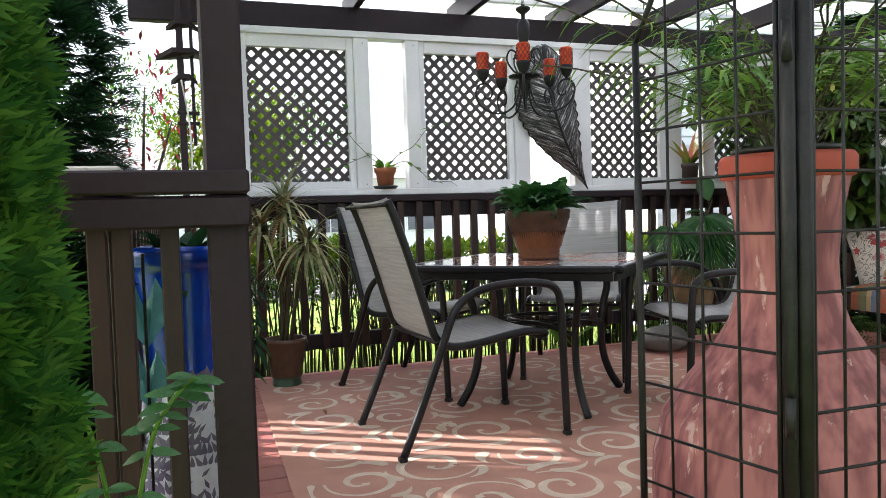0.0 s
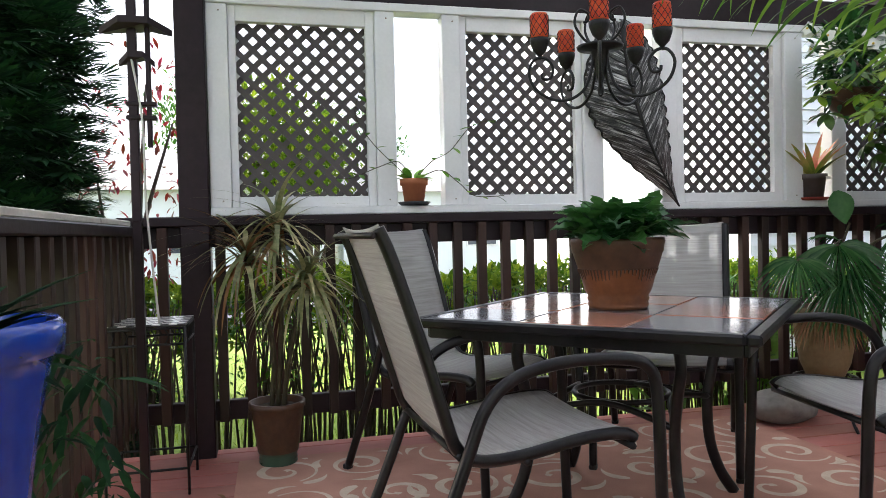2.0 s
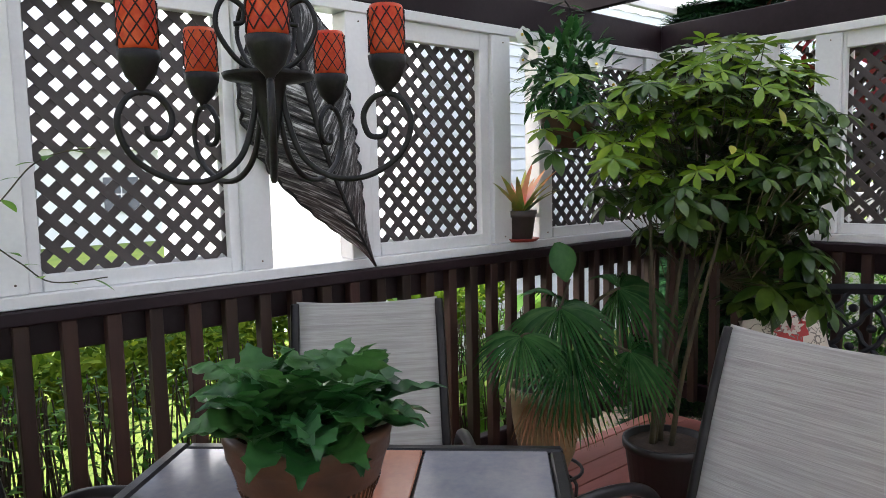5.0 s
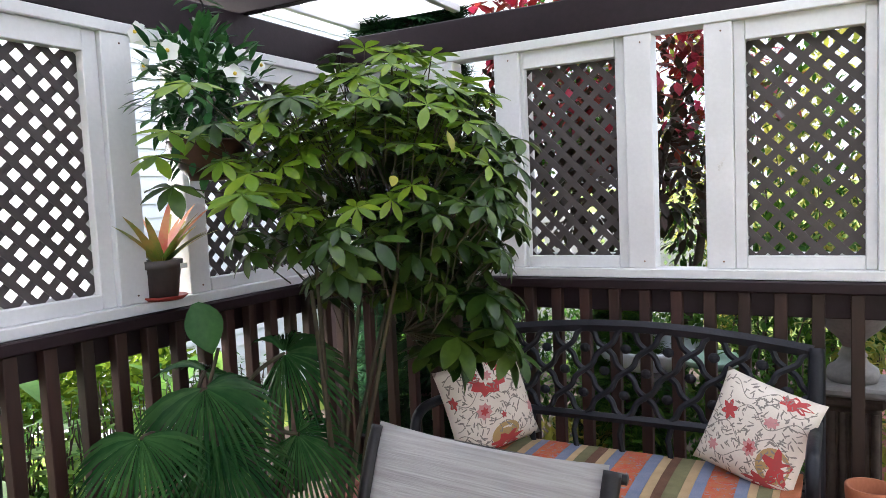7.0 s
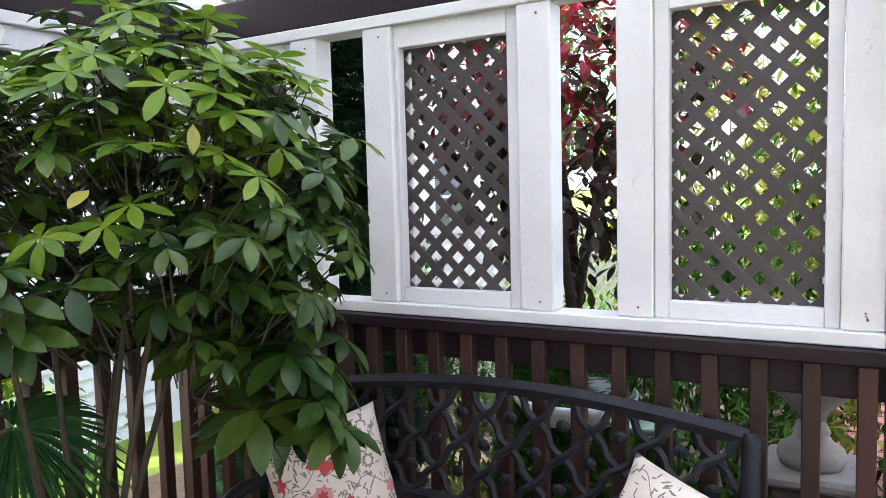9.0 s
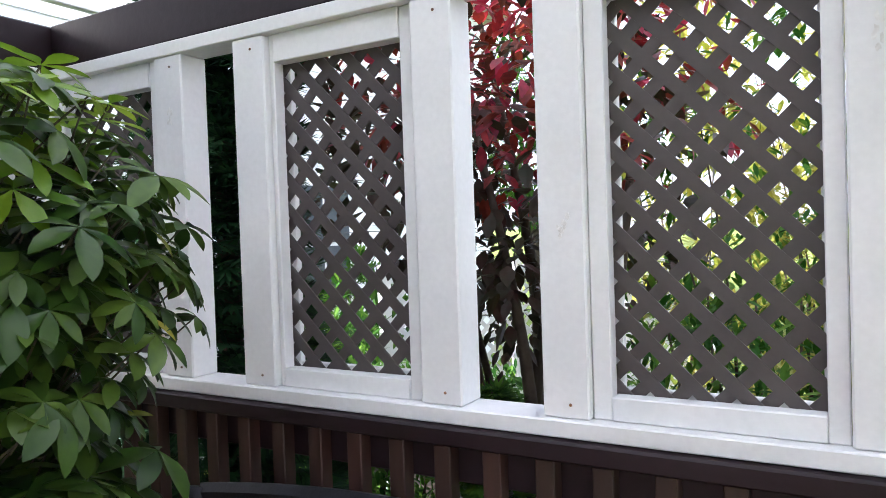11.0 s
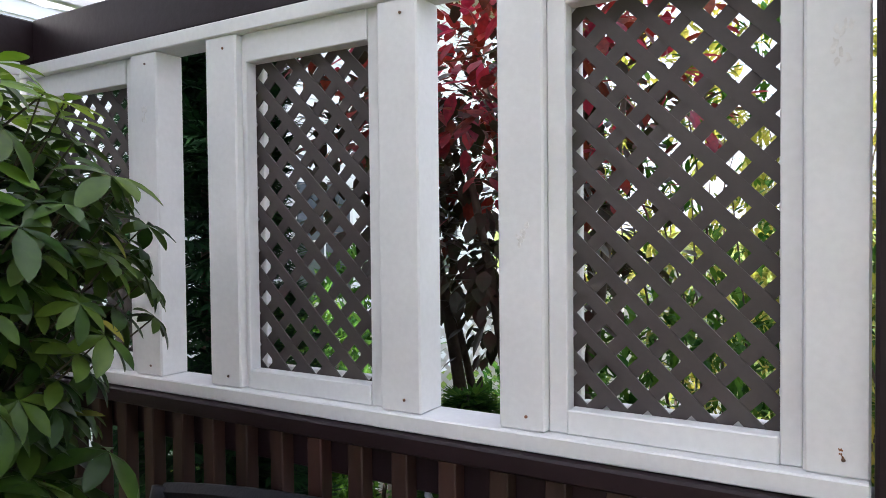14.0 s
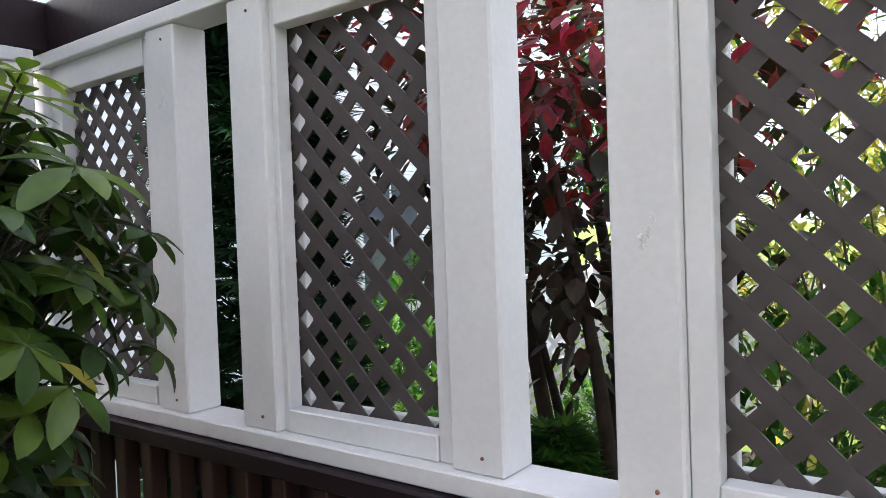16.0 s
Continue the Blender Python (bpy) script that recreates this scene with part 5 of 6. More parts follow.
fp = thing("fan_palm", pose(2.72, 3.60, 0), "dark green fan palm in a tan pot on an iron stand", "potted plant")
pot(fp, [(0, 0.24), (0.085, 0.24), (0.110, 0.30), (0.136, 0.44), (0.140, 0.53), (0.146, 0.54), (0.146, 0.57), (0.132, 0.57), (0.13, 0.53), (0, 0.53)], mat("tan_clay_pot", (0.24, 0.18, 0.09), (0.17, 0.12, 0.06), 6, 0.6, bump=0.3, fine=60), 0.129, 0.531)
for k in range(3):
    bm = bmesh.new()
    a = 2.1 * k + 0.5
    tube(bm, smooth_pts([Vector((r * math.cos(a), r * math.sin(a), zz)) for r, zz in ((0.10, 0.235), (0.15, 0.21), (0.145, 0.13), (0.17, 0.05), (0.20, 0.006), (0.185, 0.03))]), 0.007, 6)
    part("stand_leg", bm, M_IRON, fp, smooth=True)
part("stand_ring", tube(bmesh.new(), [(0.14 * math.cos(a), 0.14 * math.sin(a), 0.228) for a in np.linspace(0, 2 * math.pi, 24)], 0.007, 6), M_IRON, fp, smooth=True)
fans = [((0.085, 0.00, 0.865), (-0.30, -0.62, -0.30), 0.28), ((0.01, -0.12, 0.735), (-0.20, -0.50, -0.75), 0.27), ((0.36, -0.08, 0.92), (0.55, -0.55, -0.10), 0.27),
        ((-0.18, -0.04, 0.80), (-0.55, -0.45, -0.40), 0.22), ((0.20, 0.12, 0.88), (0.5, 0.1, -0.1), 0.24), ((0.24, -0.22, 0.70), (0.35, -0.60, -0.55), 0.23)]
for b, d, s in fans:
    bm = bmesh.new()
    tube(bm, smooth_pts([(0, 0, 0.53), Vector(b) * 0.55 + Vector((0, 0, 0.33)), b]), [0.007] * 12 + [0.005], 6)
    part("leaf_stalk", bm, M_STEM, fp, smooth=True)
    fan_leaf("fan_leaf", fp, b, d, (-0.45, -0.50, 0.85), s, 40, 4.5, 0.45)
b = (0.17, 0.02, 0.97)
bm = bmesh.new()
tube(bm, smooth_pts([(0, 0, 0.53), (0.12, 0.04, 0.80), b]), 0.006, 6)
part("leaf_stalk", bm, M_STEM, fp, smooth=True)
scatter("young_leaf", leaf_shape(0.85, 0.12, 8, 0.35, 1.6), [aim(Vector(b) + Vector((-0.08, 0, 0.155)), (0.10, -0.20, -0.75), (-0.5, -0.7, 0.3), 0.165)], M_POTLEAF, fp, "fresh undivided green leaf", True)
for i in range(3):
    a = 3.6 + i * 0.5
    fan_leaf("dry_fan_leaf", fp, (0.08 * math.cos(a), 0.08 * math.sin(a), 0.58), (math.cos(a), math.sin(a), -0.6), (0, 0, 1), 0.22, 10, 1.0, 0.4, M_PALMDRY)

# small fern and fan leaves on the floor by the corner
fn = thing("floor_fern", pose(3.30, 3.02, 0), "low dark green fern in a black pot beside the bench", "potted plant")
pot(fn, [(0, 0), (0.09, 0), (0.11, 0.17), (0.10, 0.17), (0.098, 0.15), (0, 0.15)], M_BLACKPLASTIC, 0.098, 0.151)
ms = []
for k in range(26):
    a, e = U(0, 6.28), U(0.3, 1.1)
    for j in range(14):
        t = 0.15 + j / 16
        q = Vector((0, 0, 0.16)) + rot_dir(a, e) * (0.36 * t) - Vector((0, 0, 0.20 * t * t))
        for s in (-1, 1):
            ms.append(aim(q, rot_dir(a + s * 1.2, -0.1), (0, 0, 1), 0.075 * (1.1 - t)))
scatter("fronds", LEAF_N, ms, M_SCHEF, fn, smooth=True)

# dracaena
dr = thing("dracaena", pose(0.145, 3.80, 0), "spiky variegated dracaena in a dark glazed pot", "potted plant")
pot(dr, [(0, 0), (0.075, 0), (0.080, 0.012), (0.076, 0.022), (0.080, 0.030), (0.076, 0.042), (0.085, 0.06), (0.105, 0.20), (0.112, 0.24), (0.118, 0.245), (0.118, 0.268), (0.105, 0.268), (0.102, 0.24), (0, 0.24)], M_POTRIM, 0.10, 0.241)
part("green_foot", lathe([(0.0755, 0.001), (0.081, 0.012), (0.077, 0.022), (0.081, 0.030), (0.077, 0.042), (0.086, 0.058)], 32), mat("green_glaze", (0.03, 0.07, 0.05), (0.05, 0.09, 0.06), 10, 0.3), dr, "green glazed foot", True)
for hd, L, n, dry in (((0.02, -0.02, 1.00), 0.32, 60, 0.12), ((0.13, -0.08, 0.78), 0.35, 80, 0.08), ((-0.11, -0.02, 0.88), 0.33, 60, 0.45)):
    bm = bmesh.new()
    tube(bm, smooth_pts([(hd[0] * 0.2, hd[1] * 0.2, 0.24), (hd[0] * 0.3 + 0.02, hd[1] * 0.5, hd[2] * 0.6), hd]), 0.011, 7)
    part("stem", bm, M_STEM, dr, smooth=True)
    m1, m2 = [], []
    for i in range(n):
        a, e = U(0, 6.28), U(-0.35, 1.35)
        (m2 if U(0, 1) < dry else m1).append(aim((hd[0], hd[1], hd[2] + U(-0.05, 0.04)), rot_dir(a, e), (0, 0, 1), L * U(0.75, 1.15), 1.35))
    scatter("leaf_rosette", BLADE_D, m1, M_DRAC, dr, "green and cream strap leaves", True)
    if m2:
        scatter("dry_leaves", BLADE_D, m2, M_DRACRED, dr, "rust-brown dried leaves", True)

# wire plant stand with mosaic top
ws = thing("plant_stand", pose(-0.33, 3.665, 0), "black wire plant stand with checkered mosaic top", "plant stand")
for sx in (-1, 1):
    for sy in (-1, 1):
        part("leg", tube(bmesh.new(), [(sx * 0.145, sy * 0.145, 0.0), (sx * 0.145, sy * 0.145, 0.635)], 0.006, 6), M_IRON, ws, smooth=True)
for zz in (0.10, 0.57, 0.63):
    for a in range(4):
        bm = tube(bmesh.new(), [(-0.145, -0.145, zz), (0.145, -0.145, zz)], 0.005, 6)
        bm.transform(pose(0, 0, 0, 0, 0, 90 * a))
        part("rail", bm, M_IRON, ws, smooth=True)
for a in range(4):
    bm = bmesh.new()
    for k in range(6):
        tube(bm, smooth_pts([(-0.12 + k * 0.048, -0.145, 0.57), (-0.105 + k * 0.048, -0.145, 0.60), (-0.12 + k * 0.048, -0.145, 0.63)], 4), 0.0025, 4)
    bm.transform(pose(0, 0, 0, 0, 0, 90 * a))
    part("scrollwork", bm, M_IRON, ws)
bm = box(-0.15, 0.15, -0.15, 0.15, 0.636, 0.642, 0.002)
tray = part("tray", bm, M_MOSAICB, ws)
for c, mm in ((0, M_MOSAICW), (1, M_MOSAICB)):
    bm = bmesh.new()
    for i in range(10):
        for j in range(10):
            if (i + j) % 2 == c:
                box(-0.148 + i * 0.0297, -0.148 + i * 0.0297 + 0.028, -0.148 + j * 0.0297, -0.148 + j * 0.0297 + 0.028, 0.6425, 0.646, 0, bm)
    part("mosaic", bm, mm, tray, "white mosaic squares" if c == 0 else "black mosaic squares")

# weathered white stool
wb = thing("wooden_stool", pose(-0.325, 2.36, 0), "weathered white-painted wooden stool with chipped top", "stool")
for k in range(2):
    part("top_board", box(-0.175, 0.175, -0.16 + k * 0.161, -0.001 + k * 0.161, 0.315, 0.340, 0.004), M_OLDWHITE, wb)
for s in (-1, 1):
    part("side_panel", box(s * 0.15 - 0.01, s * 0.15 + 0.01, -0.14, 0.14, 0, 0.3145, 0.003), M_OLDWHITE, wb)
part("apron", box(-0.139, 0.139, 0.115, 0.135, 0.22, 0.3145, 0.003), M_OLDWHITE, wb)
part("apron", box(-0.139, 0.139, -0.135, -0.115, 0.22, 0.3145, 0.003), M_OLDWHITE, wb)

# tall blue planter
bl_ = thing("blue_planter", pose(-0.315, 1.80, 0), "tall glossy blue planter with white tree motif", "planter")
prof = [(0, 0), (0.155, 0), (0.165, 0.02), (0.166, 0.12), (0.150, 0.26), (0.120, 0.42), (0.113, 0.52), (0.116, 0.60), (0.130, 0.70), (0.146, 0.78), (0.150, 0.80), (0.165, 0.805), (0.168, 0.84), (0.160, 0.852), (0.148, 0.85), (0.142, 0.79), (0, 0.79)]
pot(bl_, prof, M_BLUE, 0.14, 0.791, 40, "glossy cobalt blue glaze")


def blue_r(zz):
    for (r0, z0), (r1, z1) in zip(prof[2:], prof[3:]):
        if z0 <= zz <= z1:
            return r0 + (r1 - r0) * (zz - z0) / (z1 - z0)
    return 0.12


bm = bmesh.new()
for i in range(60):
    for j in range(14):
        a = 2 * math.pi * i / 60
        zz = 0.17 + j * 0.027
        f = noise.noise(Vector((math.cos(a) * 3, math.sin(a) * 3, zz * 9))) - 0.9 * abs(zz - 0.33) / 0.24 + 0.55
        if f > 0:
            q = blue_r(zz) + 0.0032
            s = 0.030 * min(1, 0.5 + f)
            n0 = Vector((math.cos(a), math.sin(a), 0))
            t0 = Vector((-math.sin(a), math.cos(a), 0))
            tt = U(-0.9, 0.9)
            up_ = (Vector((0, 0, 1)) * math.cos(tt) + t0 * math.sin(tt))
            sd_ = n0.cross(up_)
            c = n0 * q + Vector((0, 0, zz))
            bm.faces.new([bm.verts.new(c + up_ * s * x + sd_ * s * 0.33 * y_) for x, y_ in ((-1, 0), (-0.2, 1), (1, 0), (-0.2, -1))])
tagged(part("leaf_motif", bm, mat("grey_violet_print", (0.13, 0.11, 0.17), (0.20, 0.18, 0.26), 12, 0.3), bl_), "grey-violet leafy tree print", kind="stuff")
bm = bmesh.new()
rows = []
for j in range(9):
    rows.append([])
    for i in range(72):
        a = 2 * math.pi * i / 72
        edge = 0.025 * noise.noise(Vector((math.cos(a) * 4, math.sin(a) * 4, 3 * (j > 4)))) + 0.012 * math.sin(i * 1.7)
        zz = 0.17 + 0.35 * j / 8 + edge * abs(j - 4) / 4
        q = blue_r(zz) + 0.0015
        rows[-1].append(bm.verts.new((q * math.cos(a), q * math.sin(a), zz)))
for r0, r1 in zip(rows, rows[1:]):
    for i in range(72):
        bm.faces.new((r0[i - 1], r0[i], r1[i], r1[i - 1]))
part("white_band", bm, M_BLUEMARK, bl_, "white glazed band with uneven edges", True)
ms = []
for i in range(60):
    a = U(0, 6.28)
    ms.append(aim((U(-0.06, 0.06), U(-0.06, 0.06), 0.80), rot_dir(a, U(-0.1, 0.9)), (0, 0, 1), U(0.12, 0.22), 0.7))
for i in range(120):
    ms.append(aim((0.10 + U(-0.03, 0.10), 0.16 + U(-0.06, 0.08), U(0.45, 0.80)), rot_dir(U(0, 6.28), U(-0.9, 0.2)), (0, 0, 1), U(0.04, 0.09), 0.8))
scatter("ferny_leaves", LEAF_N, ms, M_CONIFER, bl_, "dark trailing leaves", True)

# teal butterfly ornament by the side railing
to = thing("teal_ornament", pose(-0.405, 1.625, 0.44), "teal metal butterfly ornament on the side railing", "garden ornament")
M_TEAL = mat("teal_enamel", (0.10, 0.30, 0.33), (0.16, 0.40, 0.42), 10, 0.4, bump=0.2)
for s in (-1, 1):
    bm = bmesh.new()
    for z0, z1, w in ((0.17, 0.34, 0.062), (0.02, 0.165, 0.05)):
        a = [bm.verts.new(v) for v in ((0, 0, z0), (s * w, -0.01, (z0 + z1) / 2), (s * w * 0.4, 0, z1), (0, 0.012, (z0 + z1) / 2))]
        bm.faces.new((a[0], a[1], a[3]))
        bm.faces.new((a[1], a[2], a[3]))
        bm.faces.new((a[0], a[3], a[2]))
    w_ = part("wing", bm, M_TEAL, to)
    sd = w_.modifiers.new("thick", "SOLIDIFY")
    sd.thickness = 0.006
part("body", tube(bmesh.new(), [(0, -0.008, -0.44), (0, -0.008, 0.40)], 0.004, 6), M_IRON, to)

# big clay planter with areca palm
cp = thing("clay_planter", pose(1.113, 1.18, 0), "tall pink clay chiminea-shaped planter holding a palm", "planter")
prof = [(0.26, 0.0), (0.315, 0.04), (0.335, 0.12), (0.328, 0.26), (0.300, 0.38), (0.240, 0.47), (0.178, 0.55), (0.138, 0.62), (0.118, 0.69), (0.114, 0.77), (0.120, 0.86), (0.137, 0.95), (0.145, 0.985), (0.143, 0.99)]
bm = lathe(prof, 72)
for v in bm.verts:
    a = math.atan2(v.co.y, v.co.x)
    k = max(0.0, 1 - abs(v.co.z - 0.38) / 0.35) * 0.026 + (0.010 if v.co.z > 0.8 else 0.0)
    f = 1 + k * 1.6 * (abs(math.cos(a * 9)) - 0.5)
    v.co.x *= f
    v.co.y *= f
part("body", bm, M_CHIM, cp, smooth=True)
part("rim", lathe([(0.141, 0.972), (0.151, 0.975), (0.157, 0.99), (0.157, 1.02), (0.150, 1.032), (0.126, 1.03), (0.123, 0.99), (0, 0.985)], 56), M_CHIMRIM, cp, "red clay rim", True)
part("liner_pot", lathe([(0.09, 0.987), (0.120, 1.035), (0.128, 1.036), (0.128, 1.048), (0.116, 1.048), (0.112, 1.02), (0, 1.02)], 30), M_BLACKPLASTIC, cp, "black plastic liner pot", True)
ms = []
st = bmesh.new()
for k in range(30):
    a, e = U(0, 6.28), U(0.75, 1.45)
    L = U(0.45, 0.80)
    prevp = None
    for j in range(16):
        t = j / 15
        q = Vector((U(-0.01, 0.01) + 0.04 * math.cos(a * 3), 0.04 * math.sin(a * 3), 1.02)) + rot_dir(a, e) * (L * t) + Vector((math.cos(a), math.sin(a), 0)) * (0.16 * t * t) - Vector((0, 0, 0.24 * t * t * L))
        if prevp is not None:
            tube(st, [prevp, q], 0.0028, 4, cap=False)
        prevp = q
        if t > 0.28:
            for s in (-1, 1):
                ms.append(aim(q, rot_dir(a + s * U(0.5, 0.9), e * 0.4 - 0.7 * t), (0, 0, 1), 0.26 * (1.15 - t) * U(0.85, 1.1), 0.9))
scatter("fronds", blade_shape(0.11, 0.35, 5), ms, M_BRIGHTLEAF, cp, "bright green palm fronds", True)
tagged(part("frond_stemwork", st, M_STEM, cp), "green palm stalks", kind="stuff")

# black wire trellis
wt = thing("wire_trellis", pose(0, 0, 0), "hinged black wire grid trellis with a thick post", "trellis")
PA, PB, PC = Vector((0.630, 1.098, 0)), Vector((0.712, 0.757, 0)), Vector((1.14, 0.747, 0))


def trellis_panel(a, b, n, h0, h1):
    for k in range(n + 1):
        t = k / n
        p = a.lerp(b, t)
        h = h0 + (h1 - h0) * math.sin(t * math.pi / 2)
        part("vertical_wire", tube(bmesh.new(), [(p.x, p.y, 0.02), (p.x, p.y, h)], 0.0055 if k in (0, n) else 0.0032, 6), M_IRON, wt, smooth=True)
    zz = 0.10
    while zz < max(h0, h1) - 0.01:
        t0, t1 = 0.0, 1.0
        if zz > min(h0, h1):
            f = (zz - h0) / (h1 - h0)
            t0 = math.asin(max(0, min(1, f))) * 2 / math.pi
        p, q = a.lerp(b, t0), a.lerp(b, t1)
        if (p - q).length > 0.02:
            part("horizontal_wire", tube(bmesh.new(), [(p.x, p.y, zz), (q.x, q.y, zz)], 0.0032, 6), M_IRON, wt, smooth=True)
        zz += 0.108
    part("top_arch", tube(bmesh.new(), [tuple(a.lerp(b, t).xy) + (h0 + (h1 - h0) * math.sin(t * math.pi / 2),) for t in np.linspace(0, 1, 12)], 0.006, 6), M_IRON, wt, smooth=True)


trellis_panel(PA, PB + Vector((-0.012, 0.02, 0)), 4, 1.262, 1.62)
trellis_panel(PB + Vector((0.035, -0.002, 0)), PC, 5, 1.62, 1.621)
for s, r in ((-0.012, 0.013), (0.020, 0.017), (0.038, 0.008)):
    part("post", tube(bmesh.new(), [(PB.x + s, PB.y - 0.004, 0.0), (PB.x + s, PB.y - 0.004, 1.68)], r, 10), M_IRON, wt, smooth=True)
for zz in (0.5, 1.15, 1.45):
    part("hinge", tube(bmesh.new(), [(PB.x - 0.024, PB.y - 0.016, zz), (PB.x - 0.024, PB.y - 0.016, zz + 0.07)], 0.009, 8), M_IRON, wt, smooth=True)
part("post", tube(bmesh.new(), [(PA.x, PA.y, 0), (PA.x, PA.y, 1.262)], 0.008, 8), M_IRON, wt, smooth=True)

# small terracotta pot by the bench
st_ = thing("terracotta_pot", pose(3.93, 1.82, 0) @ Matrix.Diagonal((0.66, 0.66, 1.10, 1)), "plain orange terracotta pot beside the bench", "pot")
part("pot", lathe([(0, 0), (0.075, 0), (0.100, 0.30), (0.108, 0.302), (0.112, 0.36), (0.112, 0.372), (0.098, 0.372), (0.094, 0.30), (0, 0.05)], 32), M_TERRA, st_, smooth=True)

# dark ladder-like trellis pole and hanging cable beside the back post
lp = thing("wooden_trellis_pole", pose(-0.335, 3.50, 0), "dark wooden pole with tiered crosspieces and white cable", "trellis")
part("pole", box(-0.016, 0.016, -0.016, 0.016, 1.03, 2.45, 0.003), M_DARKWOOD, lp)
part("pole", box(0.045, 0.062, -0.012, 0.012, 1.30, 2.45, 0.003), M_DARKWOOD, lp)
for zz, w in ((1.40, 0.05), (1.45, 0.05), (2.02, 0.07)):
    part("crosspiece", box(-w * 0.5, w + 0.03, -0.02, 0.02, zz, zz + 0.016, 0.003), M_DARKWOOD, lp)
for zz, w, h in ((1.60, 0.062, 0.016), (1.715, 0.125, 0.018), (1.86, 0.075, 0.016)):
    bm = bmesh.new()
    top = [bm.verts.new((0.015 + x * w, y * w, zz + h + (0.03 if abs(x) < 0.5 else 0.0))) for x, y in ((-1, 0), (-0.4, -0.5), (0.4, -0.5), (1, 0), (0.4, 0.5), (-0.4, 0.5))]
    low = [bm.verts.new((v.co.x, v.co.y, v.co.z - h - 0.006)) for v in top]
    bm.faces.new(top)
    bm.faces.new(low[::-1])
    for k in range(6):
        bm.faces.new((top[k - 1], low[k - 1], low[k], top[k]))
    part("tier", bm, M_DARKWOOD, lp)
part("cable", tube(bmesh.new(), smooth_pts([(0.0, -0.02, 1.62), (0.03, -0.02, 1.4), (0.035, -0.02, 1.1), (0.045, 0.02, 0.85), (0.06, 0.03, 0.648)]), 0.0045, 5), M_CABLE, lp, "white cable", True)
part("base_post", box(-0.016, 0.016, -0.016, 0.016, 0.0, 1.031, 0.003), M_DARKWOOD, lp)

# rounded grey stone lying on the deck by the back rail
bm = bmesh.new()
bmesh.ops.create_icosphere(bm, subdivisions=4, radius=1.0)
for v in bm.verts:
    c = v.co.copy()
    f = 1 + 0.16 * noise.noise(c * 1.3) + 0.05 * noise.noise(c * 4.0)
    v.co = Vector((c.x * 0.20 * f, c.y * 0.14 * f, 0.075 + max(c.z * 0.085 * f, -0.075)))
rk = link_mesh("boulder", bm, mat("field_stone", (0.20, 0.185, 0.165), (0.12, 0.11, 0.10), 7, 0.8, bump=0.6, fine=40))
rk.matrix_world = pose(2.58, 3.72, 0.0, 0, 0, 25)
for f in rk.data.polygons:
    f.use_smooth = True
tagged(rk, "rounded grey-brown field stone lying on the deck", "stone")

# ---------- garden outside ----------
def cloud(center, radii, n, clusters, spread, size, shell=0.5, down=0.0):
    """Matrices of leaves gathered in clumps within an ellipsoid."""
    ms = []
    cs = []
    while len(cs) < clusters:
        p = Vector((U(-1, 1), U(-1, 1), U(-1, 1)))
        if shell < p.length < 1:
            cs.append(p)
    for i in range(n):
        c = cs[i % clusters]
        o = ball_dir() * (spread * U(0, 1) ** 0.5)
        q = Vector(center) + Vector((c.x * radii[0], c.y * radii[1], c.z * radii[2])) + o
        d = o.normalized() * 0.8 + c * 0.5 + ball_dir() * 0.6 - Vector((0, 0, down))
        ms.append(aim(q, d, (0, 0, 1), U(*size)))
    return ms


def branching(base, top_pts, r, mid=0.5, wob=0.15):
    bm = bmesh.new()
    for t in top_pts:
        m_ = Vector(base).lerp(Vector(t), mid) + Vector((U(-wob, wob), U(-wob, wob), 0.1))
        sp = smooth_pts([base, m_, t], 6)
        tube(bm, sp, [r * (1 - 0.8 * i / (len(sp) - 1)) for i in range(len(sp))], 7)
    return bm


SPRAY = leaf_shape(0.16, 0.12, 3)
TWIG = leaf_shape(0.40, 0.15, 3)


def tree(name, base, label, cat_, crowns, limbs, r, group=""):
    th = thing(name, pose(*base), label, cat_, group)
    part("trunk", branching((0, 0, 0), limbs, r), M_BARK, th, smooth=True)
    for nm, ms, tmpl, mm, lb in crowns:
        scatter(nm, tmpl, ms, mm, th, lb)
    return th


def conifer(base, h, r, n, mm, label, tmpl, size, group="", bottom=0.05):
    """A cone of drooping sprays on tiers of branches."""
    th = thing("conifer", pose(*base), label, "conifer", group)
    part("trunk", tube(bmesh.new(), [(0, 0, 0), (0.02, 0, h * 0.5), (0, 0, h)], [0.09 * r + 0.02, 0.05 * r + 0.012, 0.006], 8), M_BARK, th, smooth=True)
    ms = []
    while len(ms) < n:
        t = U(bottom, 1)
        a = U(0, 6.28)
        lob = 0.72 + 0.28 * math.sin(a * 5 + t * 21) * math.sin(t * 34 + a * 2)
        rr_ = r * (1 - t) ** 0.62 * lob * U(0.55, 1.0) ** 0.5 + 0.02
        q = Vector((rr_ * math.cos(a), rr_ * math.sin(a), h * t - 0.10 * rr_))
        ms.append(aim(q, rot_dir(a + U(-0.7, 0.7), U(-0.7, 0.5)), (0, 0, 1), U(*size)))
    scatter("foliage", tmpl, ms, mm, th)
    return th


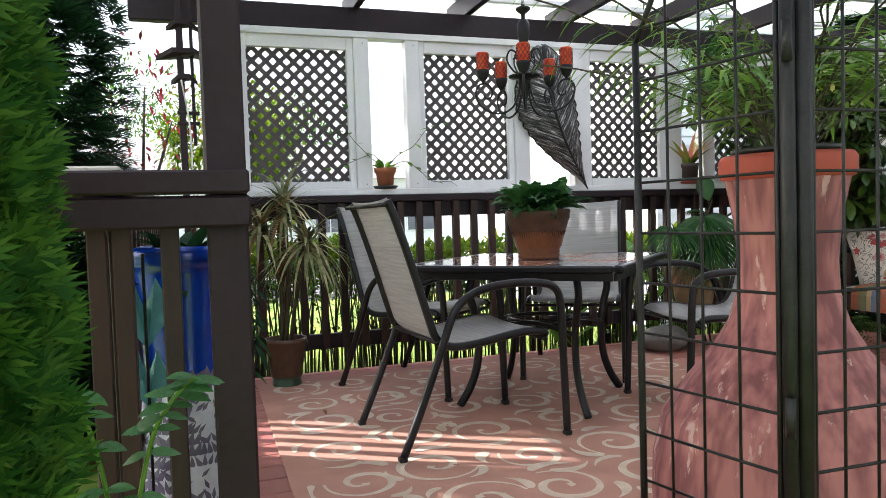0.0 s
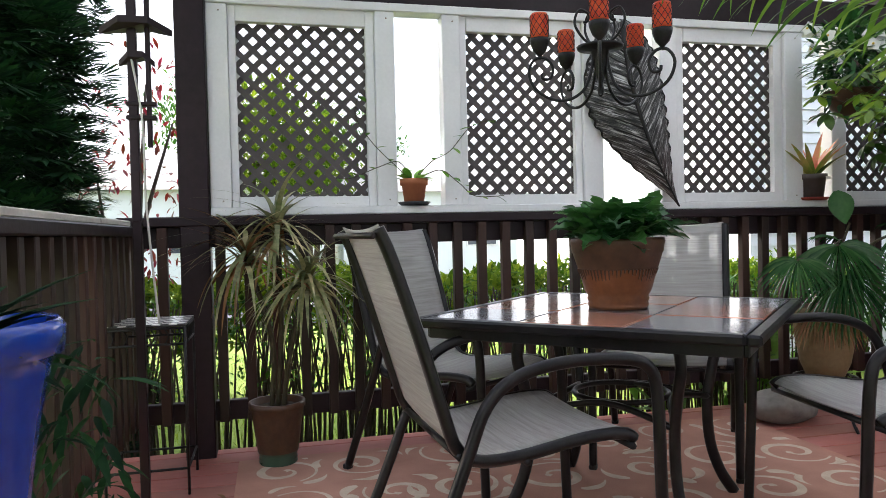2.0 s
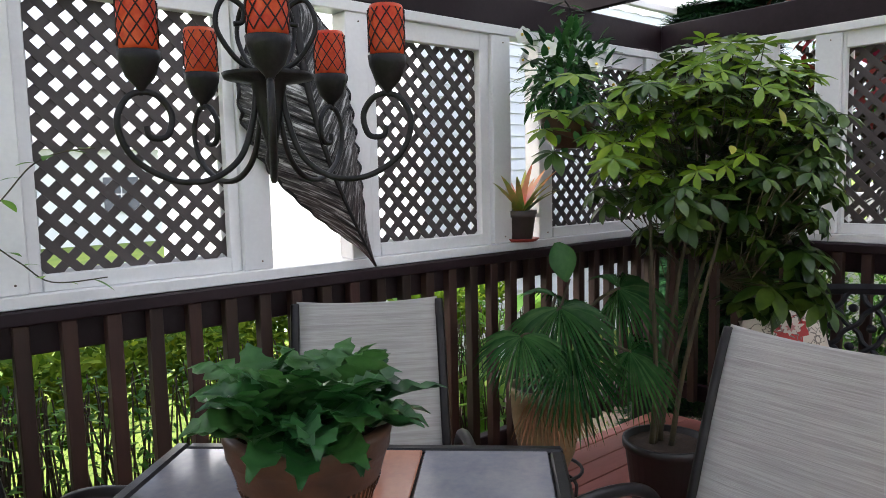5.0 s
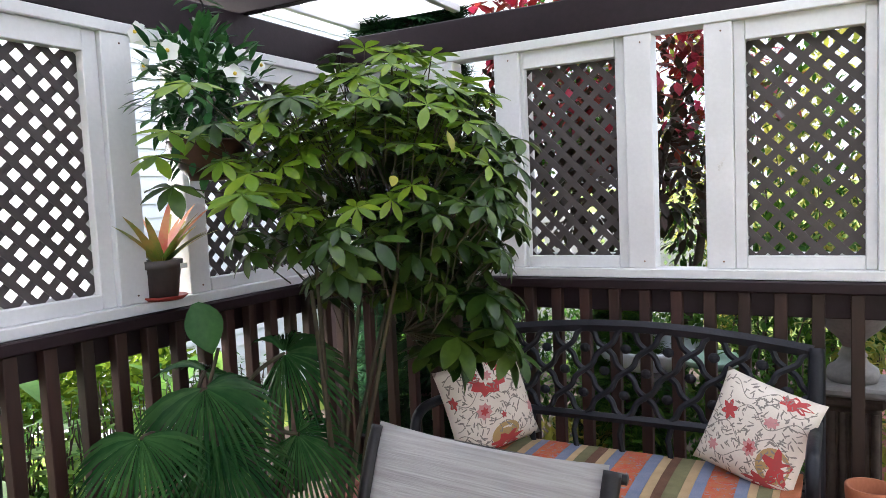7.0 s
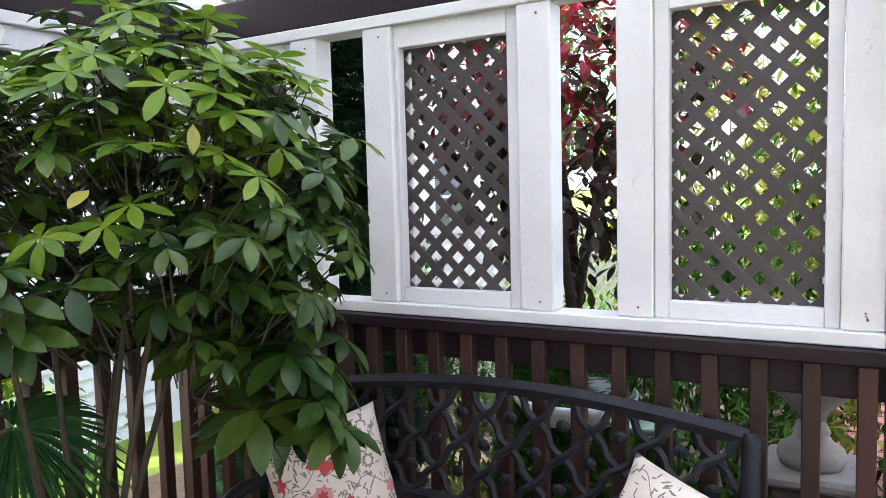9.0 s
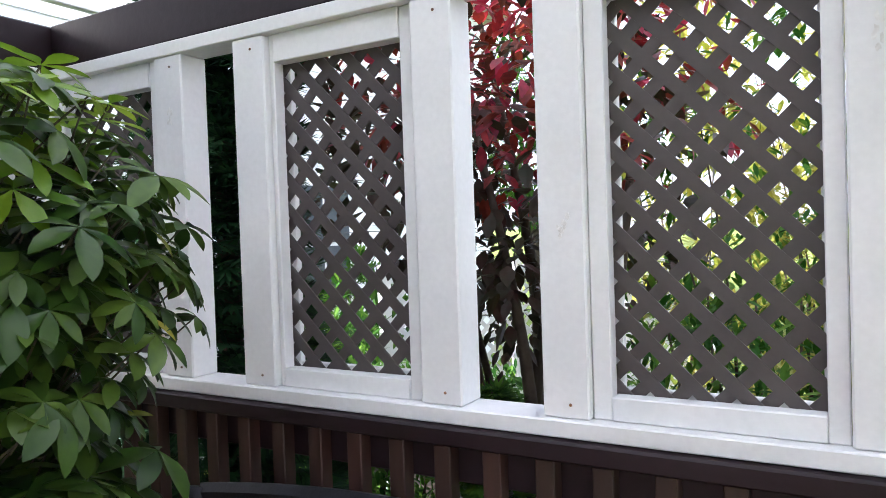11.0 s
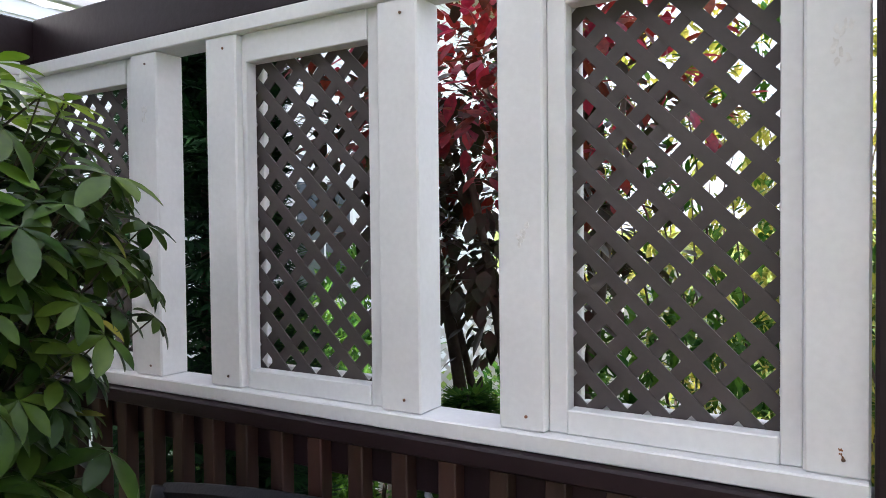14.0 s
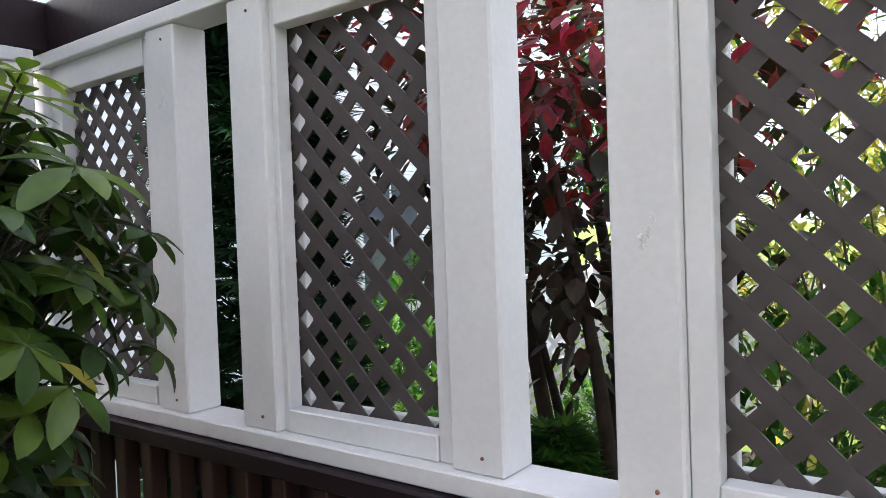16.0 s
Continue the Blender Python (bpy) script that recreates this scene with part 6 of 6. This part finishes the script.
# thuja at the entrance, and a rose shoot in front of the railing
def spray_template():
    """A flat fan of small scaly twigs."""
    V, Fc = [], []
    for k in range(7):
        a = (k - 3) * 0.30
        L = 1.0 - 0.10 * abs(k - 3)
        b = (0.12 * abs(k - 3)) * 0.5
        for t, w in ((b, 0.0), (b + L * 0.5, 0.075), (b + L, 0.0), (b + L * 0.5, -0.075)):
            V.append((t * math.cos(a) - w * math.sin(a), t * math.sin(a) + w * math.cos(a), 0.06 * (k % 2) * t))
        o = k * 4
        Fc.append((o, o + 3, o + 2, o + 1))
    return V, Fc


THUJA = spray_template()


def thuja(base, h, r, n, label):
    th = thing("thuja_shrub", pose(*base), label, "shrub")
    part("trunk", tube(bmesh.new(), [(0, 0, 0), (0, 0, h * 0.9)], [0.03, 0.005], 7), M_BARK, th, smooth=True)
    ms = []
    for i in range(n):
        t, a = U(0.02, 1), U(0, 6.28)
        lob = 0.84 + 0.16 * math.sin(a * 9 + t * 40) * math.sin(t * 55 + a * 3)
        rr_ = r * min(1, (1.04 - t) * 2.2) ** 0.5 * lob * U(0.7, 1.0)
        q = Vector((rr_ * math.cos(a), rr_ * math.sin(a), h * t))
        d = rot_dir(a + U(-0.6, 0.6), U(0.0, 1.2))
        ms.append(aim(q, d, rot_dir(a + 1.5, U(-0.5, 0.5)), U(0.030, 0.055)))
    scatter("foliage", THUJA, ms, M_THUJA, th)
    return th


thuja((-0.655, 0.72, GZ), 2.7, 0.235, 22000, "dense bright green thuja beside the entrance")
rs = thing("rose_shoot", pose(-0.42, 0.96, GZ), "arching green rose shoot with oval leaflets", "plant")
canes = [[(0, 0, 0), (0.02, 0.0, 0.5), (0.0, 0.02, 0.95), (-0.04, 0.02, 1.15)], [(0.01, 0, 0.8), (0.06, 0, 1.05), (0.10, 0.0, 1.13), (0.135, 0.01, 1.16)], [(0, 0, 0.6), (0.07, -0.02, 0.85), (0.13, -0.02, 0.93)]]
ms = []
for c in canes:
    sp = smooth_pts(c, 7)
    part("cane", tube(bmesh.new(), sp, 0.004, 5), M_BRIGHTLEAF, rs, smooth=True)
    for k, p in enumerate(sp[5::2]):
        for s in (-1, 1):
            ms.append(aim(p, rot_dir(U(-0.6, 0.6) + (0 if s > 0 else 3.1), U(-0.3, 0.4)), (0, -0.4, 1), U(0.035, 0.055)))
leaflet = scatter("leaflet", LEAF_W, [np.eye(4)], M_POTLEAF, rs, smooth=True)
for k, mm in enumerate(ms):
    ob = leaflet if k == 0 else new("leaflet", leaflet.data)
    ob.parent = rs
    ob.matrix_basis = Matrix(mm.tolist())
wf = thing("wilted_rose", pose(-0.17, 1.05, GZ), "wilted brown rose bloom on a short stem", "flower")
part("stem", tube(bmesh.new(), smooth_pts([(0, 0, 0), (0.01, 0, 0.4), (-0.01, 0.01, 0.74)]), 0.004, 5), M_STEM, wf)
scatter("petals", LEAF_W, [aim((-0.01, 0.01, 0.74), rot_dir(U(0, 6.28), U(0.1, 1.2)), (0, 0, 1), U(0.03, 0.045)) for i in range(14)], mat("wilted_petal", (0.30, 0.12, 0.08), (0.20, 0.08, 0.06), 12, 0.8, translucent=0.3), wf)

conifer((-1.35, 4.75, GZ), 5.5, 0.95, 13000, M_CONIFER, "large dark drooping conifer beyond the railing", THUJA, (0.10, 0.20))
# position and height chosen to keep low sun off the side screen's sill
conifer((-2.7, 7.6, GZ), 8.6, 1.6, 8000, M_CONIFER, "dark conifer behind another one, placed to block low sun", THUJA, (0.2, 0.35))
tree("plum_tree", (-0.75, 5.6, GZ), "small red-leaved plum tree beyond the conifer", "tree",
     [("leaves", cloud((0.1, 0, 1.9), (0.45, 0.45, 0.8), 420, 40, 0.16, (0.05, 0.09)), TWIG, M_REDLEAF, "dark red leaves")],
     [(0.1, 0, 1.6), (-0.2, 0.1, 1.9), (0.3, -0.1, 2.2), (0.1, 0.2, 2.5)], 0.03)

tree("lawn_tree", (0.15, 9.0, GZ), "round grey-green ornamental tree on the lawn", "tree",
     [("leaves", cloud((0, 0, 2.55), (0.80, 0.80, 0.60), 5200, 120, 0.22, (0.07, 0.12), 0.1), TWIG, M_HEDGE, "")],
     [(U(-0.5, 0.5), U(-0.5, 0.5), U(2.2, 2.9)) for k in range(6)], 0.05)

# hedge behind the back railing: bare stems below, leafy top
hd = thing("hedge", pose(0, 0, GZ), "leafy green hedge with bare stems behind the railing", "hedge", kind="stuff")
stems = bmesh.new()
for i in range(620):
    x, y = U(-2.5, 4.0), U(4.40, 4.95)
    tube(stems, [(x, y, 0), (x + U(-0.05, 0.05), y + U(-0.05, 0.05), 0.55), (x + U(-0.12, 0.12), y + U(-0.1, 0.1), 1.12)], [0.008, 0.006, 0.003], 4, cap=False)
part("stems", stems, M_BARK, hd)
ms = []
for i in range(7000):
    ms.append(aim((U(-2.6, 4.1), U(4.36, 4.9), 0.52 + 0.62 * U(0, 1) ** 0.7), rot_dir(U(0, 6.28), U(-0.3, 1.0)), (0, 0, 1), U(0.03, 0.06)))
scatter("leaves", leaf_shape(0.5, 0.15, 2), ms, M_SHRUB, hd)
# back row: sunlight put in the colour, lighter yellow-green than the front leaves
ms = []
for i in range(17000):
    x = U(-2.6, 4.1)
    top = 1.22 + 0.05 * math.sin(x * 3.1) + 0.04 * math.sin(x * 7.7 + 1)
    ms.append(aim((x, U(5.05, 5.75), top * (0.62 + 0.38 * U(0, 1) ** 0.6)), rot_dir(U(0, 6.28), U(0.0, 1.3)), (0, -0.4, 1), U(0.045, 0.085)))
scatter("sunlit_leaves", leaf_shape(0.5, 0.15, 3), ms, M_HEDGE, hd)

# grass close to the deck
gr = thing("grass", pose(0, 0, GZ), "sunlit lawn grass near the deck", "grass", kind="stuff")
ms = [aim((U(-4, 5), 4.2 + 5.5 * U(0, 1) ** 1.5, 0), rot_dir(U(0, 6.28), U(0.7, 1.4)), (0, 0, 1), U(0.05, 0.10)) for i in range(22000)]
scatter("blades", blade_shape(0.10, 0.3, 2), ms, M_GRASSBLADE, gr)

# broad-leaved canna outside the back corner
cn = thing("canna", pose(3.25, 4.62, GZ), "sunlit broad-leaved canna clump outside the railing", "plant")
ms = []
for i in range(150):
    a = U(0, 6.28)
    ms.append(aim((U(-1.1, 0.6), U(-0.3, 0.2), U(0.1, 1.05)), rot_dir(a, U(0.4, 1.3)), (0, 0, 1), U(0.22, 0.42)))
scatter("leaves", leaf_shape(0.30, 0.35, 6), ms, M_BRIGHTLEAF, cn, smooth=True)

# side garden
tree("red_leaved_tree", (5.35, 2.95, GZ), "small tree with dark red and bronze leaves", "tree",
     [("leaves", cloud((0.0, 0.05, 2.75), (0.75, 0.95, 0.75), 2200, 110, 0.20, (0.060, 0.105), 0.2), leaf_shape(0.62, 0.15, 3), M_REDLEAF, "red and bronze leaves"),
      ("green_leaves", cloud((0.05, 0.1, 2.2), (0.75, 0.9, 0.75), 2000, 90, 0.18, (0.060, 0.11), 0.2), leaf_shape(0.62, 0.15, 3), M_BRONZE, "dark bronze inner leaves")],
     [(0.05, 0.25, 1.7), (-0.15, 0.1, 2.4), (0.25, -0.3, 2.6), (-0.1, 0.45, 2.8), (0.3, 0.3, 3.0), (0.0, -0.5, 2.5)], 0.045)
conifer((4.85, 4.05, GZ), 4.2, 0.60, 11000, M_CONIFER, "tall dark arborvitae against the screen", THUJA, (0.09, 0.15), "side garden conifers", 0.02)
conifer((4.98, 2.90, GZ), 1.42, 0.40, 3200, M_THUJA, "low dark green juniper bush", THUJA, (0.05, 0.10), "side garden conifers", 0.02)


def shrub(base, h, r, n, mm, label, size=(0.05, 0.09), tmpl=TWIG):
    th = thing("shrub", pose(*base), label, "shrub", "side garden shrubs")
    part("stem", branching((0, 0, 0), [(U(-r, r) * 0.6, U(-r, r) * 0.6, h * U(0.6, 0.9)) for k in range(6)], 0.012), M_BARK, th)
    scatter("leaves", tmpl, cloud((0, 0, h * 0.55), (r, r, h * 0.45), n, max(12, n // 30), 0.13, size, 0.25), mm, th)


shrub((5.2, 2.25, GZ), 1.7, 0.45, 2600, M_SHRUB, "leafy green shrub behind the bench screen")
shrub((5.5, 1.55, GZ), 2.3, 0.55, 2600, M_YELLOWLEAF, "tall yellow-green shrub in the side garden")
shrub((6.3, 2.3, GZ), 3.0, 0.75, 3600, M_SHRUB, "tall green shrub further into the garden")
shrub((7.3, 3.6, GZ), 1.15, 0.6, 1800, M_SHRUB, "broad green shrub near the white fence")
shrub((6.2, 0.6, GZ), 3.0, 0.8, 3000, M_YELLOWLEAF, "tall sunlit shrub beside the path")
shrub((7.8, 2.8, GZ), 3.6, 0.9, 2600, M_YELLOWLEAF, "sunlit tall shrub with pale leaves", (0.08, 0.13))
shrub((6.05, 3.1, GZ), 1.2, 0.50, 3000, M_SHRUB, "dark leafy shrub under the red tree")
shrub((5.9, 4.0, GZ), 1.55, 0.50, 2600, M_SHRUB, "dense dark green shrub beyond the red tree")
shrub((6.7, 5.0, GZ), 1.6, 0.60, 2600, M_SHRUB, "tall dense green shrub beside the fence", (0.07, 0.12))
shrub((8.2, 5.9, GZ), 1.8, 0.70, 3200, M_SHRUB, "tall rounded green shrub beside the white house", (0.08, 0.13))
# added out of view: crown blocks low sun above the railing, lower leaves thicken it
tree("unseen_shade_tree", (-3.2, 3.9, GZ), "tall dense tree added out of view to shade the deck", "tree",
     [("leaves", cloud((0, 0, 4.9), (1.60, 1.60, 1.80), 12000, 220, 0.36, (0.16, 0.28), 0.05), TWIG, M_SHRUB, ""),
      ("lower_leaves", cloud((0, 0, 3.72), (1.75, 1.75, 0.42), 6500, 160, 0.28, (0.16, 0.26), 0.0), TWIG, M_SHRUB, "")],
     [(-0.8, 0.6, 4.4), (0.8, 0.5, 4.6), (-0.5, -0.9, 5.0), (0.2, -0.5, 5.8), (0.3, 0.9, 5.4)], 0.14)
shrub((8.8, 2.0, GZ), 4.2, 1.0, 3800, M_YELLOWLEAF, "tall sunlit shrub closing the side garden", (0.09, 0.15))
shrub((6.4, 1.75, GZ), 1.9, 0.5, 2200, M_SHRUB, "leafy green shrub beside the pink path", (0.06, 0.10))
shrub((4.75, 2.45, GZ), 0.85, 0.30, 1300, M_SHRUB, "low leafy shrub beside the deck")
shrub((4.7, 3.15, GZ), 0.7, 0.30, 900, M_YELLOWLEAF, "low yellow-green plant beside the deck")

# stone urn on a plinth, pale bowl, pink path, white lattice fence
ur = thing("stone_urn", pose(4.46, 1.86, GZ), "grey stone garden urn on a carved plinth", "urn")
part("bowl", lathe([(0, 1.26), (0.035, 1.26), (0.05, 1.29), (0.105, 1.34), (0.155, 1.42), (0.165, 1.44), (0.165, 1.47), (0.14, 1.47), (0.11, 1.40), (0, 1.36)], 32), M_STONE, ur, smooth=True)
part("foot", lathe([(0, 1.125), (0.085, 1.125), (0.094, 1.15), (0.088, 1.175), (0.060, 1.195), (0.046, 1.215), (0.052, 1.225), (0.046, 1.235), (0.036, 1.2595), (0, 1.2595)], 32), M_STONE, ur, smooth=True)
part("plinth", box(-0.14, 0.14, -0.13, 0.13, 1.085, 1.124, 0.012), M_STONE, ur)
part("plinth_moulding", box(-0.12, 0.12, -0.11, 0.11, 1.04, 1.0845, 0.014), M_BARK, ur)
for k in range(-2, 3):
    part("flute", tube(bmesh.new(), [(-0.096, k * 0.036, 0.10), (-0.096, k * 0.036, 1.02)], 0.014, 8), M_BARK, ur, smooth=True)
part("plinth_shaft", box(-0.095, 0.10, -0.095, 0.095, 0.0, 1.039, 0.015), M_BARK, ur)
bw = thing("birdbath", pose(4.98, 2.77, GZ), "pale blue-white bowl of a garden birdbath", "birdbath")
part("basin", lathe([(0, 0.97), (0.08, 0.97), (0.20, 1.00), (0.255, 1.07), (0.265, 1.10), (0.25, 1.105), (0.19, 1.04), (0, 1.02)], 40), M_PALESTONE, bw, smooth=True)
part("spout", lathe([(0, 1.021), (0.035, 1.021), (0.03, 1.06), (0.015, 1.075), (0.02, 1.12), (0.022, 1.15), (0, 1.155)], 16), M_BLACKPLASTIC, bw, "dark spout", True)
part("pedestal", lathe([(0.14, 0), (0.12, 0.08), (0.06, 0.2), (0.05, 0.8), (0.09, 0.969), (0, 0.969)], 24), M_STONE, bw, smooth=True)
dish = thing("glass_dish", pose(4.72, 2.42, GZ), "pale green glass dish on a garden stake", "dish")
part("dish", lathe([(0, 1.06), (0.05, 1.06), (0.12, 1.085), (0.15, 1.115), (0.145, 1.12), (0.11, 1.095), (0, 1.075)], 32), mat("green_glass_glaze", (0.42, 0.60, 0.48), (0.34, 0.52, 0.42), 6, 0.2), dish, smooth=True)
part("stake", tube(bmesh.new(), [(0, 0, 0), (0, 0, 1.06)], 0.01, 6), M_IRON, dish, smooth=True)
path = thing("path", pose(0, 0, GZ), "pink-painted boardwalk past the bench", "path", kind="structure")
for k in range(24):
    x = 5.02 + k * 0.152
    part("board", box(x, x + 0.146, 0.55, 1.85, 0.31, 0.345, 0.004), M_PINKPATH, path)
part("bearer", box(5.02, 8.6, 0.6, 1.8, 0.0, 0.309, 0), M_BARK, path)
fe = thing("lattice_fence", pose(7.2, 4.9, GZ, 0, 0, -32), "white diagonal lattice garden fence", "fence")
for k in range(4):
    part("post", box(k * 1.2 - 0.04, k * 1.2 + 0.04, -0.04, 0.04, 0, 1.75, 0.005), M_WHITE, fe)
for zz in (0.25, 1.60):
    part("rail", box(0.041, 3.559, -0.02, 0.02, zz, zz + 0.06, 0.004), M_WHITE, fe)
bm = bmesh.new()
for s in (1, -1):
    c = -3.6 if s < 0 else 0.0
    while c < (1.35 if s < 0 else 4.95):
        poly = clip_strip(c, s, 0.035, 3.6, 1.34)
        if len(poly) >= 3:
            f0 = [bm.verts.new((x, 0.006 * s, zz + 0.29)) for x, zz in poly]
            f1 = [bm.verts.new((x, 0.006 * s + 0.004, zz + 0.29)) for x, zz in poly]
            bm.faces.new(f0)
            bm.faces.new(f1[::-1])
        c += 0.12
part("lattice_slats", bm, M_WHITE, fe)


# ---------- neighbouring houses ----------
def house(name, m, L, W, H, label, storeys, roof_h, wins, siding=True, mm=None):
    """A house with its long front along local x facing -y."""
    mm = mm or M_HOUSE
    th = thing(name, m, label, "house")
    part("wall", box(0, L, 0.02, W, 0, H, 0), mm, th)
    if siding:
        n = int(H / 0.115)
        for k in range(n):
            z0 = k * 0.115
            bm = bmesh.new()
            v = [bm.verts.new(p) for p in ((0, 0.0, z0), (L, 0.0, z0), (L, 0.016, z0 + 0.1148), (0, 0.016, z0 + 0.1148), (0, 0.019, z0), (L, 0.019, z0))]
            bm.faces.new((v[0], v[1], v[2], v[3]))
            bm.faces.new((v[4], v[5], v[1], v[0]))
            part("siding_board", bm, mm, th)
    bm = bmesh.new()
    o = 0.35
    a = [bm.verts.new(p) for p in ((-o, -o, H), (L + o, -o, H), (L + o, W + o, H), (-o, W + o, H), (-o, W / 2, H + roof_h), (L + o, W / 2, H + roof_h))]
    for f in ((0, 1, 5, 4), (2, 3, 4, 5), (1, 2, 5), (3, 0, 4), (3, 2, 1, 0)):
        bm.faces.new([a[i] for i in f])
    part("roof", bm, M_HOUSEROOF, th, "grey shingle roof")
    for x, zz, w, h in wins:
        wd = part("window", box(x, x + w, -0.035, 0.012, zz, zz + h, 0.004), M_WHITE, th)
        for i in range(2):
            for j in range(2):
                part("pane", box(x + 0.05 + i * (w - 0.08) / 2, x + 0.01 + (i + 1) * (w - 0.08) / 2, -0.042, -0.0355, zz + 0.05 + j * (h - 0.08) / 2, zz + 0.01 + (j + 1) * (h - 0.08) / 2, 0), M_GLASSDARK, wd)
    return th


house("white_house", pose(4.8, 6.9, GZ), 8.3, 7.0, 5.4, "white clapboard neighbouring house with horizontal siding", 2, 2.2, [(3.6, 1.2, 1.0, 1.4), (6.1, 1.2, 1.0, 1.4)])
house("street_house", pose(-7.0, 24.0, GZ), 9.0, 6.0, 3.0, "pale house across the street with grey roof", 1, 1.6, [(1.0, 1.0, 1.2, 1.2), (4.0, 1.0, 1.2, 1.2), (6.6, 1.0, 1.2, 1.2)], False)
house("street_house", pose(2.6, 26.0, GZ), 8.0, 6.0, 3.0, "pale house across the street with grey roof", 1, 1.6, [(1.0, 1.0, 1.2, 1.2), (4.5, 1.0, 1.2, 1.2)], False)
house("brick_house", pose(-20.0, 23.0, GZ), 9.0, 6.0, 3.0, "low red-brick house across the street", 1, 1.5, [(1.0, 1.0, 1.2, 1.2), (4.0, 1.0, 1.2, 1.2), (6.6, 1.0, 1.2, 1.2)], False, M_BRICK)

for i, (x, y, h) in enumerate(((-12, 30, 8), (-3, 34, 9), (4, 33, 7.5), (15, 30, 9), (-22, 31, 9), (-7.5, 19.8, 5.5), (1.2, 20.2, 4.8), (26, 24, 9), (18, 8, 7), (20, -2, 8), (15, 14, 8), (-15, 4, 8), (-14, -6, 8), (2, -14, 8), (12, -10, 8))):
    r = h * 0.30
    tree("street_tree", (x, y, GZ), "broad green tree beyond the garden", "tree",
         [("leaves", cloud((0, 0, h * 0.62), (r, r, h * 0.34), 2600, 90, h * 0.075, (0.18, 0.34), 0.3), TWIG, M_SHRUB if i % 3 else M_HEDGE, "")],
         [(U(-r, r) * 0.6, U(-r, r) * 0.6, h * U(0.5, 0.8)) for k in range(5)], h * 0.022, "trees across the street")
# house wall added unseen behind the camera, cutting skylight from the south
house("unseen_house_wall", pose(9.0, -2.3, GZ, 0, 0, 180), 16.0, 6.0, 5.2, "unseen grey stucco house wall added to cut front light", 2, 2.0, [(2.0, 1.2, 1.2, 1.4), (6.0, 1.2, 1.2, 1.4), (10.0, 1.2, 1.2, 1.4)], False, M_STUCCO)

# dry leaves and twigs dropped on the deck
for k, (x, y) in enumerate(((0.10, 3.30), (0.24, 3.12), (0.02, 2.92), (-0.22, 3.32), (0.55, 2.15), (0.95, 3.55), (1.75, 2.20), (-0.08, 3.45))):
    th = scatter("dry_leaf", leaf_shape(0.5, 0.35, 4), [aim((0, 0, 0.012), rot_dir(U(0, 6.28), 0.05), (0, 0.2, 1), U(0.03, 0.05))], M_PALMDRY, smooth=True)
    th.location = (x, y, 0.007 if x > RX0 else 0.0)
    tagged(th, "curled brown dry leaf lying on the deck", "leaf", "fallen leaves")
